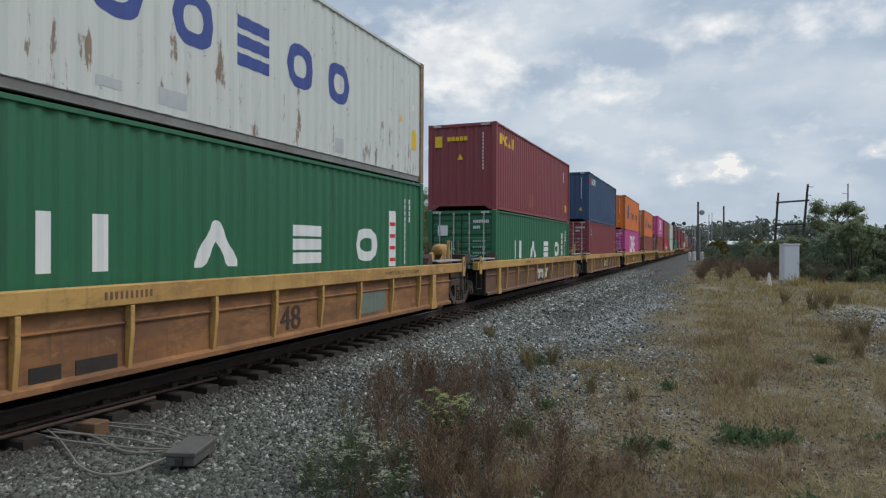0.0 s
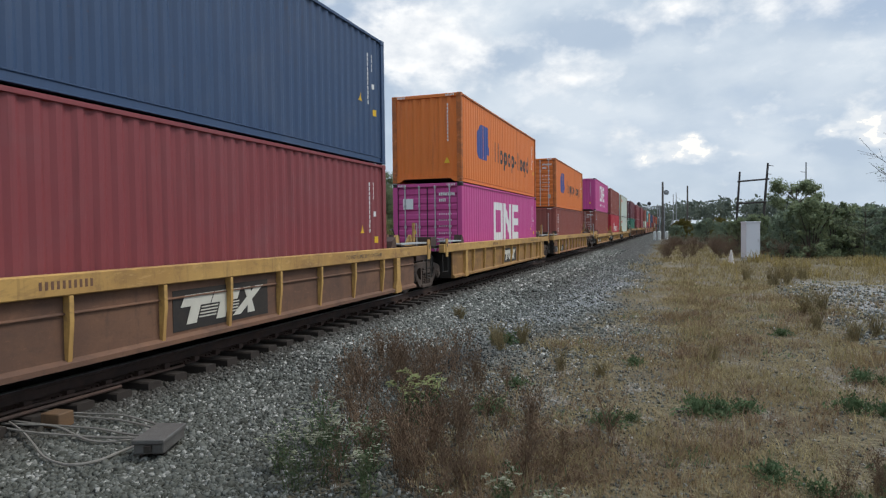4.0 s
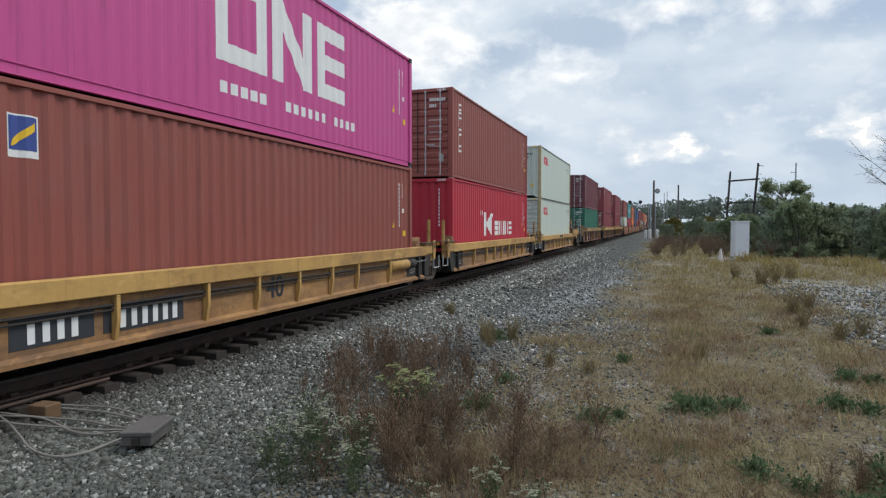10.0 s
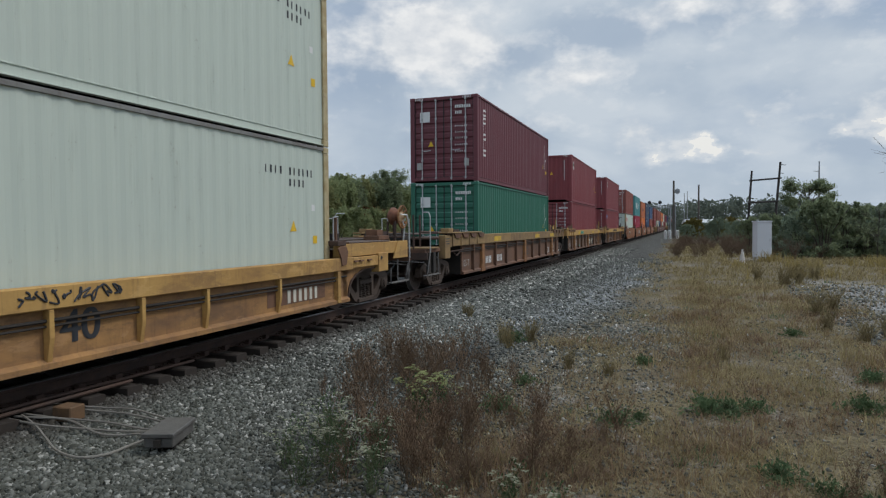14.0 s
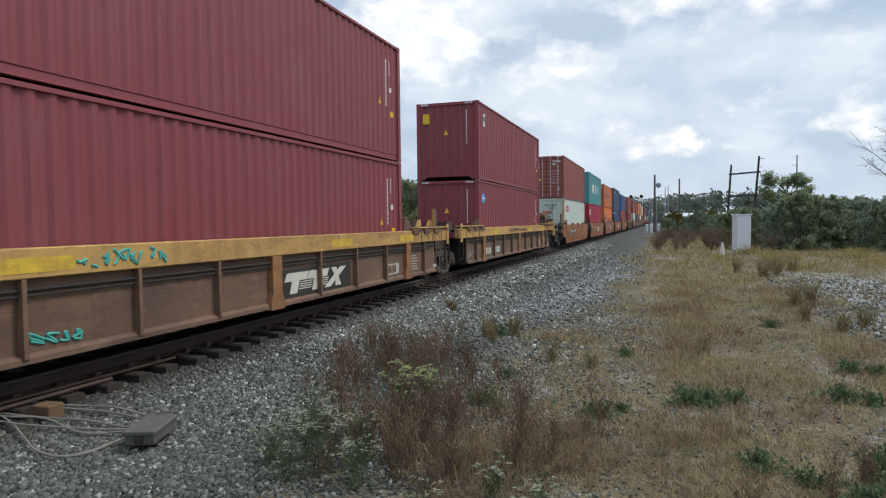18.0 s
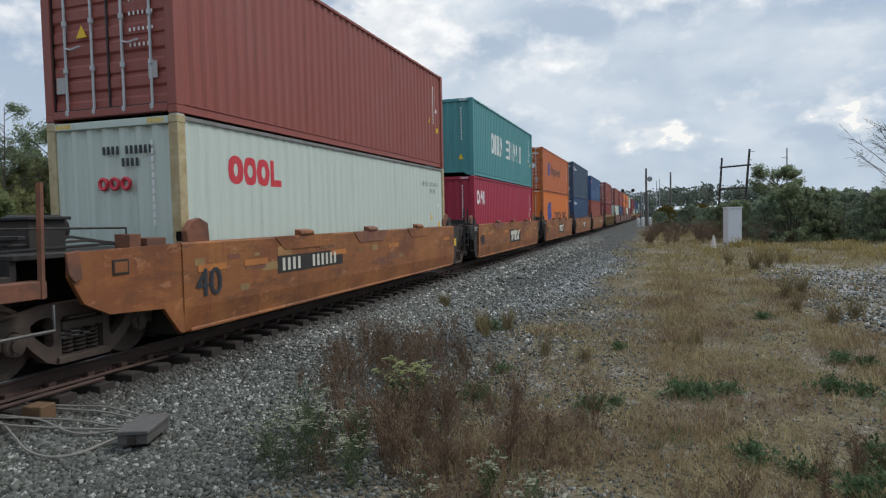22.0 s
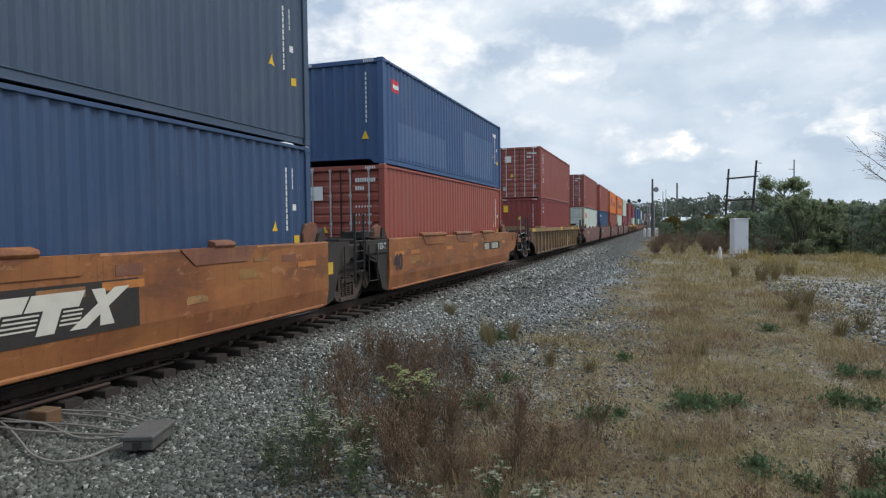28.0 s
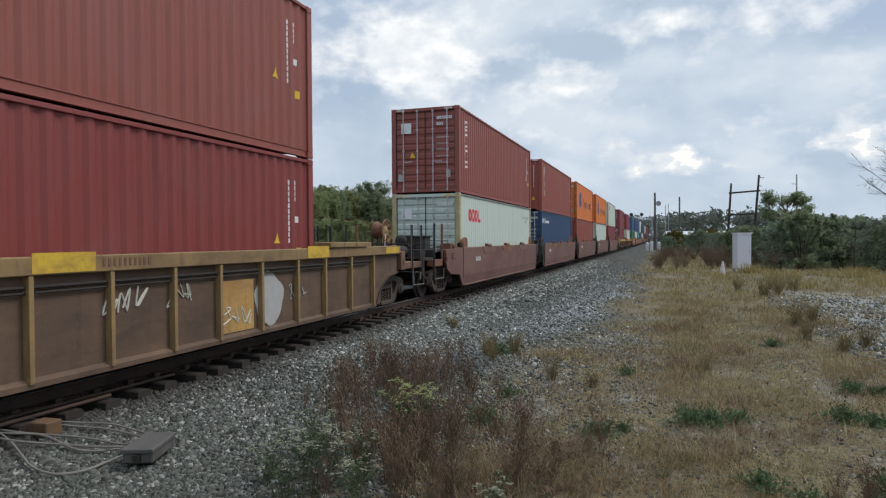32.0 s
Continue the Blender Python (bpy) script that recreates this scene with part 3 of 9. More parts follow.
def ground_material():
    def build(k, b):
        p = k.world()
        s = k.xyz(p)
        wob = k.noise(p, 0.55, 5, 0.65)
        wob2 = k.noise(p, 2.6, 5, 0.7)
        grain = k.noise(p, 26, 4, 0.7)
        stones = k.voronoi(p, 17, "Color")
        cell = k.voronoi(p, 17)
        bw = k.n.new("ShaderNodeRGBToBW")
        k.l.new(stones, bw.inputs[0])
        gravel = k.ramp(bw.outputs[0], (0.1, (0.058, 0.060, 0.052)), (0.55, (0.128, 0.133, 0.121)), (0.85, (0.205, 0.208, 0.192)), (0.97, (0.42, 0.415, 0.38)))
        gravel = k.mix(k.step(cell, 0.25, 0.6), gravel, (0.05, 0.048, 0.043))
        dust = k.mix(wob2, (0.165, 0.176, 0.178), (0.235, 0.243, 0.242))
        mat_ = k.noise(p, 70, 3, 0.7)
        straw = k.ramp(k.math("ADD", k.math("ADD", k.math("MULTIPLY", grain, 0.45), k.math("MULTIPLY", wob2, 0.25)), k.math("MULTIPLY", mat_, 0.3)),
                       (0.36, (0.060, 0.049, 0.033)), (0.47, (0.118, 0.096, 0.058)), (0.55, (0.176, 0.146, 0.088)), (0.66, (0.29, 0.245, 0.152)))
        straw = k.mix(k.step(wob, 0.50, 0.66), straw, k.mix(mat_, (0.10, 0.085, 0.062), (0.21, 0.175, 0.125)))
        # gravel along the track and out to the crossing lane; the edge wanders
        edge = k.math("ADD", s[0], k.math("MULTIPLY", k.math("SUBTRACT", wob, 0.5), -3.2))
        edge = k.math("ADD", edge, k.math("MULTIPLY", k.math("SUBTRACT", wob2, 0.5), -1.6))
        far = k.math("MULTIPLY", k.step(s[1], 8.0, 18.0), 1.5)
        near = k.step(k.math("SUBTRACT", edge, far), -3.6, -1.9)
        c = k.mix(near, gravel, straw)
        # pale, fine stone where wheels pass
        lane = k.math("MULTIPLY", k.step(k.math("SUBTRACT", edge, far), -5.2, -4.2), k.step(k.math("SUBTRACT", far, edge), 2.7, 3.3))
        lane = k.math("MULTIPLY", lane, k.math("MULTIPLY", k.step(s[1], 8.5, 13.0), k.math("SUBTRACT", 1.0, k.step(s[1], 24.0, 40.0))))
        c = k.mix(k.math("MULTIPLY", lane, 0.8), c, dust)
        # a second stony strip towards the bushes
        strip = k.math("ADD", k.math("SUBTRACT", s[0], 4.0), k.math("MULTIPLY", k.math("SUBTRACT", wob, 0.5), 5.0))
        inside = k.math("MULTIPLY", k.step(strip, -0.6, 0.5), k.step(s[1], 10.5, 13.0))
        inside = k.math("MULTIPLY", inside, k.math("SUBTRACT", 1.0, k.step(s[1], 24.0, 28.0)))
        inside = k.math("MULTIPLY", inside, k.step(wob2, 0.36, 0.46))
        c = k.mix(k.math("MULTIPLY", inside, 0.9), c, k.mix(k.step(grain, 0.4, 0.6), dust, (0.34, 0.34, 0.33)))
        # dark leaf litter and dead creepers
        litter = k.math("MULTIPLY", near, k.step(k.noise(p, 0.75, 5, 0.62, 0.6), 0.53, 0.64))
        c = k.mix(k.math("MULTIPLY", litter, 0.5), c, k.mix(k.step(mat_, 0.35, 0.65), (0.064, 0.050, 0.036), (0.165, 0.130, 0.088)))
        # bare stony spots in the grass
        bare = k.math("MULTIPLY", near, k.step(k.noise(p, 1.1, 5, 0.65, 0.5), 0.53, 0.61))
        c = k.mix(k.math("MULTIPLY", bare, 0.75), c, k.mix(k.step(grain, 0.45, 0.6), (0.125, 0.112, 0.095), (0.33, 0.30, 0.26)))
        # near ballast: grime, deepened to paint the lens's vignetting into the colour
        grime_vignette = k.math("MULTIPLY", k.math("SUBTRACT", 1.0, near), k.math("SUBTRACT", 1.0, k.step(k.math("ADD", s[1], k.math("MULTIPLY", wob, 4.0)), 5.5, 13.0)))
        c = k.mix(k.math("MULTIPLY", grime_vignette, 0.34), c, (0.062, 0.064, 0.052))
        # darker band along the track, fading about two metres from its centre
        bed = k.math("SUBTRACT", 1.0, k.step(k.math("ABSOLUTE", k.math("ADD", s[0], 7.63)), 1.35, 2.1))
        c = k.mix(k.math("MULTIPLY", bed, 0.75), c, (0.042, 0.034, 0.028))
        damp = k.math("MULTIPLY", k.math("SUBTRACT", 1.0, k.step(k.math("ABSOLUTE", k.math("ADD", k.math("ADD", s[0], 3.1), k.math("MULTIPLY", wob2, 0.5))), 0.15, 0.55)),
                      k.math("SUBTRACT", 1.0, k.step(k.math("ABSOLUTE", k.math("SUBTRACT", s[1], 9.3)), 0.5, 1.5)))
        c = k.mix(k.math("MULTIPLY", damp, 0.7), c, (0.05, 0.052, 0.052))
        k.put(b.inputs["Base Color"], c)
        b.inputs["Roughness"].default_value = 0.95
        b.inputs["Specular IOR Level"].default_value = 0.15
        k.bump(k.math("ADD", k.math("SUBTRACT", 0.0, cell), k.math("MULTIPLY", grain, 0.5)), 0.8, 0.035, b)
    return material("ground_cover", build)


def ground_height(x, y):
    """Nearly level; the ballast rises to the sleepers, and rough ground rolls a little."""
    shoulder = np.clip((np.abs(x - TRACK_X) - 1.45) / 1.6, 0, 1)
    z = GROUND_Z - 0.02 * (1 - shoulder)
    near = np.clip((x + 4.0) / 2.0, 0, 1) * np.clip(1 - np.hypot(x, y) / 60, 0, 1)
    return z + near * (0.035 * np.sin(x * 1.7 + 0.6 * y) * np.sin(y * 1.1 + 0.4) + 0.02 * np.sin(3.1 * x - 2.3 * y))


def make_ground():
    def steps(lo, hi, fine_lo, fine_hi, d):
        a = [fine_lo - 1.2 * 1.32 ** i for i in range(40)]
        b_ = [fine_hi + 1.2 * 1.32 ** i for i in range(40)]
        return np.array(sorted([lo] + [q for q in a if q > lo] + list(np.arange(fine_lo, fine_hi + 1e-6, d)) + [q for q in b_ if q < hi] + [hi]))
    xs, ys = steps(-3000, 3000, -12, 10, 0.22), steps(-600, 4500, 0, 30, 0.25)
    X, Y = np.meshgrid(xs, ys)
    Z = ground_height(X, Y)
    v = np.stack([X, Y, Z], -1).reshape(-1, 3)
    n, m = len(xs), len(ys)
    i = (np.arange(m - 1)[:, None] * n + np.arange(n - 1)[None]).ravel()
    tris = np.concatenate([np.stack([i, i + 1, i + n + 1], 1), np.stack([i, i + n + 1, i + n], 1)])
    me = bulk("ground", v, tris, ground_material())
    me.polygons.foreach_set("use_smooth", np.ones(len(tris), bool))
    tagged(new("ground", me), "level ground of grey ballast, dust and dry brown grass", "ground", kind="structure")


make_ground()

TIE_STEP = 0.53
wood = rusty("oiled_dark_wood", (0.030, 0.022, 0.017), (0.045, 0.034, 0.026), (0.016, 0.013, 0.011), 2.0, 0.9)


def make_track():
    track = thing("railway_track", "straight railway track, rusty rails on dark wooden ties in grey ballast", "railway track", kind="structure")
    # rails: foot, web and head, laid side by side
    for side in (-1, 1):
        c = TRACK_X + side * 0.755
        prof = [(-0.075, -0.185), (0.075, -0.185), (0.075, -0.17), (0.012, -0.155), (0.010, -0.055), (0.037, -0.042), (0.037, -0.012),
                (-0.037, -0.012), (-0.037, -0.042), (-0.010, -0.055), (-0.012, -0.155), (-0.075, -0.17)]
        part("rail", Geo().prism([(c + x, z) for x, z in prof], -60, 900, "y"), M["rail"], track)
        head = [(-0.036, -0.0118), (0.036, -0.0118), (0.032, -0.003), (0.024, 0.0), (-0.024, 0.0), (-0.032, -0.003)]
        part("rail_head", Geo().prism([(c + x, z) for x, z in head], -60, 900, "y"), M["rail_top"], track, "wheel-polished top of the rail")
    rnd = random.Random(5)
    variants = []
    for i in range(5):
        g = Geo()
        a, b_ = 1.28 + rnd.uniform(0, 0.05), 1.28 + rnd.uniform(0, 0.05)
        w = 0.112 + rnd.uniform(-0.008, 0.008)
        g.prism([(-w, -0.38), (w, -0.38), (w, -0.212), (w - 0.015, -0.196 - rnd.uniform(0, 0.008)), (0.02, -0.203), (-w + 0.02, -0.196), (-w, -0.215)], -a, b_, "x")
        variants.append(g.mesh("tie", wood))
    plate = Geo()
    for side in (-1, 1):
        plate.box(side * 0.755 - 0.18, side * 0.755 + 0.18, -0.095, 0.095, -0.198, -0.184)
        for q in (-0.10, 0.10):
            plate.box(side * 0.755 + q - 0.012, side * 0.755 + q + 0.012, -0.05, -0.026, -0.19, -0.155)
            plate.box(side * 0.755 + q - 0.012, side * 0.755 + q + 0.012, 0.03, 0.054, -0.19, -0.160)
    plate_mesh = plate.mesh("tie_plate", M["rail"])
    anchor = Geo()
    anchor.box(0.60, 0.91, -0.035, 0.035, -0.20, -0.145)
    anchor.box(0.86, 0.93, -0.05, 0.05, -0.18, -0.115)
    anchor_mesh = anchor.mesh("rail_anchor", M["rail"])
    y = -4.0
    while y < 75:
        t = part("tie", variants[rnd.randrange(5)], None, track, at=pose(TRACK_X + rnd.uniform(-0.03, 0.03), y + rnd.uniform(-0.02, 0.02), rnd.uniform(-0.008, 0.004), 0, 0, rnd.uniform(-0.8, 0.8)))
        part("tie_plate", plate_mesh, None, t)
        if y < 30:
            part("rail_anchor", anchor_mesh, None, t, at=pose(0, 0.14, 0))
        y += TIE_STEP
    far = Geo()
    while y < 420:
        far.box(TRACK_X - 1.3, TRACK_X + 1.3, y - 0.11, y + 0.11, -0.36, -0.2)
        y += TIE_STEP
    tagged(part("far_ties", far, wood, track), kind="stuff")
    # a long loose rod that lies along the tie ends
    part("trackside_rod", Geo().tube([(TRACK_X + 1.02, 2.6, -0.165), (TRACK_X + 1.04, 5.0, -0.15), (TRACK_X + 1.07, 7.4, -0.17)], 0.022, 6), M["rail"], track, "rusty rod along the tie ends")

# ---------------------------------------------------------------- containers
LONG, WIDE = 12.192, 2.438
TALL, LOW = 2.896, 2.591
HALF = WIDE / 2
WAVE, DEEP = 0.278, 0.036
Y_IN = 0.16               # where the corrugated sheet begins behind the corner post


def wave_breaks(y0, y1, pitch=WAVE, deep=DEEP):
    """(y, depth) along the sheet: 0 on the outer flats, -deep on the inner ones."""
    n = max(1, round((y1 - y0) / pitch))
    p = (y1 - y0) / n
    out = []
    for i in range(n):
        a = y0 + i * p
        out += [(a, 0.0), (a + p * 0.26, 0.0), (a + p * 0.5, -deep), (a + p * 0.76, -deep)]
    out.append((y1, 0.0))
    return out


SIDE_WAVE = wave_breaks(Y_IN, LONG - Y_IN)
SW_Y = np.array([a for a, _ in SIDE_WAVE])
SW_D = np.array([b for _, b in SIDE_WAVE])


def side_mesh(h, mat, deep):
    def make():
        g = Geo()
        z0, z1 = 0.150, h - 0.066
        n = len(SIDE_WAVE)
        pts = [(d * deep - 0.035, y, z) for z in (z0, z0 + 0.012, z1 - 0.014, z1) for y, d in SIDE_WAVE]
        # the waves run out flat towards the rails
        pts = [(-0.035 if i < n or i >= 3 * n else x, y, z) for i, (x, y, z) in enumerate(pts)]
        pts += [(-0.085, Y_IN, z0), (-0.085, LONG - Y_IN, z0), (-0.085, LONG - Y_IN, z1), (-0.085, Y_IN, z1)]
        fs = [(r * n + i, r * n + i + 1, (r + 1) * n + i + 1, (r + 1) * n + i) for r in range(3) for i in range(n - 1)]
        b = 4 * n
        fs += [(b, b + 3, b + 2, b + 1)]
        me = bpy.data.meshes.new("side_panel")
        me.from_pydata([(HALF + x, y, z) for x, y, z in pts], [], fs)
        me.materials.append(mat)
        return me
    return cached(("side", h, mat.name), make)


def end_wave_mesh(h, mat):
    def make():
        brk = wave_breaks(-HALF + 0.16, HALF - 0.16, 0.30, 0.045)
        n = len(brk)
        pts = [(x, -d + 0.03, z) for z in (0.16, h - 0.12) for x, d in brk]
        pts += [(-HALF + 0.16, 0.10, 0.16), (HALF - 0.16, 0.10, 0.16), (HALF - 0.16, 0.10, h - 0.12), (-HALF + 0.16, 0.10, h - 0.12)]
        fs = [(i, i + 1, n + i + 1, n + i) for i in range(n - 1)] + [(2 * n + 1, 2 * n, 2 * n + 3, 2 * n + 2)]
        me = bpy.data.meshes.new("end_wall")
        me.from_pydata(pts, [], fs)
        me.materials.append(mat)
        return me
    return cached(("endw", h, mat.name), make)


def door_mesh(h, mat):
    """One leaf, pressed in shallow bands."""
    def make():
        w, z0, z1 = HALF - 0.16, 0.15, h - 0.11
        rows = 5
        gap = (z1 - z0) / rows
        face = [(0.018, z0)]
        for i in range(rows):
            a = z0 + i * gap
            face += [(0.018, a + gap * 0.22), (0.046, a + gap * 0.30), (0.046, a + gap * 0.48), (0.018, a + gap * 0.56), (0.018, a + gap * 0.80), (0.040, a + gap * 0.86), (0.040, a + gap * 0.92), (0.018, a + gap * 0.97)]
        face += [(0.018, z1), (0.08, z1), (0.08, z0)]
        return Geo().prism(face, 0.0, w, "x").mesh("door", mat)
    return cached(("door", h, mat.name), make)


def bars_mesh(h):
    def make():
        prof = [(0.06, 0.021)]
        for z in (0.12, 0.75, h * 0.5, h - 0.75, h - 0.12):
            prof += [(z - 0.035, 0.021), (z - 0.034, 0.040), (z + 0.034, 0.040), (z + 0.035, 0.021)]
        prof += [(h - 0.06, 0.021)]
        return Geo().lathe(prof, "z", 7, (0, -0.012, 0)).mesh("locking_bar", M["galv"])
    return cached(("bar", h), make)


def handle_mesh():
    return cached("handle", lambda: Geo().tube([(0, -0.04, 0.98), (0.12, -0.05, 0.95), (0.30, -0.05, 0.98)], 0.014, 5).mesh("door_handle", M["galv"]))


def frame_meshes(h, mat):
    def make():
        # a channel set back under the sheet, with a narrow flange along its foot
        rail_lo = Geo().prism([(-0.012, 0.014), (-0.012, 0.032), (-0.050, 0.038), (-0.050, 0.136), (-0.036, 0.142), (-0.036, 0.158), (-0.10, 0.158), (-0.10, 0.014)], 0.17, LONG - 0.17, "y")
        rail_hi = Geo().prism([(-0.010, h - 0.070), (-0.010, h - 0.010), (-0.07, h - 0.010), (-0.07, h - 0.070)], 0.17, LONG - 0.17, "y")
        for g in (rail_lo, rail_hi):
            g.v = [(HALF + x, y, z) for x, y, z in g.v]
        corner = M["rust_post"] if mat is M["white"] else M["ochre_post"] if mat is M["cream"] else M["orange_post"] if mat in (M["orange"], M["orange_red"]) else mat
        post = Geo().prism([(0, 0), (0, 0.165), (-0.05, 0.165), (-0.06, 0.07), (-0.16, 0.07), (-0.16, 0)], 0.118, h - 0.118, "z")
        sill = Geo().box(-HALF + 0.16, HALF - 0.16, 0.0, 0.12, 0.035, 0.15)
        q = HALF - 0.16
        tunnel = Geo().prism([(-q, 0.02), (-q, 0.172), (q, 0.172), (q, 0.02), (q - 0.10, 0.02), (q - 0.24, 0.125), (-q + 0.24, 0.125), (-q + 0.10, 0.02)], 0.0, 0.11, "y")
        header = Geo().box(-HALF + 0.16, HALF - 0.16, 0.0, 0.11, h - 0.12, h - 0.01)
        cast = Geo()
        cast.box(-0.162, 0.003, -0.003, 0.178, 0, 0.118)
        n = 44
        line = []
        for i in range(n):
            y0, p = 0.14 + (LONG - 0.28) * i / n, (LONG - 0.28) / n
            line += [(y0, h - 0.034), (y0 + p * 0.3, h - 0.034), (y0 + p * 0.5, h - 0.012), (y0 + p * 0.8, h - 0.012)]
        line += [(LONG - 0.14, h - 0.034), (LONG - 0.14, h - 0.055), (0.14, h - 0.055)]
        roof = Geo().prism(line, -HALF + 0.05, HALF - 0.05, "x")
        floor = Geo()
        floor.box(-HALF + 0.11, HALF - 0.11, 0.12, LONG - 0.12, 0.12, 0.16)
        return {"rail_lo": rail_lo.mesh("bottom_rail", M["galv_dull"] if mat is M["white"] else mat, 0.003), "rail_hi": rail_hi.mesh("top_rail", corner if mat in (M["orange"], M["orange_red"]) else M["galv_dull"] if mat is M["cream"] else mat, 0.004),
                "post": post.mesh("corner_post", corner, 0.008), "sill": sill.mesh("door_sill", mat, 0.008), "tunnel": tunnel.mesh("end_sill", mat, 0.004),
                "header": header.mesh("header", mat, 0.008), "cast": cast.mesh("corner_casting", corner if corner is not mat else M["dark_steel"] if mat is M["pink"] else mat, 0.012),
                "roof": roof.mesh("roof", mat), "floor": floor.mesh("underframe", M["dark_steel"])}
    return cached(("frame", h, mat.name), make)


# --- plain marks on the waved side: each is a function from y to spans of z

def ring(y0, y1, z0, z1, t):
    cy, cz, ry, rz = (y0 + y1) / 2, (z0 + z1) / 2, (y1 - y0) / 2, (z1 - z0) / 2

    def spans(y):
        u = (y - cy) / ry
        if abs(u) >= 1:
            return []
        o = rz * (1 - abs(u) ** 2.6) ** (1 / 2.6)
        ui = (y - cy) / max(ry - t, 0.01)
        if abs(ui) >= 1:
            return [(cz - o, cz + o)]
        i = (rz - t) * (1 - abs(ui) ** 2.6) ** (1 / 2.6)
        return [(cz - o, cz - i), (cz + i, cz + o)]
    return y0, y1, spans


def frame_mark(y0, y1, z0, z1, t):
    return y0, y1, lambda y: [(z0, z1)] if y < y0 + t or y > y1 - t else [(z0, z0 + t), (z1 - t, z1)]


def block(y0, y1, z0, z1):
    return y0, y1, lambda y: [(z0, z1)]


def rows3(y0, y1, z0, z1, t):
    zm = (z0 + z1) / 2
    return [block(y0, y1, z0, z0 + t), block(y0, y1, zm - t / 2, zm + t / 2), block(y0, y1, z1 - t, z1)]


def posts2(y0, y1, z0, z1, t):
    return [block(y0, y0 + t, z0, z1), block(y1 - t, y1, z0, z1)]


def wedge(y0, y1, z0, z1, t):
    c, h = (y0 + y1) / 2, (y1 - y0) / 2
    return y0, y1, lambda y: [(max(z0, z0 + (z1 - z0) * (1 - abs(y - c) / h) - (z1 - z0) * 0.45), z0 + (z1 - z0) * min(1, 1.12 - abs(y - c) / h))]


def triangle(y0, y1, z0, z1):
    c, h = (y0 + y1) / 2, (y1 - y0) / 2
    return y0, y1, lambda y: [(z0, z0 + (z1 - z0) * max(0.0, 1 - abs(y - c) / h))]


def slant(y0, y1, z0, z1, t):
    """A band that climbs from one lower corner and bends over at the top."""
    return y0, y1, lambda y: [(max(z0, z0 + (z1 - z0) * (((y - y0) / (y1 - y0)) ** 0.6) - t), z0 + (z1 - z0) * (((y - y0) / (y1 - y0)) ** 0.6))]


def disc(y0, y1, z0, z1):
    cy, cz, ry, rz = (y0 + y1) / 2, (z0 + z1) / 2, (y1 - y0) / 2, (z1 - z0) / 2
    return y0, y1, lambda y: [(cz - rz * math.sqrt(max(0, 1 - ((y - cy) / ry) ** 2)), cz + rz * math.sqrt(max(0, 1 - ((y - cy) / ry) ** 2)))]


def mark(marks, h, mat, parent, label, name="painted_shape", lift=0.003, joined=False):
    """Paint marks that follow the waves of the side sheet (facing +X); small signs stay joined."""
    marks = [q for m in marks for q in (m if isinstance(m, list) else [m])]
    if not joined:
        for one in marks:
            mark([one], h, mat, parent, label, name, lift, True)
        return None
    pts, fs = [], []
    deep = parent.get("waves", 1.0)
    for y0, y1, spans in marks:
        cuts = set(np.linspace(y0, y1, max(10, int((y1 - y0) / 0.06) + 2)))
        cuts |= {float(q) for q in SW_Y if y0 < q < y1}
        cuts = sorted(cuts)
        for a, b in list(zip(cuts, cuts[1:])):
            if len(spans(a + 1e-4)) != len(spans(b - 1e-4)):
                lo_, hi_ = a, b
                for _ in range(12):
                    mid = (lo_ + hi_) / 2
                    lo_, hi_ = (mid, hi_) if len(spans(mid)) == len(spans(a + 1e-4)) else (lo_, mid)
                cuts.append(hi_)
        cuts.sort()
        for a, b in zip(cuts, cuts[1:]):
            if b - a < 1e-4:
                continue
            e = min(1e-4, (b - a) / 4)
            sa, sb = spans(a + e), spans(b - e)
            if len(sa) != len(sb):
                sa = sb = spans((a + b) / 2)
            for (p, q), (r, s) in zip(sa, sb):
                if q - p < 1e-3 and s - r < 1e-3:
                    continue
                xa = HALF - 0.035 + deep * float(np.interp(a, SW_Y, SW_D)) + lift
                xb = HALF - 0.035 + deep * float(np.interp(b, SW_Y, SW_D)) + lift
                o = len(pts)
                pts += [(xa, a, p), (xb, b, r), (xb, b, s), (xa, a, q)]
                fs.append((o, o + 1, o + 2, o + 3))
    if not fs:
        return None
    me = bpy.data.meshes.new(name)
    me.from_pydata(pts, [], fs)
    bm = bmesh.new()
    bm.from_mesh(me)
    bmesh.ops.remove_doubles(bm, verts=bm.verts, dist=0.006)
    bm.to_mesh(me)
    bm.free()
    me.materials.append(mat)
    return tagged(part(name, me, None, parent, label), kind="stuff" if len(marks) > 1 else "")


def flat_mark(rects, mat, parent, label, name="painted_mark", at=None):
    """Flat stickers or plates as thin boxes: x0, x1, y0, y1, z0, z1."""
    g = Geo()
    for r in rects:
        g.box(*r)
    return tagged(part(name, g, mat, parent, label, at), kind="stuff" if len(rects) > 1 else "")


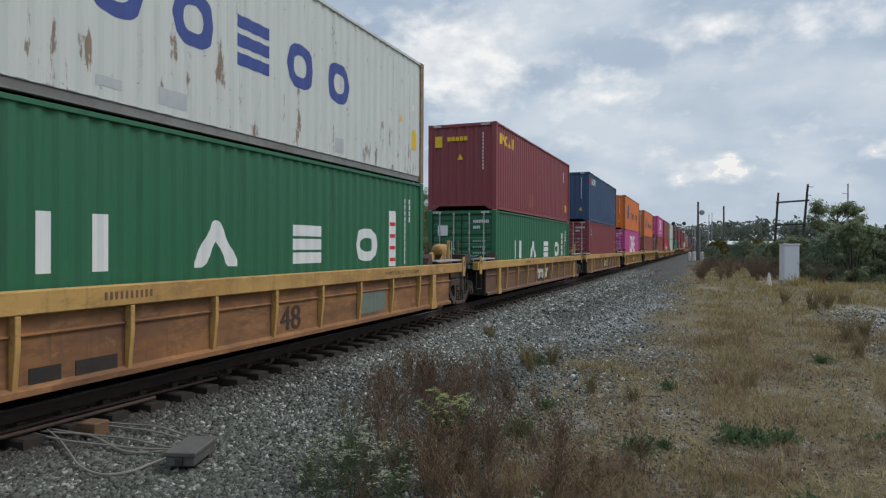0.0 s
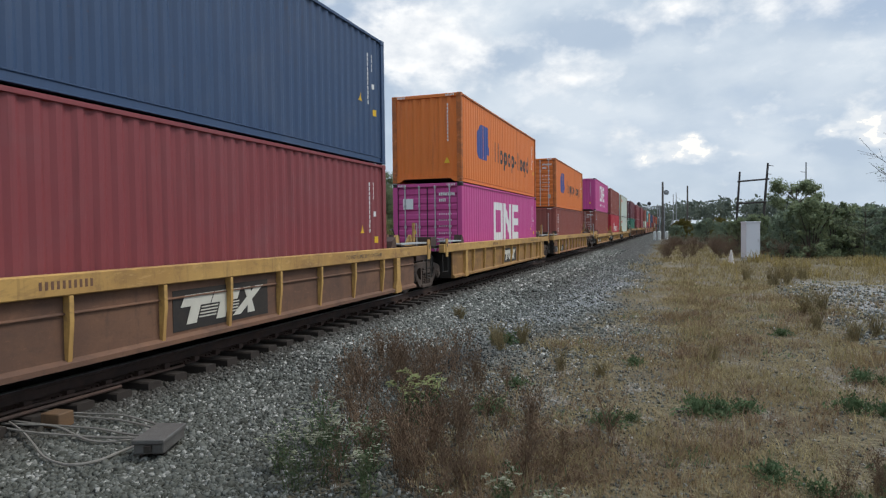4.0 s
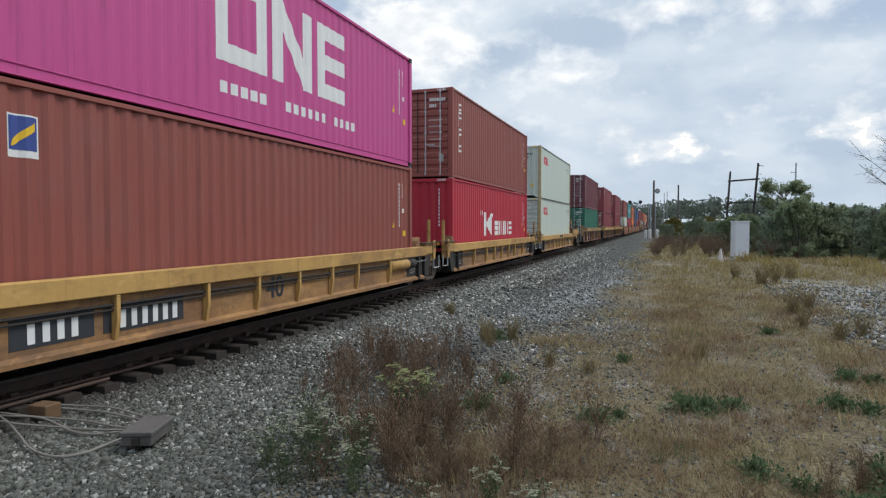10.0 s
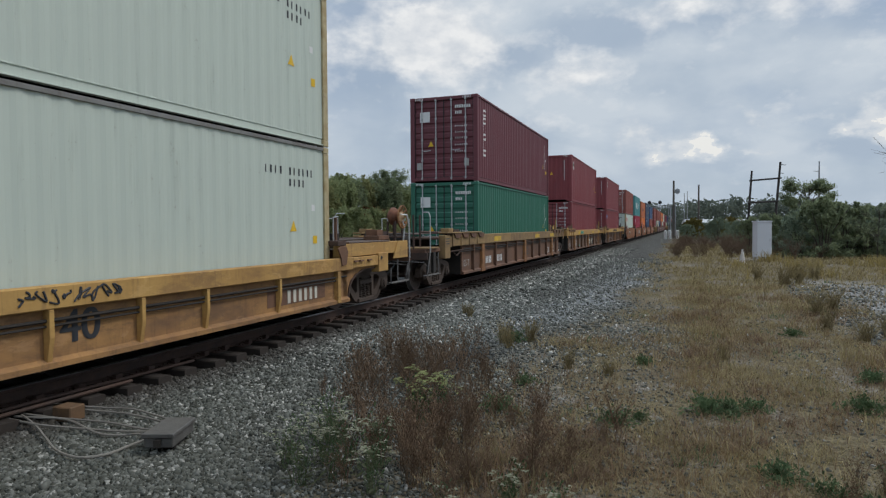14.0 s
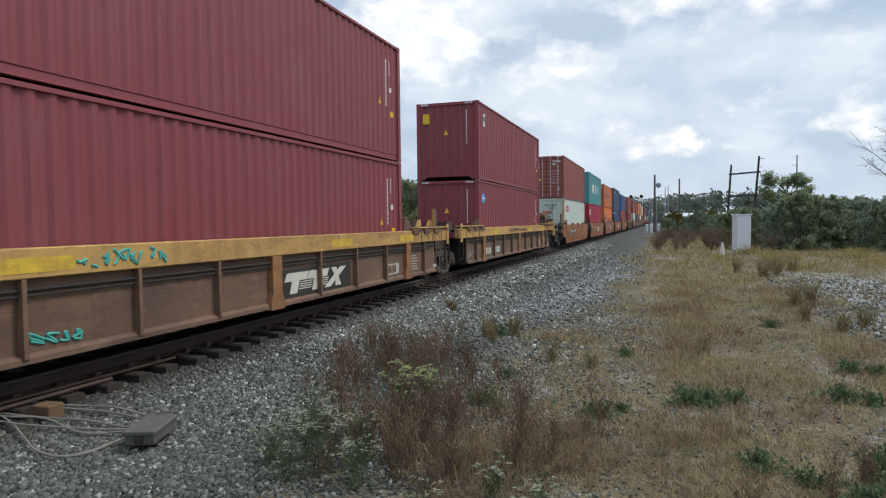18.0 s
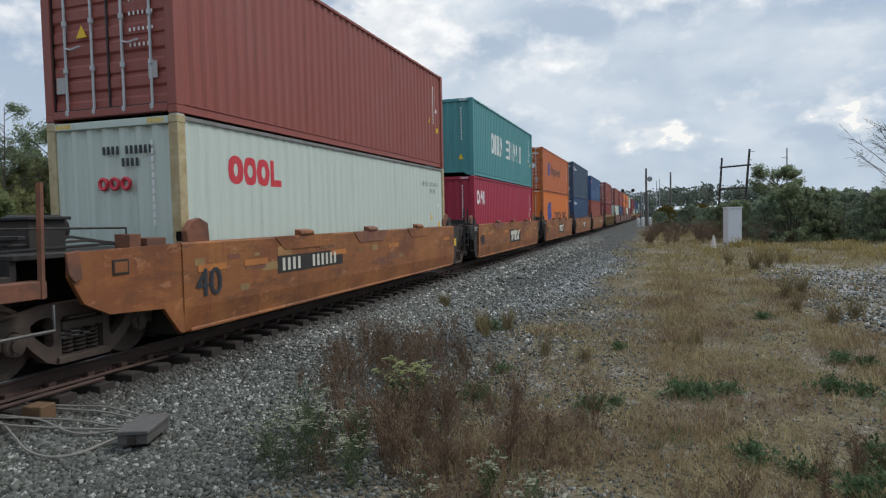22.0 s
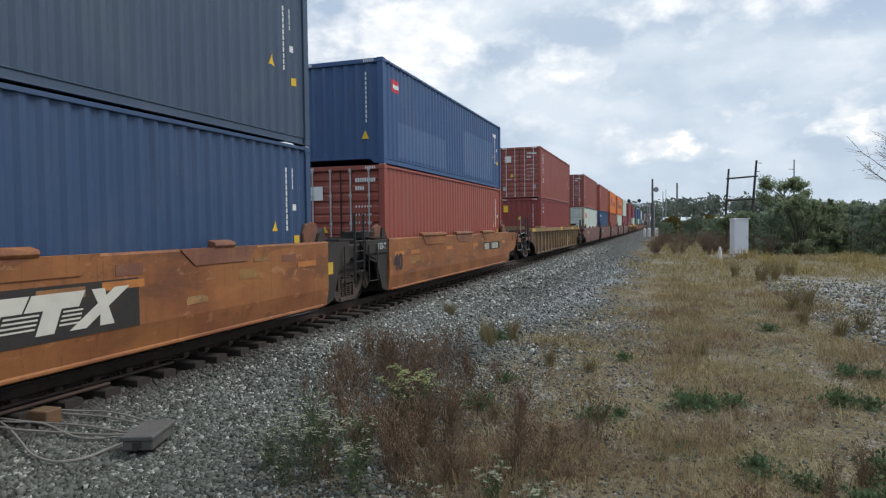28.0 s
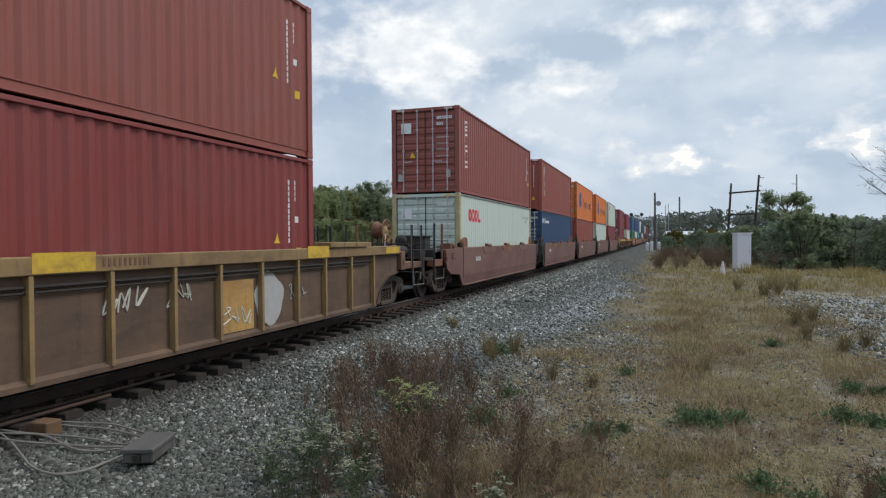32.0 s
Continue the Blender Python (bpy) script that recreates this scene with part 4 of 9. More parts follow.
def row_of(kinds, y0, z0, z1, w, gap, t):
    out, y = [], y0
    for kd in kinds:
        ww = w
        if kd == "o":
            out.append(ring(y, y + ww, z0, z1, t))
        elif kd == "q":
            out.append(frame_mark(y, y + ww, z0, z1, t))
        elif kd == "e":
            out.append(rows3(y, y + ww, z0, z1, t))
        elif kd == "n":
            out.append(posts2(y, y + ww, z0, z1, t))
        elif kd == "a":
            out.append(wedge(y, y + ww, z0, z1, t))
        elif kd == "i":
            ww = t
            out.append(block(y, y + ww, z0, z1))
        elif kd == "-":
            out.append(block(y, y + ww * 0.6, (z0 + z1) / 2 - t / 2, (z0 + z1) / 2 + t / 2))
            ww = ww * 0.6
        elif kd == "b":
            out.append(block(y, y + ww, z0, z1))
        y += ww + gap
    return out


def code_column(y, ztop, n, size):
    """A serial code set downwards: one small bar for each sign."""
    return [block(y, y + size * 0.42, ztop - (i + 1) * size * 1.25, ztop - (i + 1) * size * 1.25 + size) for i in range(n)]


def livery(c, style, h):
    """What is painted on the side that faces the camera."""
    W, R_, Bl, D, Ye = (M[q] for q in ("letter_white", "letter_red", "letter_blue", "letter_dark", "letter_yellow"))
    lo = 0.13 if h == LOW else 0.0

    def script(y0, y1, zb, zt, t):
        """A long line of mixed signs: uprights, rounds with tails, a dash."""
        ms, y = [], y0
        signs = (("n", 0.62), ("o", 0.50), ("p", 0.50), ("o", 0.50), ("p", 0.50), ("-", 0.28), ("L", 0.14), ("L", 0.14), ("o", 0.50), ("y", 0.46), ("d", 0.50))
        f = (y1 - y0) / (sum(w for _, w in signs) + 0.13 * 10)
        xh, tail = zb + (zt - zb) * 0.70, (zt - zb) * 0.28
        for kd, ww in signs:
            ww *= f
            if kd == "n":
                ms.append(posts2(y, y + ww, zb, zt, t))
            elif kd == "-":
                ms.append(block(y, y + ww, zb + (xh - zb) * 0.4, zb + (xh - zb) * 0.4 + t * 0.8))
            elif kd == "L":
                ms.append(block(y, y + ww, zb, zt))
            else:
                ms.append(ring(y, y + ww, zb, xh, t))
                if kd == "p":
                    ms.append(block(y, y + t, zb - tail, zb))
                if kd == "d":
                    ms.append(block(y + ww - t, y + ww, xh, zt))
                if kd == "y":
                    ms.append(block(y + ww - t, y + ww, zb - tail, zb))
            y += ww + 0.13 * f
        return ms

    def emblem(y0, y1, z0, z1):
        w, hh = y1 - y0, z1 - z0
        return [(y0, y0 + w * 0.46, lambda y: [(z0 + max(0, (0.10 - (y - y0) / w) * 3) * hh * 0.6, z1 - max(0, 0.30 - (y - y0) / w) * hh * 0.9)]),
                block(y0 + w * 0.54, y0 + w * 0.80, z0, z1), block(y0 + w * 0.80, y1, z0 + hh * 0.18, z0 + hh * 0.42), block(y0 + w * 0.80, y0 + w * 0.95, z0 + hh * 0.42, z1)]

    if style == "big_blue":
        mark(row_of("ooeoo", 3.0, 1.15, 1.90, 0.75, 0.49, 0.19), h, Bl, c, "large faded blue company lettering as plain shapes")
        mark([block(4.0, 4.5, 0.26, 0.48), block(8.2, 8.5, 0.22, 0.5), block(3.1, 3.45, 0.3, 0.42)], h, M["galv"], c, "grey repair patch")
        mark([block(11.6, 11.85, 0.75, 1.15)], h, Ye, c, "yellow sticker")
    elif style == "wide_white":
        for i, kd in enumerate("naeo"):
            mark(row_of(kd, (2.38, 4.62, 6.9, 9.0)[i], 1.08 - lo, 1.74 - lo, 0.88, 0, 0.19), h, W, c, "large white company lettering as plain shapes")
        mark([block(10.42, 10.80, 0.94 - lo, 2.16 - lo)], h, W, c, "white notice panel")
        mark([block(10.48, 10.74, 1.05 - lo + i * 0.26, 1.13 - lo + i * 0.26) for i in range(4)], h, R_, c, "small red notices", lift=0.006, joined=True)
        mark(code_column(11.2, h - 0.4, 11, 0.11) + code_column(11.45, h - 0.4, 4, 0.11), h, W, c, "serial code as plain bars", joined=True)
    elif style == "touax":
        mark(row_of("baoan", 0.45, h - 0.66, h - 0.30, 0.29, 0.06, 0.09), h, Ye, c, "yellow company lettering as plain shapes")
        mark([block(11.2, 11.55, 0.45, 0.80)], h, Ye, c, "yellow warning panel")
        mark(code_column(10.9, h - 0.5, 3, 0.14) + code_column(11.35, h - 0.5, 3, 0.14), h, W, c, "white code as plain bars", joined=True)
        mark([block(4.4, 5.2, 0.30, 0.80)], h, M["brick"], c, "faded repaint patch")
    elif style == "seaco":
        mark(row_of("eaoao", 1.0, h - 0.66, h - 0.30, 0.26, 0.06, 0.08), h, W, c, "white company lettering as plain shapes")
        mark([disc(0.46, 0.9, h - 0.62, h - 0.32)], h, R_, c, "small red emblem")
    elif style == "flag":
        mark([block(0.78, 1.16, h - 0.82, h - 0.36)], h, W, c, "white company panel")
        mark([block(0.80, 1.14, h - 0.74, h - 0.38)], h, M["letter_blue"], c, "blue field of the panel", lift=0.006)
        mark([slant(0.83, 1.11, h - 0.70, h - 0.43, 0.09)], h, M["letter_yellow"], c, "yellow stripe of the panel", lift=0.009)
    elif style == "hapag":
        mark(emblem(1.95, 3.5, 0.96, 2.20 - lo), h, M["letter_blue"], c, "large blue emblem as plain shapes")
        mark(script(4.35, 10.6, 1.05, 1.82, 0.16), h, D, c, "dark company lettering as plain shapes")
    elif style == "hapag_small":
        mark(emblem(2.15, 3.15, 1.0, 1.85), h, M["letter_blue"], c, "blue emblem as plain shapes")
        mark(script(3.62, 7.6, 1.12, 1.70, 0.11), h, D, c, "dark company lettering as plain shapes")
    elif style in ("one", "one_small"):
        z0, z1 = (0.92, 2.40) if style == "one" else (0.99, 2.45)
        mark([frame_mark(4.15, 5.48, z0, z1, 0.30), block(5.65, 5.98, z0, z1), block(6.68, 7.01, z0, z1),
              (5.98, 6.68, lambda y: [(z1 - 0.55 - (y - 5.98) / 0.7 * (z1 - z0 - 0.6), z1 - max(0, (y - 5.98) / 0.7 * (z1 - z0 - 0.6)))]),
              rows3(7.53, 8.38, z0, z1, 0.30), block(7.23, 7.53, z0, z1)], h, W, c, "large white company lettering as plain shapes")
        if style == "one_small":
            mark([block(4.24 + i * 0.26, 4.24 + i * 0.26 + 0.17, 0.50, 0.68) for i in range(18) if i not in (5, 6, 13)], h, W, c, "small white line of plain bars", joined=True)
    elif style == "tex":
        for i in range(6):
            z = h - 0.62 - i * 0.275
            mark([(ring, frame_mark, posts2, ring, posts2, frame_mark)[i](0.76, 1.14, z, z + 0.235, 0.07)], h, W, c, "white company lettering set downwards as plain shapes")
    elif style == "kline":
        z0 = 0.96
        mark([block(4.02, 4.34, z0, z0 + 0.90), (4.36, 5.20, lambda y: [(z0 + 0.45 - (y - 4.30) * 0.50, z0 + 0.45 + (y - 4.30) * 0.50)]), disc(3.56, 3.68, z0 + 0.78, z0 + 0.96), disc(3.74, 3.86, z0 + 0.78, z0 + 0.96),
              disc(5.30, 5.40, z0 + 0.72, z0 + 0.88), disc(5.46, 5.56, z0 + 0.72, z0 + 0.88)] + row_of("einn", 5.68, z0, z0 + 0.58, 0.60, 0.16, 0.17) + [rows3(8.25, 8.82, z0, z0 + 0.58, 0.14)],
             h, W, c, "white company lettering as plain shapes")
    elif style in ("oocl", "oocl_high"):
        mark(row_of("ooo", 1.18, 1.96, 2.42, 0.38, 0.01, 0.125) + [block(2.36, 2.48, 1.96, 2.42), block(2.48, 2.70, 1.96, 2.08)], h, R_, c, "red company lettering as plain shapes")
        if style == "oocl_high":
            mark([block(0.74, 0.90, 0.34, 0.66)], h, W, c, "white repair patch")
    elif style == "china":
        mark(row_of("onia", 3.0, 1.07, 1.92, 0.50, 0.13, 0.15) + row_of("eniaani", 5.88, 1.07, 1.92, 0.46, 0.13, 0.14), h, W, c, "white company lettering as plain shapes")
    elif style == "cai":
        mark(row_of("oai", 0.52, 1.84, 2.37, 0.44, 0.05, 0.13), h, W, c, "white company lettering as plain shapes")
    elif style == "nyk":
        mark(row_of("eni", 0.35, h - 0.66, h - 0.38, 0.34, 0.07, 0.09) + [block(1.5, 2.6, h - 0.64, h - 0.50)], h, W, c, "small white company lettering as plain shapes")
    elif style == "tal":
        mark([block(0.66, 1.15, h - 0.72, h - 0.40)], h, R_, c, "red company label")
        mark([block(0.70, 1.11, h - 0.63, h - 0.52)], h, W, c, "white band of the label", lift=0.006)
        mark([block(11.0, 11.5, h - 0.55, h - 0.42)], h, W, c, "white bar")
        # two rectangles in a paler blue than the rest of the side
        mark([block(1.0, 4.9, 0.24, 1.15), block(7.0, 10.9, 0.24, 1.75)], h, M["blue_pale"], c, "paler blue patch")
    elif style == "bluesky":
        mark([disc(0.58, 0.98, h - 0.86, h - 0.46)], h, M["letter_cyan"], c, "round sky-blue company sticker")
        mark([block(0.61, 0.95, h - 0.69, h - 0.63)], h, W, c, "white bar on the sticker", lift=0.006)
    elif style == "badge":
        mark([block(0.76, 1.12, h - 0.85, h - 0.38)], h, W, c, "white company panel")
        mark([wedge(0.80, 1.08, h - 0.80, h - 0.44, 0.1)], h, M["green"], c, "green field of the panel", lift=0.006)
    # the serial code at the rear end of the side
    if style not in ("wide_white", "touax"):
        if style.startswith("oocl"):
            mark([block(10.2 + i * 0.14, 10.25 + i * 0.14, h - 0.60, h - 0.47) for i in range(11) if i not in (4,)] + [block(10.9 + i * 0.14, 10.95 + i * 0.14, h - 0.80, h - 0.67) for i in range(4)], h, D, c, "serial code as plain bars", joined=True)
        else:
            mark(code_column(11.62, h - 0.42, 4, 0.08) + code_column(11.40, h - 0.42, 11, 0.085), h, W, c, "serial code as plain bars", joined=True)
        mark([triangle(10.90, 11.12, h * 0.45, h * 0.52), block(11.66, 11.78, h * 0.37, h * 0.42)], h, Ye, c, "small yellow warning sticker", lift=0.006)
        mark([block(11.62, 11.72, h * 0.58, h * 0.62)], h, W, c, "small white notice", lift=0.006)


def container(colour, h, end, style, label):
    """A forty-foot box about the middle of its near end, floor at z = 0. end: 'door' or 'wall' at the end that leads."""
    mat = M[colour]
    c = thing("shipping_container", label, "shipping container", "containers on the train")
    f = frame_meshes(h, mat)
    turn = pose(0, LONG, 0, 0, 0, 180)
    c["waves"] = {"cream": 0.36, "white": 0.5, "green": 0.75, "orange": 0.5, "orange_red": 0.5, "pink": 0.5, "crimson": 0.55, "red": 0.6, "brick": 0.75, "teal": 0.75}.get(colour, 0.9)
    part("side_panel", side_mesh(h, mat, c["waves"]), None, c)
    part("side_panel", side_mesh(h, mat, c["waves"]), None, c, at=turn)
    for nm in ("rail_lo", "rail_hi"):
        part("bottom_rail" if nm == "rail_lo" else "top_rail", f[nm], None, c)
        part("bottom_rail" if nm == "rail_lo" else "top_rail", f[nm], None, c, at=turn)
    part("roof", f["roof"], None, c)
    part("underframe", f["floor"], None, c)
    for k, m in (("sill" if end == "door" else "tunnel", Matrix()), ("tunnel" if end == "door" else "sill", turn), ("header", Matrix()), ("header", turn)):
        part("end_header" if k == "header" else "end_sill", f[k], None, c, at=m)
    quarter = cached(("post_far", h, mat.name), lambda: mirrored(f["post"], "corner_post"))
    cast_far = cached(("cast_far", h, mat.name), lambda: mirrored(f["cast"], "corner_casting"))
    for end_m in (Matrix(), turn):
        part("corner_post", f["post"], None, c, at=end_m @ Matrix.Translation((HALF, 0, 0)))
        part("corner_post", quarter, None, c, at=end_m @ Matrix.Translation((-HALF, 0, 0)))
        for z in (0, h - 0.118):
            part("corner_casting", f["cast"], None, c, at=end_m @ Matrix.Translation((HALF, 0, z)))
            part("corner_casting", cast_far, None, c, at=end_m @ Matrix.Translation((-HALF, 0, z)))
    for where, m in ((end, Matrix()), ("wall" if end == "door" else "door", turn)):
        if where == "wall":
            part("end_wall", end_wave_mesh(h, mat), None, c, at=m)
        else:
            if m == Matrix():
                q = HALF - 0.16
                seal = cached(("seal", h), lambda: Geo().box(-0.016, 0.016, 0.030, 0.046, 0.15, h - 0.11).box(-q, -q + 0.022, 0.030, 0.046, 0.15, h - 0.11).box(q - 0.022, q, 0.030, 0.046, 0.15, h - 0.11)
                              .box(-q + 0.022, -0.016, 0.030, 0.046, 0.15, 0.17).box(0.016, q - 0.022, 0.030, 0.046, 0.15, 0.17).box(-q + 0.022, -0.016, 0.030, 0.046, h - 0.13, h - 0.11).box(0.016, q - 0.022, 0.030, 0.046, h - 0.13, h - 0.11).mesh("door_seal", M["black"]))
                part("door_seal", seal, None, c, "black rubber door seal")
            for side in (-1, 1):
                d = part("door", door_mesh(h, mat), None, c, at=m @ Matrix.Translation((0.005 if side > 0 else -HALF + 0.155, 0.03, 0)))
                for q in (0.26, 0.74) if m == Matrix() else ():
                    part("locking_bar", bars_mesh(h), None, d, "galvanised locking bar", at=Matrix.Translation((q * (HALF - 0.16), 0, 0)))
                if m == Matrix():
                    part("door_handle", handle_mesh(), None, d, at=Matrix.Translation((0.30, 0, 0.1)))
    # signs on the end that leads
    if end == "door":
        rc = []
        for i, (z, n) in enumerate(((h - 0.42, 9), (h - 0.62, 4), (h - 1.05, 6), (h - 1.25, 6), (h - 1.45, 6), (h - 1.68, 6), (h - 1.9, 5))):
            wd = 0.075 if i < 2 else 0.045
            rc += [(0.42 + j * (0.062 if i < 2 else 0.08), 0.42 + j * (0.062 if i < 2 else 0.08) + wd * 0.55, 0.02, 0.028, z, z + (0.10 if i < 2 else 0.05)) for j in range(n)]
        flat_mark(rc, M["letter_white"], c, "white code and weights as plain bars")
        part("warning_sticker", cached(("door_tri", h), lambda: Geo().prism([(-0.56, h * 0.42), (-0.36, h * 0.42), (-0.46, h * 0.42 + 0.18)], 0.012, 0.0225, "y").mesh("warning_sticker", M["letter_yellow"])), None, c, "yellow triangular warning sticker")
        for x0, z_ in ((-0.98, 0.42), (0.74, 0.52)):
            flat_mark([(x0, x0 + 0.16, 0.012, 0.0225, z_, z_ + 0.24)], M["stencil_grey"], c, "pale notice plate", "notice_plate")
        flat_mark([(-0.86, -0.5, 0.02, 0.029, h - 0.85, h - 0.50)], M["letter_white"] if style != "flag" else M["letter_dark"], c, "company panel")
    else:
        flat_mark([(0.735, 0.772, 0.0, 0.012, h - 0.42 - i * 0.115, h - 0.34 - i * 0.115) for i in range(11)], M["letter_white"], c, "serial code as plain bars")
        tx, tz = (-0.05, h * 0.58) if colour in ("maroon", "oxide") else (0.72, 0.62)
        tri = Geo().prism([(tx - 0.10, tz), (tx + 0.10, tz), (tx, tz + 0.20)], 0.0, 0.012, "y")
        if style in ("badge", "flag", "touax"):
            flat_mark([(-0.96, -0.70, 0.0, 0.012, h - 0.78, h - 0.40)], M["letter_yellow"], c, "yellow warning panel")
        part("warning_sticker", tri, M["letter_yellow"], c, "yellow triangular warning sticker")
    if style == "touax":
        for i in range(5):
            flat_mark([(-0.52 + i * 0.15, -0.40 + i * 0.15, 0.0, 0.012, h - 0.58, h - 0.44)], M["letter_yellow"], c, "yellow company lettering as plain shapes")
    if colour == "cream" and end == "wall":
        rc = [(-0.15 + i * 0.085, -0.11 + i * 0.085, 0.0, 0.012, h - 0.52, h - 0.40) for i in range(11) if i != 4] + [(0.2 + i * 0.085, 0.24 + i * 0.085, 0.0, 0.012, h - 0.70, h - 0.58) for i in range(4)]
        flat_mark(rc, M["letter_dark"], c, "serial code as plain bars")
        for i in range(3):
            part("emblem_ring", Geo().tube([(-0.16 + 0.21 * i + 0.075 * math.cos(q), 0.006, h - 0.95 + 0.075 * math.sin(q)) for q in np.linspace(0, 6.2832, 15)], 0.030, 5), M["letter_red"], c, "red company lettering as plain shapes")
    if colour == "orange_red":
        for x in (-0.75, 0.62):
            part("placard", Geo().prism([(x - 0.17, h - 1.1), (x, h - 1.27), (x + 0.17, h - 1.1), (x, h - 0.93)], 0.018, 0.028, "y"), M["letter_white"], c, "white diamond placard")
    # black and yellow hatching on the leading header
    flat_mark([(HALF - 0.52 + i * 0.05, HALF - 0.495 + i * 0.05, -0.006, 0.001, h - 0.10, h - 0.03) for i in range(6)]
              + [(-HALF + 0.2 + i * 0.05, -HALF + 0.225 + i * 0.05, -0.006, 0.001, h - 0.10, h - 0.03) for i in range(6)], M["letter_yellow"] if colour in ("cream", "white") else M["letter_white"], c, "pale hatched height warning")
    livery(c, style, h)
    return c


def mirrored(me, name):
    g = Geo()
    g.v = [(-v.co.x, v.co.y, v.co.z) for v in me.vertices]
    g.f = [tuple(p.vertices) for p in me.polygons]
    return g.mesh(name, me.materials[0])

# ---------------------------------------------------------------- well cars
WHEEL_R, AXLE = 0.42, 0.89
WHEELS = []               # wheelset, the place of its axle along the train


def wheelset_mesh():
    def make():
        g = Geo()
        g.lathe([(-0.95, 0.07), (0.95, 0.07)], "x", 10)
        for s in (-1, 1):
            prof = [(0.64, 0.09), (0.66, 0.30), (0.675, 0.36), (0.685, 0.445), (0.715, 0.445), (0.725, 0.42), (0.82, 0.415), (0.82, 0.37), (0.80, 0.34), (0.775, 0.20), (0.80, 0.11), (0.86, 0.10)]
            g.lathe([(s * a, r) for a, r in prof], "x", 28)
        me = g.mesh("wheelset", M["truck"])
        me.materials.append(M["tread"])
        for p in me.polygons:
            c = p.center
            r = math.hypot(c.y, c.z)
            if r > 0.405 and abs(c.x) > 0.7:
                p.material_index = 1
        return me
    return cached("wheelset", make)


def side_frame_mesh():
    """A cast side frame with two openings and a bay for the springs."""
    def make():
        g = Geo()
        x0, x1 = 0.91, 1.06
        half = [(0.36, 0.10), (0.50, 0.15), (0.66, 0.30), (0.75, 0.40), (0.775, 0.50), (0.83, 0.555), (0.89, 0.57), (0.95, 0.555), (1.005, 0.50), (1.03, 0.38), (1.12, 0.37), (1.15, 0.50), (1.12, 0.62), (1.02, 0.69),
                (0.84, 0.73), (0.62, 0.765), (0.42, 0.80), (0.20, 0.81)]
        outer = half + [(-y, z) for y, z in half[::-1]]
        win = [(0.40, 0.36), (0.40, 0.62), (0.43, 0.655), (0.50, 0.665), (0.60, 0.645), (0.68, 0.60), (0.685, 0.55), (0.64, 0.47), (0.56, 0.39), (0.46, 0.32), (0.42, 0.32)]
        bay = [(-0.30, 0.20), (0.30, 0.20), (0.30, 0.60), (0.26, 0.65), (-0.26, 0.65), (-0.30, 0.60)]
        g.holed(outer, [win, [(-y, z) for y, z in win[::-1]], bay], x0, x1)
        me = g.mesh("side_frame", M["truck"], 0.014)
        return me
    return cached("side_frame", make)


def frame_rib_mesh():
    """Lips of the casting: the spring seat and the rounded journal covers."""
    def make():
        g = Geo()
        g.box(0.88, 1.10, -0.37, 0.37, 0.10, 0.185)
        g.box(0.92, 1.085, -0.29, 0.29, 0.49, 0.585)
        g.box(0.95, 1.075, -0.20, 0.20, 0.60, 0.635)
        return g.mesh("spring_seat", M["truck"], 0.012)
    return cached("frame_rib", make)


def journal_mesh():
    def make():
        g = Geo()
        g.lathe([(0.90, 0.135), (1.08, 0.135), (1.10, 0.115), (1.105, 0.075), (1.135, 0.07), (1.14, 0.03)], "x", 18)
        for i in range(3):
            a = 2.1 * i
            g.lathe([(1.10, 0.018), (1.125, 0.018)], "x", 6, (0, 0.085 * math.cos(a), 0.085 * math.sin(a)))
        return g.mesh("journal_cap", M["truck"])
    return cached("journal", make)


def spring_mesh():
    def make():
        g = Geo()
        for k in (0.0,):
            pts = [(0.99 + 0.065 * math.cos(a), k + 0.065 * math.sin(a), 0.19 + 0.29 * a / (2 * math.pi * 6)) for a in np.linspace(0, 2 * math.pi * 6, 54)]
            g.tube(pts, 0.016, 5)
        return g.mesh("spring", M["truck"])
    return cached("springs", make)


def truck(parent, y, along):
    bol = Geo().box(-0.95, 0.95, -0.2, 0.2, 0.48, 0.72)
    t = part("truck", cached("bolster", lambda: bol.mesh("truck", M["truck"], 0.02)), None, parent, "dusty cast-steel four-wheel truck", at=pose(0, y, 0))
    far = cached("side_frame_far", lambda: mirrored(side_frame_mesh(), "side_frame"))
    part("side_frame", side_frame_mesh(), None, t)
    part("side_frame", far, None, t)
    part("spring_seat", frame_rib_mesh(), None, t)
    for s in (-1, 1):
        part("journal_cap", journal_mesh(), None, t, at=pose(0, s * AXLE, WHEEL_R))
    for q in (-0.18, 0.0, 0.18):
        part("spring", spring_mesh(), None, t, at=pose(0, q, 0))
    for s in (-1, 1):
        w = part("wheelset", wheelset_mesh(), None, t, "steel wheelset with polished treads", at=pose(0, s * AXLE, WHEEL_R))
        WHEELS.append((w, s * AXLE, along + y + s * AXLE))


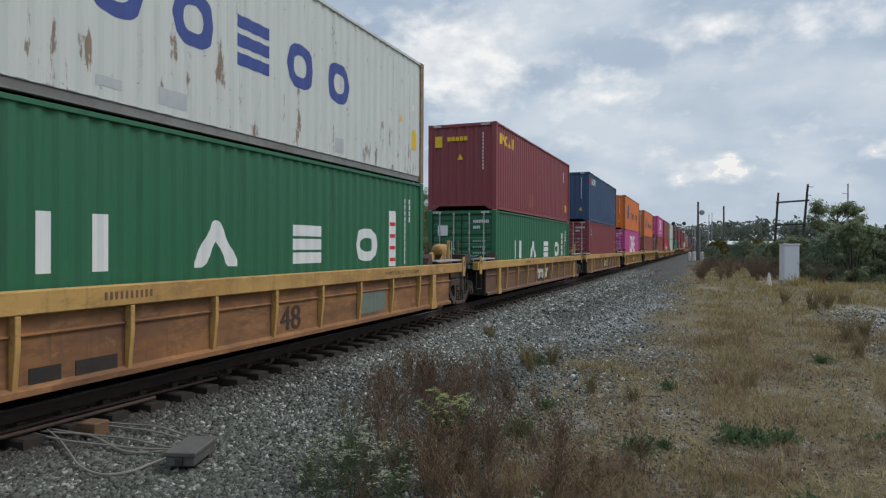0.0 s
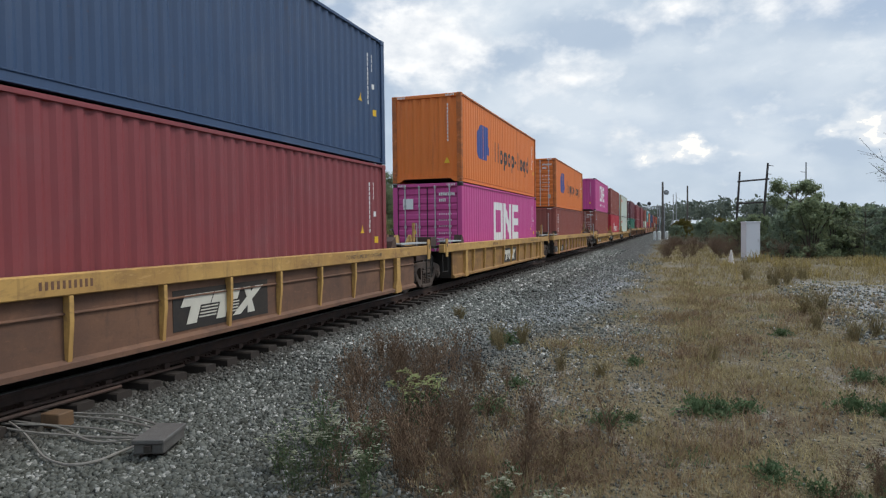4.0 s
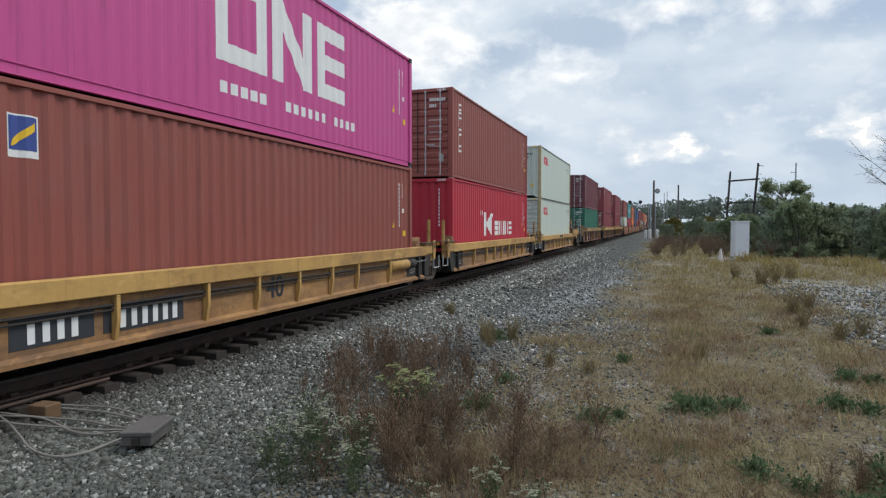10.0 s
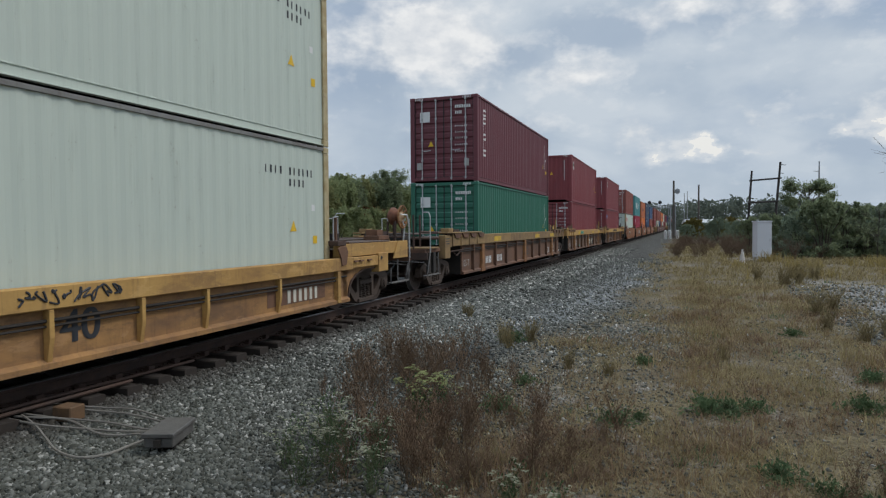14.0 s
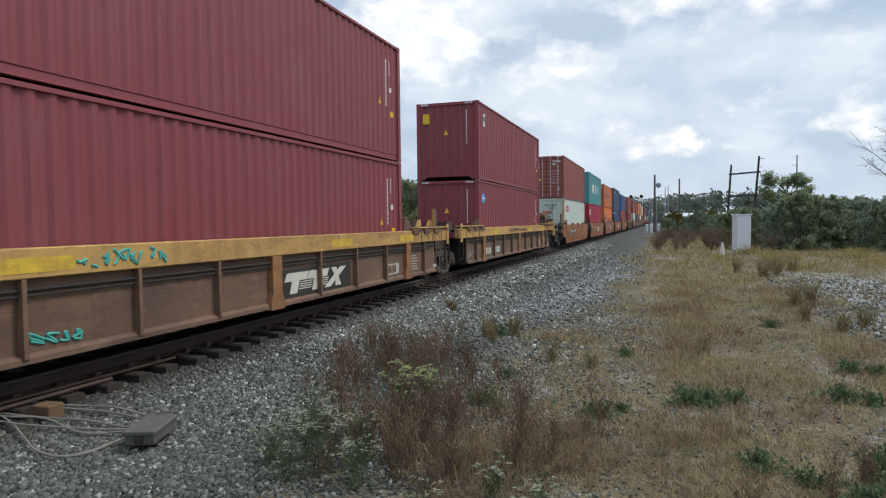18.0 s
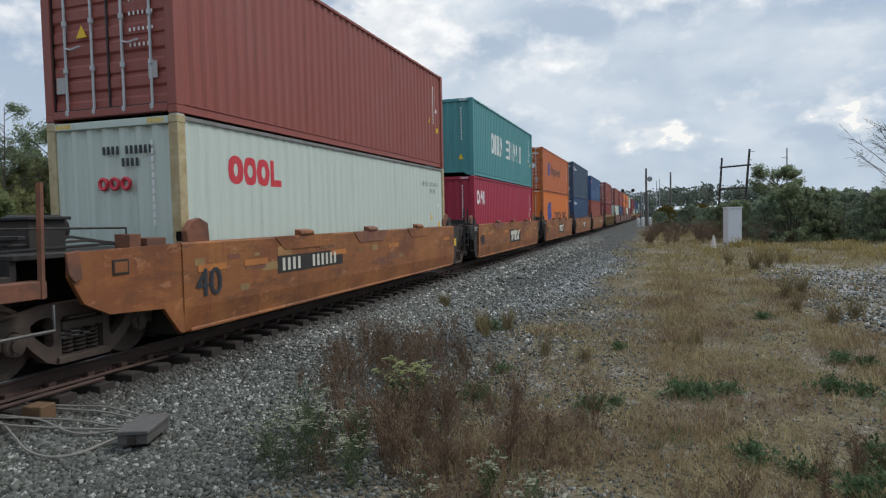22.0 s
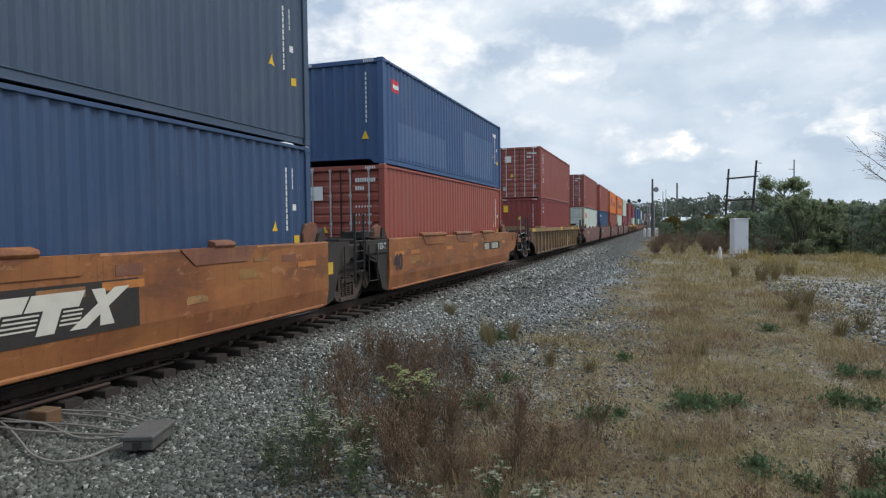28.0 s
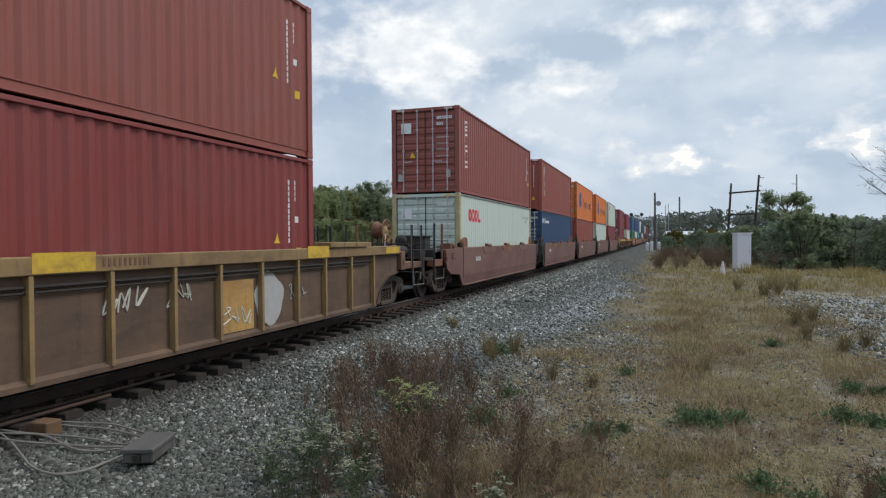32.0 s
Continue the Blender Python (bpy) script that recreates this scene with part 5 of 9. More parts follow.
# shape of each kind of unit, in metres from the near end of its container: z0 bottom, z1 underside and z2 top of the chord,
# ys start of the side sheet, yc start of the chord, joint: centre of the shared truck, posts on a side, colours
KINDS = {
    "long_yellow": dict(z0=0.24, z1=1.05, z2=1.29, ys=-1.40, yc=-2.42, joint=-2.93, endtruck=-3.2, coupler=-5.2, posts=(-0.21, 0.67, 2.03, 3.39, 4.79, 6.13, 7.44, 8.79, 10.17, 11.57, 12.40), wide=(0, 10), sheet="tan_sheet", chord="yellow_car"),
    "short_yellow": dict(z0=0.25, z1=0.88, z2=1.13, ys=-0.45, yc=-0.55, joint=-1.83, endtruck=-1.8, coupler=-3.95, posts=(1.95, 3.60, 4.85, 6.10, 7.34, 8.50, 10.24), wide=(), sheet="yellow_sheet", chord="yellow_car"),
    "long_brown": dict(z0=0.28, z1=1.17, z2=1.49, ys=-2.1, yc=-3.2, joint=-3.73, endtruck=-3.6, coupler=-5.40, posts=(-1.1, -0.08, 1.50, 3.06, 4.6, 6.1, 7.6, 9.15, 10.72, 12.10, 13.30), wide=(1, 5, 9), sheet="brown_sheet", chord="yellow_car"),
    "smooth": dict(z0=0.16, z1=1.36, z2=1.44, ys=-0.25, yc=-0.25, joint=-1.78, endtruck=-1.6, coupler=-4.2, posts=(), sheet="orange_sheet", chord="orange_sheet"),
    "smooth_pale": dict(z0=0.16, z1=1.36, z2=1.44, ys=-0.25, yc=-0.25, joint=-1.65, endtruck=-1.6, coupler=-4.2, posts=(), sheet="pale_sheet", chord="pale_sheet"),
    "single_brown": dict(z0=0.18, z1=1.36, z2=1.56, ys=-2.45, yc=-3.85, joint=-3.5, endtruck=-3.78, coupler=-5.9, posts=(-2.3, -1.2, -0.03, 1.05, 2.12, 3.18, 4.2, 5.04, 6.1, 7.15, 8.2, 9.15, 10.2, 11.3, 12.3, 13.4, 14.5), wide=(), sheet="grime_sheet", chord="dull_chord"),
}
HW = 1.43                 # half the width over the side sills


def grab(parent, pts, r=0.018, mat=None, label="", name="grab_iron"):
    return part(name, Geo().tube(pts, r, 5), mat or M["dark_steel"], parent, label)


def scrawl(parent, x, y0, y1, zc, h, seed, r, mat, label):
    """A hurried sprayed tag: loops and strokes of uneven size along a line."""
    rnd = random.Random(seed)
    n = max(3, int((y1 - y0) / (h * 0.75)))
    for i in range(n):
        c = y0 + (y1 - y0) * (i + 0.5) / n
        w = (y1 - y0) / n * 0.55
        P = [Vector((x, c + rnd.uniform(-w, w), zc + rnd.uniform(-0.5, 0.5) * h)) for _ in range(rnd.choice((4, 5, 6)))]
        pts = []
        for j in range(len(P) - 1):
            a, b, c2, d = P[max(j - 1, 0)], P[j], P[j + 1], P[min(j + 2, len(P) - 1)]
            for t in (0, 0.2, 0.4, 0.6, 0.8):
                pts.append(0.5 * ((2 * b) + (c2 - a) * t + (2 * a - 5 * b + 4 * c2 - d) * t * t + (3 * b - a - 3 * c2 + d) * t ** 3))
        grab(parent, pts + [P[-1]], r, mat, label, "spray_mark")


def well_unit(kind, along, front, rear, seed):
    """One unit of a well car. front, rear: 'joint' (the shared truck lies under the near end), or 'end' of the car with its coupler."""
    k = KINDS[kind]
    rnd = random.Random(seed)
    colour = {"long_yellow": "rust-stained yellow", "short_yellow": "worn yellow ochre", "long_brown": "dirty brown and yellow", "smooth": "rusty orange smooth-sided",
              "smooth_pale": "faded red-brown smooth-sided", "single_brown": "dark brown, graffiti-marked"}[kind]
    u = thing("well_car", colour + " steel well car carrying two stacked containers", "rail car", "well cars of the train")
    sheet_name = {2: "umber_sheet", 3: "umber_sheet", 4: "ochre_sheet", 5: "tan_sheet", 9: "umber_sheet"}.get(seed, k["sheet"])
    sheet, chord = M[sheet_name], M["dull_chord" if seed == 9 else k["chord"]]
    z0, z1, z2 = k["z0"], k["z1"], k["z2"]
    ys, yc = k["ys"], k["yc"]
    ye, yce = LONG - ys, LONG - yc

    def both(name, make, label=""):
        me = cached((kind, name, sheet_name), make)
        far = cached((kind, name, sheet_name, "far"), lambda: mirrored(me, name))
        part(name, me, None, u, label)
        part(name, far, None, u, label)

    if kind.startswith("smooth"):
        # a folded side: upright plate, inward bend at the foot, lip along the top
        def side():
            g = Geo()
            g.prism([(HW - 0.02, z2), (HW, z2 - 0.03), (HW, 0.52), (HW - 0.05, z0 + 0.03), (HW - 0.10, z0), (HW - 0.16, z0), (HW - 0.10, 0.52), (HW - 0.10, z2)], ys, ye, "y")
            return g.mesh("side_sill", sheet)
        both("side_sill", side)
        both("foot_rail", lambda: Geo().prism([(HW - 0.06, z0), (HW - 0.022, z0 + 0.02), (HW - 0.022, z0 + 0.045), (HW - 0.05, z0 + 0.07)], ys + 0.15, ye - 0.15, "y").mesh("foot_rail", sheet))
        for i, (y, half) in enumerate(((3.1, 1.06), (6.05, 0.95), (9.2, 0.90))):
            plate_mat = M["red_plate"] if (i + seed) % 2 else sheet
            tab = cached((kind, "tab", half, plate_mat.name), lambda: Geo().prism([(-half, z2 + 0.002), (half, z2 + 0.002), (half - 0.30, z2 - 0.24), (0.30 - half, z2 - 0.24)], HW + 0.001, HW + 0.014, "x").mesh("guide_plate", plate_mat, 0.003))
            part("guide_plate", tab, None, u, at=pose(0, y, 0))
            w = half - 0.03 if seed == 16 else 0.24
            tip = cached((kind, "tip", w, plate_mat.name), lambda: Geo().prism([(HW - 0.10, z2 - 0.01), (HW + 0.02, z2 - 0.01), (HW + 0.045, z2 + 0.03), (HW + 0.03, z2 + 0.075), (HW - 0.10, z2 + 0.11)], -w, w, "y").mesh("container_guide", plate_mat, 0.006))
            part("container_guide", tip, None, u, at=pose(0, y + rnd.uniform(-0.1, 0.1), 0))
    else:
        both("side_sill", lambda: Geo().prism([(HW - 0.10, z1), (HW - 0.09, z1), (HW - 0.09, z0 + 0.10), (HW - 0.02, z0 + 0.06), (HW - 0.02, z0), (HW - 0.13, z0), (HW - 0.13, z1)], ys, ye, "y").mesh("side_sill", sheet))
        both("top_chord", lambda: Geo().prism([(HW - 0.16, z1), (HW + 0.01, z1), (HW + 0.01, z2), (HW - 0.16, z2)], yc, yce, "y").mesh("top_chord", chord, 0.012))
        if kind == "long_yellow" and sheet_name != "ochre_sheet":
            both("sheet_ridge", lambda: Geo().prism([(HW - 0.095, 0.865), (HW - 0.06, 0.845), (HW - 0.06, 0.835), (HW - 0.095, 0.825)], ys, ye, "y").mesh("sheet_ridge", sheet))
        if kind in ("short_yellow", "long_brown", "single_brown"):
            both("conduit", lambda: Geo().tube([(HW - 0.05, ys + 0.1, z1 - 0.12), (HW - 0.05, ye - 0.1, z1 - 0.12)], 0.02, 6).tube([(HW - 0.05, ys + 0.4, z1 - 0.18), (HW - 0.05, ye - 0.4, z1 - 0.18)], 0.014, 6).mesh("conduit", M["dark_steel"]))
        pm = cached((kind, "post", sheet_name), lambda: Geo().prism([(HW - 0.095, z0 + 0.02), (HW - (0.045 if "yellow" in kind else -0.005), z0 + 0.05), (HW + 0.005, z1 - 0.30), (HW + 0.005, z1 - 0.004), (HW - 0.095, z1 - 0.004)], -0.03, 0.03, "y").mesh("side_post", chord if kind in ("long_yellow", "short_yellow", "single_brown") else sheet, 0.005))
        w = 0.14 if kind == "long_brown" else 0.10
        wide = cached((kind, "wide"), lambda: Geo().prism([(-w, z1 - 0.004), (-w, z0 + 0.26), (-w - 0.07, z0 + 0.10), (-w - 0.07, z0 - 0.03), (w + 0.07, z0 - 0.03), (w + 0.07, z0 + 0.10), (w, z0 + 0.26), (w, z1 - 0.004)], HW - 0.095, HW + 0.008, "x").mesh("bolster_post", chord if kind != "long_brown" else M["tan_sheet"], 0.008))
        for i, y in enumerate(k["posts"]):
            first = i in k["wide"]
            part("bolster_post" if first else "side_post", wide if first else pm, None, u, at=pose(0, y, 0))
    # floor of the well, bulkheads
    part("well_floor", cached((kind, "floor"), lambda: Geo().box(-HW + 0.14, HW - 0.14, ys, ye, z0 + 0.0, z0 + 0.06).mesh("well_floor", M["dark_steel"])), None, u)
    for y, s in ((ys, 1), (ye, -1)):
        part("bulkhead", cached((kind, "bulk"), lambda: Geo().box(-HW + 0.14, HW - 0.14, 0, 0.06, z0 + 0.06, z1).mesh("bulkhead", M["dark_steel"])), None, u, at=pose(0, y if s > 0 else y - 0.06, 0))
    # container seats: the cross members that the lower container rests on
    for y in (0.05, LONG - 0.30):
        part("container_seat", cached((kind, "seat"), lambda: Geo().box(-HW + 0.14, HW - 0.14, 0, 0.25, z0 + 0.06, 0.355).mesh("container_seat", M["dark_steel"])), None, u, at=pose(0, y, 0))

    def platform(tip, sgn, is_end):
        """The deck over the truck. tip: its outer edge; sgn: +1 at the near end."""
        w0 = ys if sgn > 0 else ye
        a, b = min(tip, w0), max(tip, w0)
        steel = M["dark_steel"] if kind.startswith("smooth") else chord
        zt = z2 - 0.02
        part("end_deck", Geo().box(-1.1, 1.1, a, b, zt - 0.10, zt - 0.02), M["dark_steel"], u)
        part("centre_sill", Geo().box(-0.32, 0.32, a, b, 0.74, zt - 0.10), M["dark_steel"], u)
        for s in (-1, 1):
            if kind.startswith("smooth"):
                # dark stepped end of the side, cut away over the wheels
                y_in, y_out = w0, w0 - sgn * (1.05 if not is_end else 1.6)
                poly = [(y_in, z0 + 0.02), (y_in, z2 - 0.02), (y_out, z2 - 0.02), (y_out, z2 - 0.45), (y_out + sgn * 0.45, z2 - 0.55), (y_out + sgn * 0.75, z0 + 0.1)]
                x = s * (HW - 0.06)
                part("end_gusset", Geo().prism(poly, min(x, x - s * 0.08), max(x, x - s * 0.08), "x"), M["dark_steel"] if not is_end else sheet, u)
            else:
                y_in, y_out = w0, tip + sgn * 0.25
                lo, hi = sorted((y_in, y_out))
                x0, x1 = sorted((s * (HW - 0.17), s * (HW + 0.006)))
                if kind == "short_yellow":
                    part("end_beam", Geo().box(x0, x1, lo, hi, z1 + 0.04, z2 + 0.06), chord, u)
                    part("step_beam", Geo().box(x0, x1 - s * 0.03 if s > 0 else x1, lo, hi, z1 - 0.16, z1 + 0.02) if s > 0 else Geo().box(x0 + 0.03, x1, lo, hi, z1 - 0.16, z1 + 0.02), chord, u)
                    part("deck_edge", Geo().box(*sorted((s * (HW - 0.5), s * (HW + 0.05))), lo - 0.05, hi + 0.05, z2 + 0.065, z2 + 0.095), M["rail"], u)
                    poly = [(w0, z0 + 0.02), (w0, z1), (w0 - sgn * 0.55, z1), (w0 - sgn * 0.25, z0 + 0.05)]
                    part("end_gusset", Geo().prism(poly, *sorted((s * (HW - 0.14), s * (HW - 0.02))), "x"), M["dark_steel"], u)
                plate = Geo().prism([(0, z1 - 0.12), (0.16, z1 - 0.12), (0.18, z1), (0.18, z2 + 0.12), (0.14, z2 + 0.17), (0.04, z2 + 0.17), (0, z2 + 0.12)], *sorted((s * (HW + 0.008), s * (HW + 0.035))), "x")
                plate.v = [(x, y_out + (0.02 if sgn > 0 else -0.20) + y, z) for x, y, z in plate.v]
                part("jacking_pad", plate, chord, u)
                # no real opening: a raised black plate paints the dark inside the hole
                hole = Geo().prism([(y_out + (0.11 if sgn > 0 else -0.11) + 0.035 * math.cos(q), z2 - 0.02 + 0.065 * math.sin(q)) for q in np.linspace(0, 2 * math.pi, 12, endpoint=False)], *sorted((s * (HW + 0.030), s * (HW + 0.038))), "x")
                part("jacking_hole", hole, M["black"], u)
            # stirrup step
            xx = s * (HW + 0.0)
            yy = w0 - sgn * 0.7
            grab(u, [(xx, yy, z1 - 0.05), (xx, yy, 0.50), (xx, yy - sgn * 0.45, 0.50), (xx, yy - sgn * 0.45, z1 - 0.05)], 0.018, M["galv"] if kind == "short_yellow" else M["dark_steel"], name="stirrup_step")
        # container guides on the deck
        for s in (-1, 1):
            y_g = (-0.10 if sgn > 0 else LONG + 0.10)
            poly = [(0, z2), (0.32, z2), (0.24, z2 + 0.16), (0.06, z2 + 0.26)]
            poly = [(y_g - sgn * (0.30 - q), z) for q, z in poly]
            part("container_guide", Geo().prism(poly, *sorted((s * 1.05, s * 1.30)), "x"), M["rail"] if kind == "long_yellow" else M["dark_steel"] if kind.startswith("smooth") else sheet, u)
        if kind == "long_brown":
            # raised walkway ledge on stepped brackets
            o = (lambda d: -d) if sgn > 0 else (lambda d: LONG + d)
            for s in (-1, 1):
                part("walkway_ledge", Geo().box(*sorted((s * (HW - 0.22), s * (HW + 0.07))), *sorted((o(0.44), o(3.0))), z2 + 0.055, z2 + 0.09).mesh("walkway_ledge", chord, 0.006), None, u)
                part("ledge_riser", Geo().box(*sorted((s * (HW - 0.2), s * (HW - 0.06))), *sorted((o(0.3), o(2.9))), z2 - 0.02, z2 + 0.055), M["rail"], u)
                for d in (0.12, 0.95, 1.75):
                    poly = [(d, z2 + 0.05), (d + 0.62, z2 + 0.05), (d + 0.55, z2 - 0.03), (d + 0.45, z2 - 0.09), (d + 0.10, z2 - 0.09), (d + 0.04, z2 - 0.03)]
                    part("ledge_bracket", Geo().prism([(o(q), z) for q, z in poly], *sorted((s * (HW + 0.012), s * (HW + 0.05))), "x"), M["umber_sheet"], u)
                    part("rib", Geo().box(*sorted((s * (HW + 0.012), s * (HW + 0.035))), *sorted((o(d + 0.70), o(d + 0.73))), z1, z2 + 0.05), chord, u)
                part("ledge_stop", Geo().prism([(o(0.02), z2), (o(0.10), z2 + 0.34), (o(0.24), z2 + 0.36), (o(0.30), z2)], *sorted((s * (HW - 0.24), s * (HW - 0.16))), "x"), M["umber_sheet"], u)

    def joint_bits(y):
        """Hoses, ladder uprights and handrails round a shared truck."""
        if kind.startswith("smooth"):
            for q in (-0.62, -0.18):
                grab(u, [(HW - 0.05, y + q + 0.4, 0.55), (HW - 0.05, y + q + 0.4, 2.0)], 0.028, M["black"], name="ladder_upright")
            for z in (0.75, 0.97, 1.19, 1.41):
                grab(u, [(HW - 0.05, y - 0.22, z), (HW - 0.05, y + 0.22, z)], 0.014, M["dark_steel"], name="ladder_rung")
            part("hinged_guard", Geo().prism([(y + 1.05, 1.42), (y + 1.55, 1.42), (y + 1.56, 1.62), (y + 1.46, 1.74), (y + 1.28, 1.78), (y + 1.12, 1.70)], HW - 0.28, HW - 0.18, "x").mesh("hinged_guard", M["rust_red"], 0.02), None, u)
            part("joint_casting", Geo().box(-0.8, HW - 0.2, y - 0.5, y + 0.75, 1.02, 1.34).mesh("joint_casting", M["dark_steel"], 0.03), None, u)
            part("joint_arm", Geo().box(HW - 0.16, HW - 0.03, y + 0.30, y + 1.52, 1.10, 1.42).mesh("joint_arm", M["dark_steel"], 0.012), None, u)
            # added dark plate that closes the see-through gap below the deck
            part("joint_plate", Geo().box(HW - 0.42, HW - 0.30, y - 0.95, y + 1.0, 0.80, 1.30), M["dark_steel"], u)
            part("walkway_board", Geo().box(0.3, HW - 0.06, y - 0.9, y - 0.25, 1.44, 1.47), M["dark_steel"], u)
            part("walkway_board", Geo().box(0.3, HW - 0.06, y + 0.55, y + 1.2, 1.46, 1.49), M["dark_steel"], u)
            grab(u, [(HW - 0.1, y - 0.6, 1.62), (HW - 0.1, y + 0.9, 1.60)], 0.016, M["dark_steel"], name="handrail")
            grab(u, [(HW - 0.08, y + 0.1, 1.40), (HW - 0.04, y + 0.3, 1.12), (HW - 0.06, y + 0.9, 0.98)], 0.022, M["black"], name="air_hose")
            flat_mark([(HW - 0.05, HW - 0.046, y - 1.45, y - 1.22, 0.78, 1.02)], M["worn_yellow"], u, "yellow notice plate", "notice_plate")
            part("hinged_guard", Geo().prism([(y - 2.05, 1.40), (y - 1.5, 1.40), (y - 1.48, 1.62), (y - 1.58, 1.80), (y - 1.78, 1.84), (y - 1.98, 1.78), (y - 2.08, 1.60)], HW - 0.28, HW - 0.20, "x").mesh("hinged_guard", M["rust_red"], 0.02), None, u)
            part("valve_box", Geo().box(0.55, 1.15, y + 0.7, y + 1.1, 1.42, 1.62), M["dark_steel"], u)
        elif kind == "short_yellow":
            for q in (-0.75, 0.55):
                grab(u, [(HW - 0.1, y + q, z2), (HW - 0.1, y + q, z2 + 0.75)], 0.05, M["yellow_car"], name="guide_post")
            part("joint_casting", Geo().box(-0.8, HW - 0.35, y - 0.35, y + 0.5, 0.92, 1.16), M["dark_steel"], u)
        else:
            # walkway boards, bracing plates, a grab post and pipes on the decks either side of the joint
            for a, b in ((y - 2.55, y - 0.75), (y + 0.75, y + 2.2)):
                part("walkway_board", Geo().box(HW - 0.30, HW - 0.02, a, b, z2 + 0.06, z2 + 0.10), M["dark_steel"] if kind != "long_yellow" else M["galv"], u)
                for q in (a + 0.15, b - 0.15):
                    part("board_support", Geo().box(HW - 0.25, HW - 0.08, q - 0.03, q + 0.03, z2, z2 + 0.06), M["dark_steel"], u)
            for q in (-2.1, -1.2):
                part("brace_plate", Geo().prism([(y + q, z2), (y + q + 0.42, z2), (y + q + 0.36, z2 + 0.30), (y + q + 0.26, z2 + 0.30)], HW - 0.52, HW - 0.46, "x"), chord, u)
            part("deck_beam", Geo().box(-1.0, -0.6, y - 2.4, y - 0.5, z2, z2 + 0.12), M["dark_steel"], u)
            part("deck_beam", Geo().box(0.2, 0.5, y - 2.3, y - 0.6, z2 + 0.02, z2 + 0.14), M["dark_steel"], u)
            part("valve_body", Geo().lathe([(y - 2.0, 0.06), (y - 1.96, 0.13), (y - 1.7, 0.13), (y - 1.66, 0.06)], "y", 10, (-0.1, 0, z2 + 0.28)), M["dark_steel"], u)
            grab(u, [(HW - 0.35, y - 0.95, z2), (HW - 0.35, y - 0.95, z2 + 0.62)], 0.045, chord, name="grab_post")
            grab(u, [(HW - 0.35, y - 0.95, z2 + 0.58), (HW - 0.35, y - 0.72, z2 + 0.60), (HW - 0.35, y - 0.72, z2)], 0.012, M["galv"], name="grab_iron")
            grab(u, [(HW - 0.5, y - 2.2, z2 + 0.42), (HW - 0.55, y - 1.9, z2 + 0.46), (HW - 0.55, y - 1.6, z2 + 0.1)], 0.014, M["dark_steel"], name="air_pipe")
            if kind == "long_yellow":
                part("deck_rail", Geo().box(0.55, 0.72, y - 2.3, y - 1.25, z2 + 0.10, z2 + 0.20).mesh("deck_rail", chord, 0.008), None, u)
                part("deck_rail", Geo().box(-0.45, -0.30, y - 2.4, y - 0.9, z2 + 0.10, z2 + 0.22).mesh("deck_rail", M["umber_sheet"], 0.008), None, u)
                part("deck_bracket", Geo().prism([(y - 2.45, z2), (y - 2.10, z2), (y - 2.12, z2 + 0.30), (y - 2.20, z2 + 0.34)], 0.80, 0.88, "x"), M["umber_sheet"], u)
                part("deck_bracket", Geo().prism([(y - 1.62, z2), (y - 1.40, z2), (y - 1.44, z2 + 0.26), (y - 1.52, z2 + 0.28)], 0.80, 0.88, "x"), M["umber_sheet"], u)
                grab(u, [(0.35, y - 2.1, z2 + 0.1), (0.35, y - 2.1, z2 + 0.5), (0.35, y - 1.7, z2 + 0.52), (0.35, y - 1.85, z2 + 0.2)], 0.014, M["rail"], name="grab_iron")
            if seed == 2:
                prof = [(y - 0.72, 0.05), (y - 0.70, 0.12), (y - 0.64, 0.17), (y - 0.08, 0.17), (y - 0.02, 0.12), (y, 0.05)]
                part("air_reservoir", Geo().lathe(prof, "y", 24, (0.62, 0, z2 + 0.34)).mesh("air_reservoir", chord, 0, True), None, u, "yellow cylindrical air reservoir")
                for q in (-0.6, -0.15):
                    part("tank_saddle", Geo().box(0.42, 0.82, y + q - 0.04, y + q + 0.04, z2 - 0.02, z2 + 0.24), M["rust_deck"], u)
                for q, x in ((-0.85, 0.5), (0.12, 0.55), (0.12, 0.95)):
                    grab(u, [(x, y + q, z2 - 0.02), (x, y + q, z2 + 0.62)], 0.022, M["umber_sheet"], name="tank_post")
            # ladder hung on the truck
            for q in (-0.95, -0.6):
                grab(u, [(HW + 0.01, y + q, z1), (HW + 0.01, y + q, 0.42)], 0.018, M["dark_steel"], name="ladder_upright")
            for z in (0.42, 0.70, 0.95):
                grab(u, [(HW + 0.01, y - 0.95, z), (HW + 0.01, y - 0.6, z)], 0.013, M["dark_steel"], name="ladder_rung")
            part("joint_casting", Geo().box(-0.8, HW - 0.5, y - 0.4, y + 0.55, 0.85, z2), M["rail"], u)
            part("bearing_block", Geo().box(0.55, 1.2, y + 0.05, y + 0.5, z2 - 0.02, z2 + 0.22), M["rail"], u)

    def car_end(sgn):
        """The end of a car: deck, beams, brake gear, pipes, ladders, steps and coupler. All by the distance out from the container."""
        o = (lambda d: -d) if sgn > 0 else (lambda d: LONG + d)
        steel, rusty_ = M["dark_steel"], M["rail"]
        dirty = M["umber_sheet"]
        tip = -k["coupler"] - 0.35
        smooth = kind.startswith("smooth")

        def bx(name, x0, x1, d0, d1, za, zb, mat, label="", bev=0.008):
            return part(name, Geo().box(x0, x1, *sorted((o(d0), o(d1))), za, zb).mesh(name, mat, bev), None, u, label)

        def sides(name, x0, x1, d0, d1, za, zb, mat, label="", bev=0.008):
            bx(name, x0, x1, d0, d1, za, zb, mat, label, bev)
            bx(name, -x1, -x0, d0, d1, za, zb, mat, label, bev)

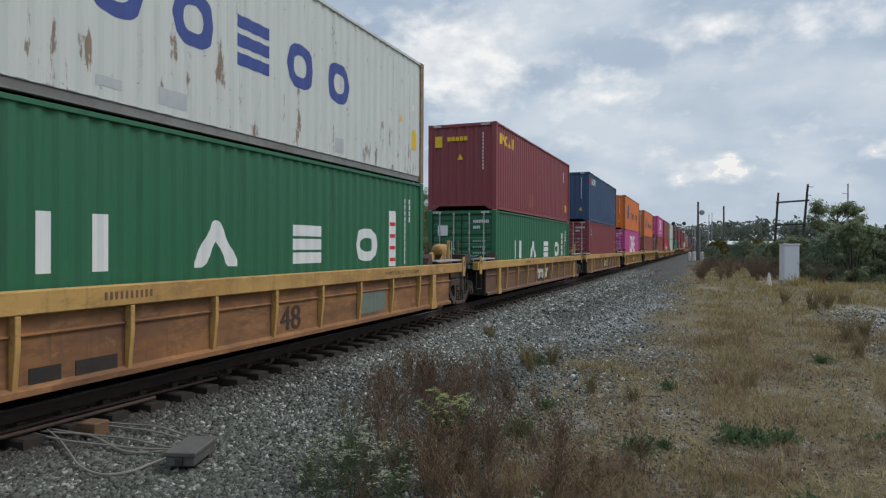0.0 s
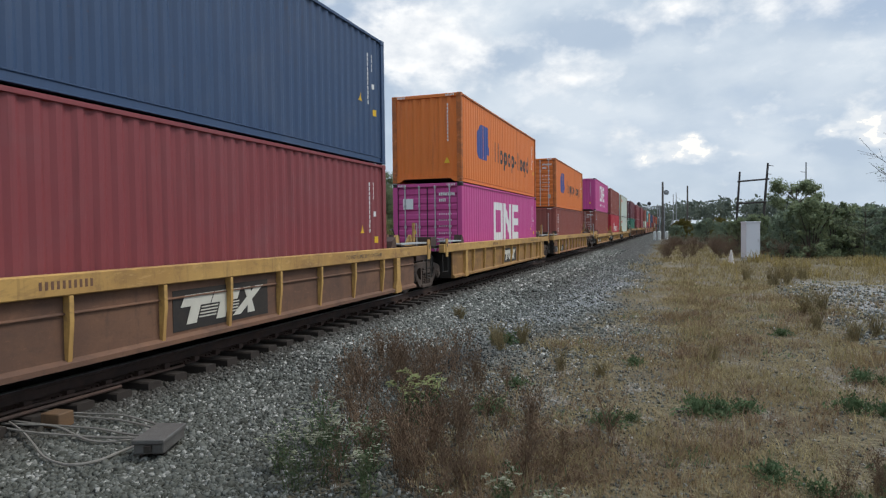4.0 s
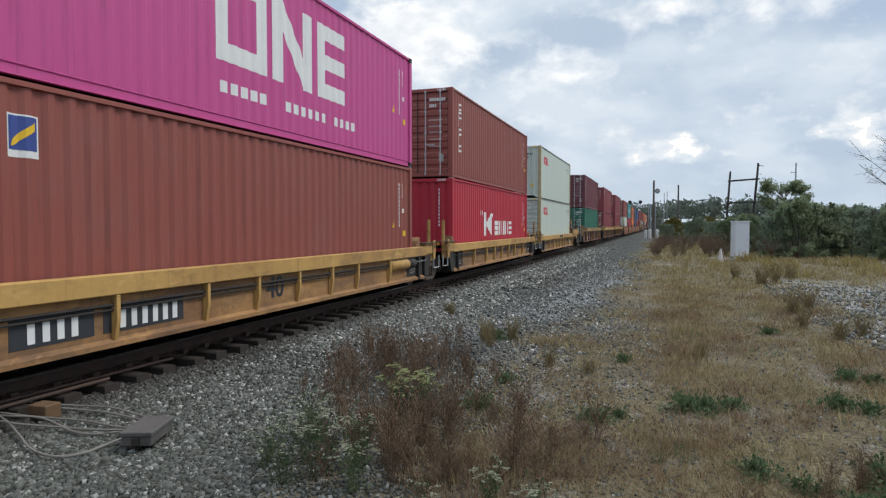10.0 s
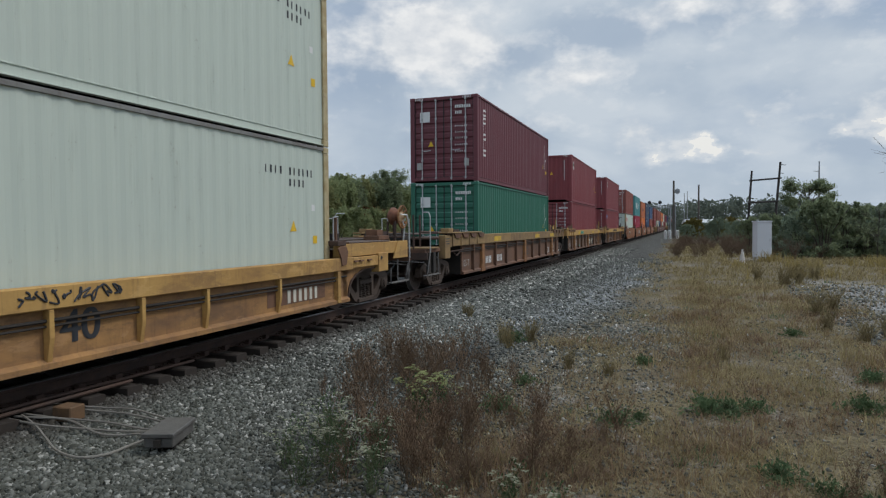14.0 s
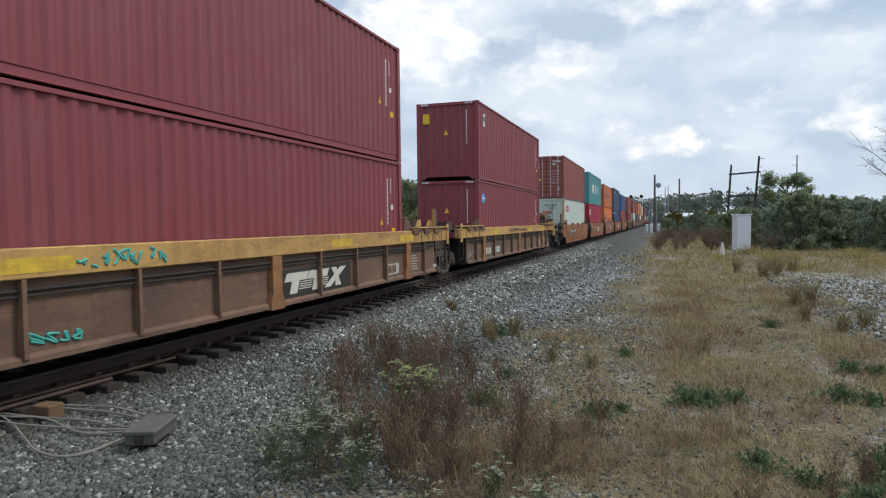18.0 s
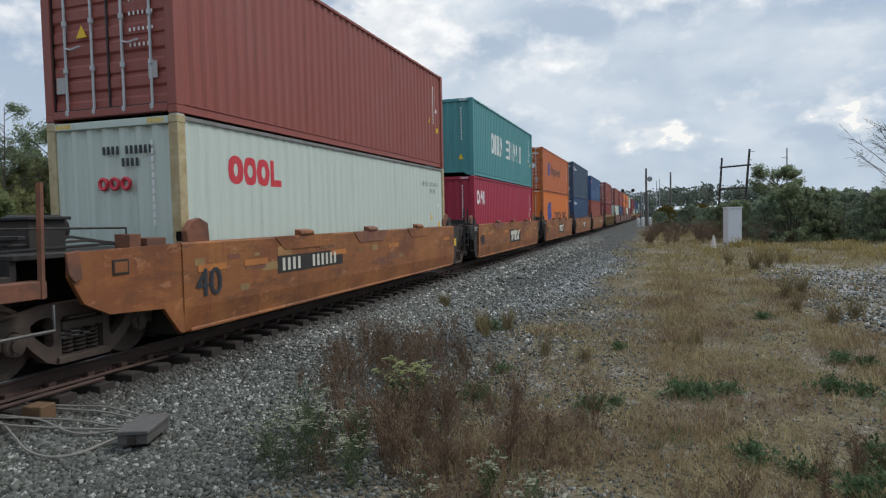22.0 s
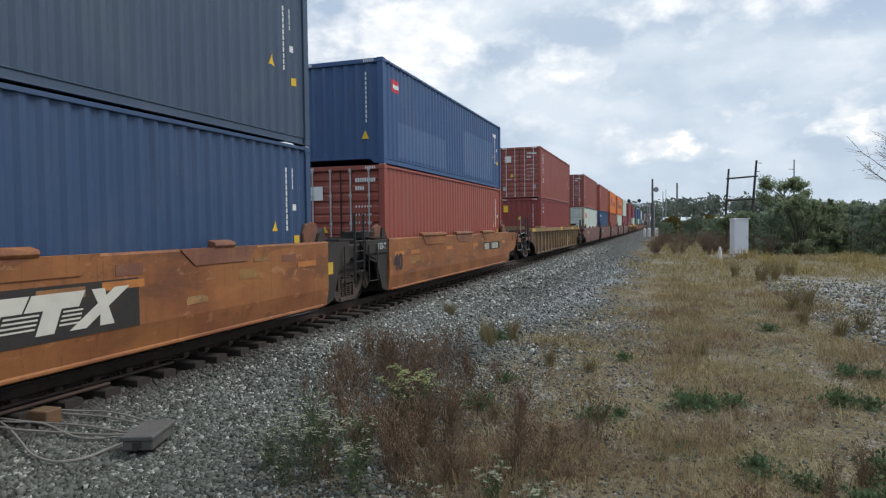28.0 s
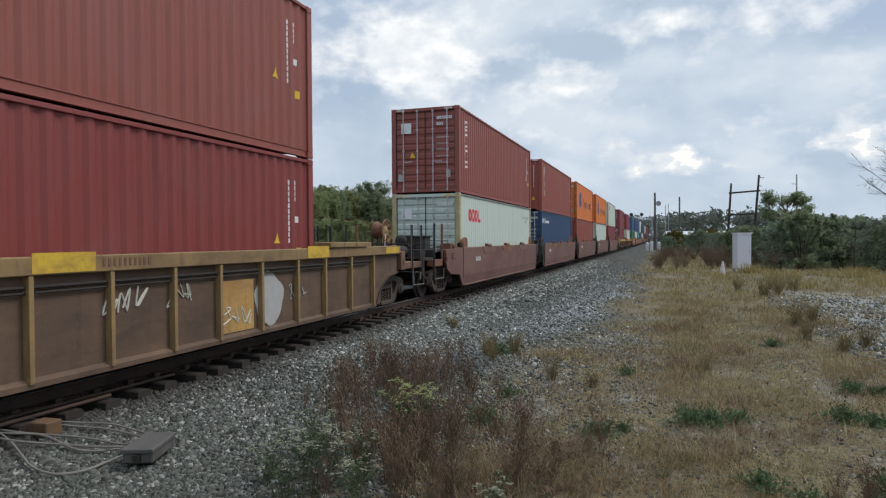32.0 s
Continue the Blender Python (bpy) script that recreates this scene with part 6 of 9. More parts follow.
        def plate(name, poly, x0, x1, mat, label="", mirror=True, bev=0.006):
            for q in ((x0, x1), (-x1, -x0)) if mirror else ((x0, x1),):
                part(name, Geo().prism([(o(d), z) for d, z in poly], q[0], q[1], "x").mesh(name, mat, bev), None, u, label)

        def bar(name, pts, r, mat, label="", mirror=False):
            for f in (1, -1) if mirror else (1,):
                grab(u, [(f * x, o(d), z) for x, d, z in pts], r, mat, label, name)

        def drum(name, d0, d1, x, z, r, mat, label=""):
            y0, y1 = sorted((o(d0), o(d1)))
            e = min(0.10, (y1 - y0) * 0.25)
            prof = [(y0, r * 0.25), (y0 + e * 0.2, r * 0.62), (y0 + e * 0.55, r * 0.88), (y0 + e, r), (y1 - e, r), (y1 - e * 0.55, r * 0.88), (y1 - e * 0.2, r * 0.62), (y1, r * 0.25)]
            part(name, Geo().lathe(prof, "y", 28, (x, 0, z)).mesh(name, mat, 0, True), None, u, label)

        def brake_gear(d, x, z, mat, foot):
            """A hand-brake wheel facing sideways, its dished hub and gear housing, on a braced stand."""
            cy = o(d)
            w = part("brake_wheel", Geo().tube([(x + 0.05, cy + 0.295 * math.cos(q), z + 0.295 * math.sin(q)) for q in np.linspace(0, 2 * math.pi, 30)], 0.021, 6).mesh("brake_wheel", mat, 0, True), None, u, "rusty hand-brake wheel")
            part("brake_hub", Geo().lathe([(x - 0.03, 0.05), (x - 0.01, 0.155), (x + 0.015, 0.165), (x + 0.02, 0.12), (x + 0.055, 0.05), (x + 0.075, 0.03)], "x", 18, (0, cy, z)).mesh("brake_hub", M["hub_tan"], 0, True), None, w, "dished tan wheel centre")
            for i in range(9):
                q = 2 * math.pi * i / 9
                c, s_ = math.cos(q), math.sin(q)
                part("brake_spoke", Geo().tube([(x + 0.01, cy + 0.15 * c, z + 0.15 * s_), (x + 0.05, cy + 0.285 * c, z + 0.285 * s_)], 0.026, 4), mat, w)
            part("brake_gearbox", Geo().lathe([(x - 0.34, 0.10), (x - 0.33, 0.16), (x - 0.27, 0.23), (x - 0.20, 0.24), (x - 0.10, 0.17), (x - 0.03, 0.10)], "x", 22, (0, cy + sgn * 0.03, z + 0.02)).mesh("brake_gearbox", M["rust_red"], 0, True), None, u, "rusty brake gear housing")
            part("brake_lever", Geo().tube([(x + 0.03, cy + sgn * 0.05, z - 0.1), (x + 0.05, cy + sgn * 0.12, z - 0.3), (x + 0.02, cy + sgn * 0.08, foot + 0.1)], 0.022, 6), M["galv"], u)
            for dx, dy in ((-0.30, -0.16), (-0.30, 0.18), (-0.06, -0.2), (-0.06, 0.2)):
                part("stand_leg", Geo().tube([(x + dx, cy + dy * 1.3, foot - 0.02), (x + dx, cy + dy, z - 0.12)], 0.03, 4), rusty_, u)
            bx("stand_plate", x - 0.36, x - 0.02, d - 0.2, d + 0.2, foot + 0.30, foot + 0.345, rusty_)
            bar("brake_rod", [(x - 0.15, d + 0.1, z - 0.15), (x - 0.15, d + 0.12, foot - 0.3)], 0.018, rusty_)

        def chain(pts, label="sagging rusty chain"):
            """Links along a hanging line, each turned a quarter against the last."""
            g, acc = Geo(), []
            P = [Vector((HW + 0.015, o(d), z)) for d, z in pts]
            for i in range(len(P) - 1):
                m = max(2, int((P[i + 1] - P[i]).length / 0.045))
                acc += [P[i].lerp(P[i + 1], j / m) for j in range(m)]
            for i in range(len(acc) - 1):
                d_ = (acc[i + 1] - acc[i]) * 0.35
                off = Vector((0.016, 0, 0)) if i % 2 else Vector((0, 0, 0.016))
                for f in (-1, 1):
                    g.tube([acc[i] - d_ + off * f, acc[i + 1] + d_ + off * f], 0.008, 4)
            part("brake_chain", g, rusty_, u, label)

        def sag(a, b, drop):
            return [(a[0] + (b[0] - a[0]) * q, a[1] + (b[1] - a[1]) * q - drop * 4 * q * (1 - q)) for q in np.linspace(0, 1, 13)]

        # coupler and hoses
        y0 = o(tip)
        part("coupler", Geo().box(-0.13, 0.13, *sorted((y0, o(tip + 0.55))), 0.74, 0.98).box(-0.2, 0.16, *sorted((o(tip + 0.45), o(tip + 0.85))), 0.70, 1.02).mesh("coupler", M["truck"], 0.03), None, u)
        bar("air_hose", [(0.45, tip - 0.1, 0.85), (0.42, tip + 0.1, 0.62), (0.30, tip + 0.35, 0.42), (0.1, tip + 0.5, 0.5)], 0.025, M["black"])
        bar("uncoupling_lever", [(1.38, tip - 0.2, 0.62), (1.3, tip + 0.02, 0.80), (0.3, tip + 0.08, 0.84)], 0.014, M["worn_steel"])
        well = -ys
        zt = z2 - 0.02
        part("centre_sill", Geo().box(-0.32, 0.32, *sorted((o(well), y0)), 0.74, zt - 0.12), steel, u)
        rust_deck = M["rust_deck"]

        if kind == "long_yellow":
            bx("end_deck", -1.30, 1.30, well, 4.75, zt - 0.09, zt - 0.03, rust_deck)
            sides("end_chord", HW - 0.14, HW + 0.008, -yc, 4.81, 1.09, 1.28, chord)
            sides("jacking_pad", HW + 0.009, HW + 0.045, 3.03, 3.28, 1.14, 1.51, chord, "", 0.012)
            # hole as a black disc, the dark of its inside put into colour
            plate("jacking_hole", [(3.155 + 0.04 * math.cos(q), 1.36 + 0.085 * math.sin(q)) for q in np.linspace(0, 6.28, 13)[:-1]], HW + 0.0452, HW + 0.048, M["black"], "", True, 0)
            for d in (2.42, 2.95, 3.6):
                sides("welded_patch", HW + 0.009, HW + 0.016, d, d + 0.3, 1.12, 1.24, (M["tan_sheet"], M["cream"], dirty)[int(d * 10) % 3], "", 0)
            # tank with its stands
            drum("air_reservoir", 1.80, 2.82, 0.62, 1.625, 0.205, M["yellow_car"], "yellow cylindrical air reservoir")
            bx("tank_plate", 0.75, 1.02, 2.70, 2.92, 1.27, 1.63, chord)
            bx("tank_saddle", 0.40, 0.85, 1.95, 2.08, 1.26, 1.47, rust_deck)
            plate("tank_brace", [(1.26, 1.28), (1.58, 1.28), (1.55, 1.57), (1.48, 1.58)], 1.12, 1.2, dirty, "", False)
            bar("tank_post", [(0.72, 1.70, 1.26), (0.72, 1.70, 1.90)], 0.035, dirty)
            bar("tank_post", [(0.50, 1.66, 1.26), (0.50, 1.66, 1.92)], 0.03, dirty)
            bar("air_pipe", [(0.6, 2.8, 1.70), (0.55, 3.1, 1.72), (0.5, 3.2, 1.5), (0.5, 3.3, 1.3)], 0.02, steel)
            # walkway beams and boards
            bx("walkway_beam", 0.42, 0.66, 0.35, 1.62, 1.40, 1.52, steel)
            bx("walkway_beam", -0.9, -0.6, 0.3, 3.9, 1.38, 1.52, steel)
            bx("walkway_board", 0.86, 1.30, 0.38, 2.55, 1.33, 1.38, M["grey_board"])
            bx("walkway_board", -0.3, 0.1, 0.9, 3.0, 1.42, 1.46, M["grey_board"])
            bx("walkway_board", -0.2, 0.4, 3.6, 4.5, 1.44, 1.48, M["grey_board"])
            for d in (0.5, 0.95, 1.4):
                bx("board_bracket", 0.50, 0.60, d, d + 0.08, 1.25, 1.42, rusty_)
            bx("deck_casting", 0.0, 0.5, 3.0, 3.5, 1.26, 1.44, rusty_)
            bx("valve_body", -0.35, 0.05, 3.25, 3.7, 1.46, 1.66, steel)
            drum("brake_cylinder", 3.1, 3.75, -0.75, 1.66, 0.15, steel)
            # second, darker brake wheel behind
            part("spare_wheel", Geo().tube([(-0.25, o(4.75) + 0.25 * math.cos(q), 1.70 + 0.25 * math.sin(q)) for q in np.linspace(0, 2 * math.pi, 26)], 0.02, 5), steel, u, "dark hand wheel")
            bx("gear_case", -0.62, -0.3, 4.58, 4.92, 1.30, 1.80, steel)
            bar("grab_iron", [(-0.5, 4.55, 1.3), (-0.5, 4.55, 1.98), (-0.5, 4.95, 1.98), (-0.5, 4.95, 1.3)], 0.014, M["galv"])
            brake_gear(4.42, 0.72, 1.87, M["tan_sheet"], 1.28)
            bar("end_post", [(-1.0, 4.75, 1.2), (-1.0, 4.75, 1.95)], 0.035, steel)
            bar("end_post", [(1.0, 4.8, 1.2), (1.0, 4.8, 1.85)], 0.022, steel)
            bar("handrail", [(-1.2, 3.6, 1.3), (-1.2, 3.6, 1.72), (-1.2, 4.7, 1.72), (-1.2, 4.7, 1.3)], 0.016, steel)
            # under the chord
            bar("hanger_rod", [(HW, 2.21, 1.09), (HW, 2.08, 0.66)], 0.02, M["worn_steel"])
            bar("hanger_rod", [(HW, 2.86, 1.09), (HW, 2.86, 0.66)], 0.02, M["worn_steel"])
            sides("hanger_box", HW - 0.2, HW - 0.02, 2.43, 2.77, 0.86, 1.085, dirty)
            sides("hanger_box", HW - 0.2, HW - 0.02, 3.52, 3.87, 0.80, 1.085, dirty)
            bx("pipe_bracket", HW - 0.088, HW + 0.02, 0.70, 0.84, 0.78, 1.04, dirty)
            bx("pipe_clamp", HW - 0.07, HW + 0.03, 0.48, 0.66, 0.76, 0.85, dirty)
            bar("brake_rod", [(HW - 0.02, -2.2, 0.80), (HW - 0.02, 0.6, 0.80)], 0.016, rusty_)
            bar("brake_rod", [(HW - 0.04, 0.5, 1.0), (HW - 0.04, 2.1, 0.99)], 0.02, rusty_)
            chain(sag((0.78, 0.88), (2.35, 0.97), 0.24))
            chain(sag((0.72, 0.71), (2.55, 0.97), 0.33))
            chain(sag((2.1, 0.80), (3.1, 0.86), 0.16))
            bar("stirrup_step", [(HW, 4.1, 1.1), (HW, 4.1, 0.46), (HW, 4.84, 0.45), (HW, 4.72, 1.1)], 0.014, M["worn_steel"], "", True)
            sides("step_tread", HW - 0.1, HW + 0.02, 3.88, 4.86, 0.435, 0.455, M["worn_steel"], "", 0)
            bx("end_sill", -1.38, 1.38, 4.70, 4.80, 0.98, 1.09, dirty)
        elif kind == "short_yellow":
            bx("end_deck", -1.26, 1.26, 0.3, 3.3, 1.32, 1.38, rust_deck)
            sides("lower_chord", HW - 0.15, HW + 0.008, -yc, 1.68, 0.91, 1.12, chord)
            sides("pad_box", HW - 0.16, HW + 0.03, 1.68, 2.15, 0.76, 1.17, chord, "", 0.012)
            # black disc painted dark like the inside of an opening
            plate("jacking_hole", [(1.8 + 0.05 * math.cos(q), 1.06 + 0.04 * math.sin(q)) for q in np.linspace(0, 6.28, 11)[:-1]], HW + 0.0302, HW + 0.034, M["black"], "", True, 0)
            plate("upper_beam", [(0.26, 1.13), (0.30, 1.40), (3.34, 1.40), (3.34, 1.14), (2.2, 1.14), (1.2, 1.14)], HW - 0.30, HW - 0.05, chord)
            plate("end_plate", [(2.55, 1.01), (3.34, 1.01), (3.34, 1.41), (2.8, 1.41)], HW - 0.05, HW - 0.012, chord)
            bx("deck_cover", -1.1, HW - 0.05, 0.5, 2.4, 1.402, 1.43, rust_deck)
            plate("wheel_arch", [(0.44, 0.27), (0.30, 0.27), (0.30, 0.90), (1.68, 0.90), (1.68, 0.865), (1.09, 0.85), (0.80, 0.77), (0.60, 0.66), (0.50, 0.52)][::-1], HW - 0.14, HW - 0.09, sheet, "", True, 0)
            plate("arch_lip", [(0.44, 0.27), (0.50, 0.52), (0.60, 0.66), (0.80, 0.77), (1.09, 0.85), (1.68, 0.865), (1.68, 0.84), (1.10, 0.825), (0.82, 0.745), (0.63, 0.64), (0.53, 0.51), (0.47, 0.27)], HW - 0.15, HW - 0.06, rusty_, "", True, 0)
            plate("corner_lug", [(-0.10, 1.32), (0.0, 1.36), (0.22, 1.36), (0.30, 1.25), (0.24, 1.0), (0.06, 0.98), (0.02, 1.14)], HW + 0.009, HW + 0.035, dirty, "rust-brown corner lug")
            bx("lug_casting", HW - 0.28, HW, -0.05, 0.28, 1.37, 1.47, rusty_)
            bar("guide_post", [(0.98, 0.62, 1.38), (0.98, 0.62, 1.95)], 0.05, dirty, "", True)
            bar("grab_iron", [(1.06, 0.42, 1.42), (1.06, 0.42, 1.93), (1.06, 0.62, 1.95)], 0.014, M["galv"], "", True)
            bx("deck_block", 0.6, 1.0, 2.62, 3.2, 1.43, 1.53, dirty)
            bx("deck_block", 0.5, 0.8, 2.95, 3.25, 1.53, 1.67, dirty)
            bx("walkway_board", -0.6, 0.55, 1.5, 3.4, 1.44, 1.47, M["grey_board"])
            bar("deck_pipe", [(0.2, 0.6, 1.46), (0.2, 2.4, 1.47), (0.5, 3.1, 1.47)], 0.03, rusty_)
            for x in (-0.95, -0.35):
                bar("grab_iron", [(x, 2.6, 1.40), (x, 2.6, 1.95), (x, 3.1, 1.95), (x, 3.1, 1.40)], 0.014, M["galv"])
            bar("handrail", [(HW - 0.02, 3.48, 0.97), (HW - 0.02, 3.46, 1.7), (HW - 0.04, 3.40, 2.02), (HW - 0.15, 3.25, 2.04)], 0.02, M["galv"], "pale bent handrail", True)
            bx("end_platform", -1.3, 1.3, 3.0, tip, 1.14, 1.18, rust_deck)
            bx("end_sill", -1.38, 1.38, tip - 0.1, tip, 0.90, 1.14, dirty)
            bar("stirrup_step", [(HW, 2.35, 0.80), (HW, 2.35, 0.47), (HW, 3.34, 0.46), (HW, 3.40, 1.0)], 0.016, M["worn_steel"], "", True)
            bar("stirrup_step", [(HW, 2.72, 0.47), (HW, 2.72, 0.98)], 0.016, M["worn_steel"], "", True)
            sides("step_tread", HW - 0.1, HW + 0.015, 2.35, 3.36, 0.44, 0.46, M["worn_steel"], "", 0)
            for d in (0.55, 0.78, 1.15):
                sides("pad_eye", HW + 0.009, HW + 0.05, d, d + 0.16, 1.03, 1.06, dirty, "", 0)
            bx("pipe_bracket", 0.4, 0.7, 1.0, 1.3, 1.43, 1.60, steel)
            if sgn > 0:
                drum("air_reservoir", 1.5, 2.3, -0.6, 1.62, 0.17, steel)
        elif kind == "single_brown":
            arch = [(2.40, 0.20), (2.40, z1), (3.95, z1), (3.95, 0.92), (3.67, 0.88), (3.30, 0.84), (2.97, 0.69), (2.72, 0.48), (2.55, 0.20)]
            plate("wheel_arch", arch, HW - 0.128, HW - 0.092, sheet, "", True, 0)
            plate("arch_lip", [(2.55, 0.20), (2.72, 0.48), (2.97, 0.69), (3.30, 0.84), (3.67, 0.88), (3.95, 0.92), (3.95, 0.89), (3.68, 0.855), (3.32, 0.81), (3.0, 0.665), (2.76, 0.46), (2.59, 0.20)], HW - 0.14, HW - 0.07, rusty_, "", True, 0)
            sides("end_block", HW - 0.16, HW + 0.02, 3.86, 4.12, 0.95, 1.42, dirty, "", 0.012)
            # the hole's dark inside is a flat black disc on the block
            plate("jacking_hole", [(3.98 + 0.045 * math.cos(q), 1.14 + 0.075 * math.sin(q)) for q in np.linspace(0, 6.28, 11)[:-1]], HW + 0.0202, HW + 0.023, M["black"], "", True, 0)
            bx("end_deck", -1.28, 1.28, well, 4.2, zt - 0.09, zt - 0.03, rust_deck)
            sides("end_ledge", HW - 0.25, HW + 0.05, 0.2, 1.9, z2 + 0.004, z2 + 0.10, chord)
            for d in (0.75, 1.3):
                sides("ledge_joint", HW + 0.051, HW + 0.056, d, d + 0.02, z2 + 0.01, z2 + 0.095, rusty_, "", 0)
            sides("reflector", HW + 0.011, HW + 0.016, 2.95, 3.75, z1 + 0.03, z2 - 0.03, M["worn_yellow"], "yellow reflective strip", 0)
            bx("low_deck", -1.30, 1.38, 4.12, tip, 0.96, 1.12, dirty)
            bx("end_sill", -1.38, 1.38, tip - 0.08, tip, 0.84, 1.12, steel)
            bx("deck_beam", -1.1, 0.7, 4.5, 4.75, 1.12, 1.45, steel)
            bx("deck_beam", -1.2, 0.9, 2.9, 3.3, 1.52, 1.66, chord)
            bx("valve_body", 0.0, 0.5, 5.0, 5.4, 1.12, 1.5, steel)
            drum("air_reservoir", 4.3, 5.2, -0.7, 1.36, 0.2, steel, "dark air reservoir")
            bar("air_pipe", [(1.25, 4.2, 1.3), (1.1, 4.5, 1.34), (0.9, 4.9, 1.2)], 0.03, M["worn_steel"])
            for d in (4.75, 5.45):
                bar("end_post", [(HW - 0.04, d, 0.98), (HW - 0.04, d - 0.03, 2.1)], 0.035, steel, "", True)
                bar("grab_iron", [(HW - 0.02, d - 0.1, 1.0), (HW - 0.02, d - 0.12, 2.1)], 0.011, M["worn_steel"], "", True)
            bar("stirrup_step", [(HW, 5.48, 0.96), (HW, 5.50, 0.50), (HW, 4.70, 0.52), (HW, 4.68, 0.96)], 0.018, M["worn_steel"], "", True)
            if sgn < 0:
                brake_gear(5.0, 0.5, 1.95, M["tan_sheet"], 1.12)
        elif not smooth:
            bx("end_deck", -1.28, 1.28, well, 3.95, zt - 0.09, zt - 0.03, rust_deck)
            sides("end_chord", HW - 0.16, HW + 0.004, -yc, 3.44, z1 - 0.02, z2 - 0.03, chord)
            sides("end_ledge", HW - 0.22, HW + 0.07, 0.44, 3.77, z2 + 0.055, z2 + 0.09, chord)
            sides("ledge_riser", HW - 0.2, HW - 0.06, 0.30, 3.5, z2 - 0.02, z2 + 0.055, rusty_)
            for d in (0.12, 0.95, 1.75, 2.5):
                plate("ledge_bracket", [(d, z2 + 0.05), (d + 0.62, z2 + 0.05), (d + 0.55, z2 - 0.03), (d + 0.45, z2 - 0.09), (d + 0.10, z2 - 0.09), (d + 0.04, z2 - 0.03)], HW + 0.012, HW + 0.05, dirty)
                sides("rib", HW + 0.012, HW + 0.035, d + 0.70, d + 0.73, z1, z2 + 0.05, chord, "", 0)
            sides("end_block", HW - 0.18, HW + 0.02, 3.41, 3.84, 0.84, 1.50, chord, "", 0.012)
            sides("end_step", HW - 0.25, HW, 3.10, 3.49, z2 + 0.091, 1.69, chord, "", 0.012)
            for i in range(3):
                flat_mark([(HW + 0.021, HW + 0.024, *sorted((o(3.48), o(3.78))), 1.24 + 0.07 * i, 1.27 + 0.07 * i)], M["letter_dark"], u, "small stencil as plain bars", "data_line")
            bx("low_deck", -1.32, 1.34, 3.95, tip, 1.05, 1.15, dirty)
            bx("low_deck_cap", 0.7, 1.4, 4.2, 5.0, 1.15, 1.19, chord)
            bx("end_sill", -1.38, 1.38, tip - 0.08, tip, 0.86, 1.05, rusty_)
            brake_gear(tip + 0.05 if tip < 5.1 else 5.0, 0.66, 2.0, M["tan_sheet"], 1.15)
            for d in (4.55, 5.0):
                bar("end_post", [(0.98, d, 1.15), (0.98, d, 2.05)], 0.028, rusty_)
            bar("grab_iron", [(HW, 4.93, 1.05), (HW, 4.93, 2.0), (HW - 0.05, 4.9, 2.12), (HW - 0.25, 4.8, 2.12)], 0.016, M["galv"], "", True)
            bx("valve_body", 0.1, 0.5, 4.2, 4.6, 1.15, 1.5, steel)
            bx("valve_body", -0.6, -0.2, 4.1, 4.7, 1.15, 1.62, rusty_)
            bx("walkway_board", -0.5, 0.4, 1.0, 3.7, z2 + 0.02, z2 + 0.06, M["grey_board"])
            bar("deck_pipe", [(0.75, 0.5, z2 + 0.06), (0.75, 2.6, z2 + 0.07), (0.6, 3.6, z2 + 0.1)], 0.035, rusty_)
            bx("deck_casting", 0.5, 1.0, 1.3, 1.8, z2, z2 + 0.16, rusty_)
            for d in (0.9, 2.6):
                bar("grab_iron", [(-0.9, d, 1.45), (-0.9, d, 2.0), (-0.9, d + 0.4, 2.0), (-0.9, d + 0.4, 1.45)], 0.014, M["galv"])
            bar("brake_rod", [(HW - 0.05, 1.6, 1.04), (HW - 0.05, 3.3, 1.02)], 0.022, rusty_)
            bar("brake_rod", [(HW - 0.02, 0.3, 1.00), (HW - 0.02, 2.6, 0.98)], 0.016, steel)
            chain(sag((2.55, 1.03), (3.15, 1.03), 0.13))
            bar("stirrup_step", [(HW, 4.35, 1.05), (HW, 4.35, 0.48), (HW, 5.15, 0.46), (HW, 4.95, 1.05)], 0.016, M["worn_steel"], "", True)
            sides("step_tread", HW - 0.1, HW + 0.015, 4.2, 5.2, 0.45, 0.47, M["worn_steel"], "", 0)
            sides("ladder_plate", HW - 0.12, HW - 0.04, 4.4, 4.6, 0.5, 1.05, steel)
            sides("ladder_plate", HW - 0.12, HW - 0.04, 4.8, 4.95, 0.5, 1.05, steel)
        else:
            wall = -ys
            for s in (-1, 1):
                x = s * (HW - 0.02)
                poly = [(wall, z0 + 0.02), (wall, z2 - 0.01), (2.04, z2 - 0.04), (2.06, 1.12), (1.88, 0.80), (1.52, 0.63), (0.62, 0.57), (0.34, z0 + 0.06)]
                part("end_gusset", Geo().prism([(o(d), z) for d, z in poly], min(x, x - s * 0.06), max(x, x - s * 0.06), "x"), sheet, u)
            plate("corner_lug", [(1.94, 1.42), (2.12, 1.40), (2.10, 1.16), (2.02, 1.06), (1.92, 1.10)], HW - 0.015, HW + 0.02, M["rust_red"])
            plate("placard_frame", [(1.20, 1.09), (1.46, 1.09), (1.46, 1.28), (1.20, 1.28)], HW - 0.019, HW - 0.008, steel)
            plate("placard", [(1.23, 1.12), (1.43, 1.12), (1.43, 1.25), (1.23, 1.25)], HW - 0.007, HW - 0.004, sheet)
            plate("hinged_guard", [(-0.42, 1.43), (0.06, 1.43), (0.08, 1.60), (-0.04, 1.74), (-0.22, 1.78), (-0.40, 1.70)], HW - 0.16, HW - 0.06, M["rust_red"], "rusty hinged guard", True, 0.015)
            bx("guard_bracket", HW - 0.32, HW - 0.16, -0.30, 0.0, 1.44, 1.60, steel)
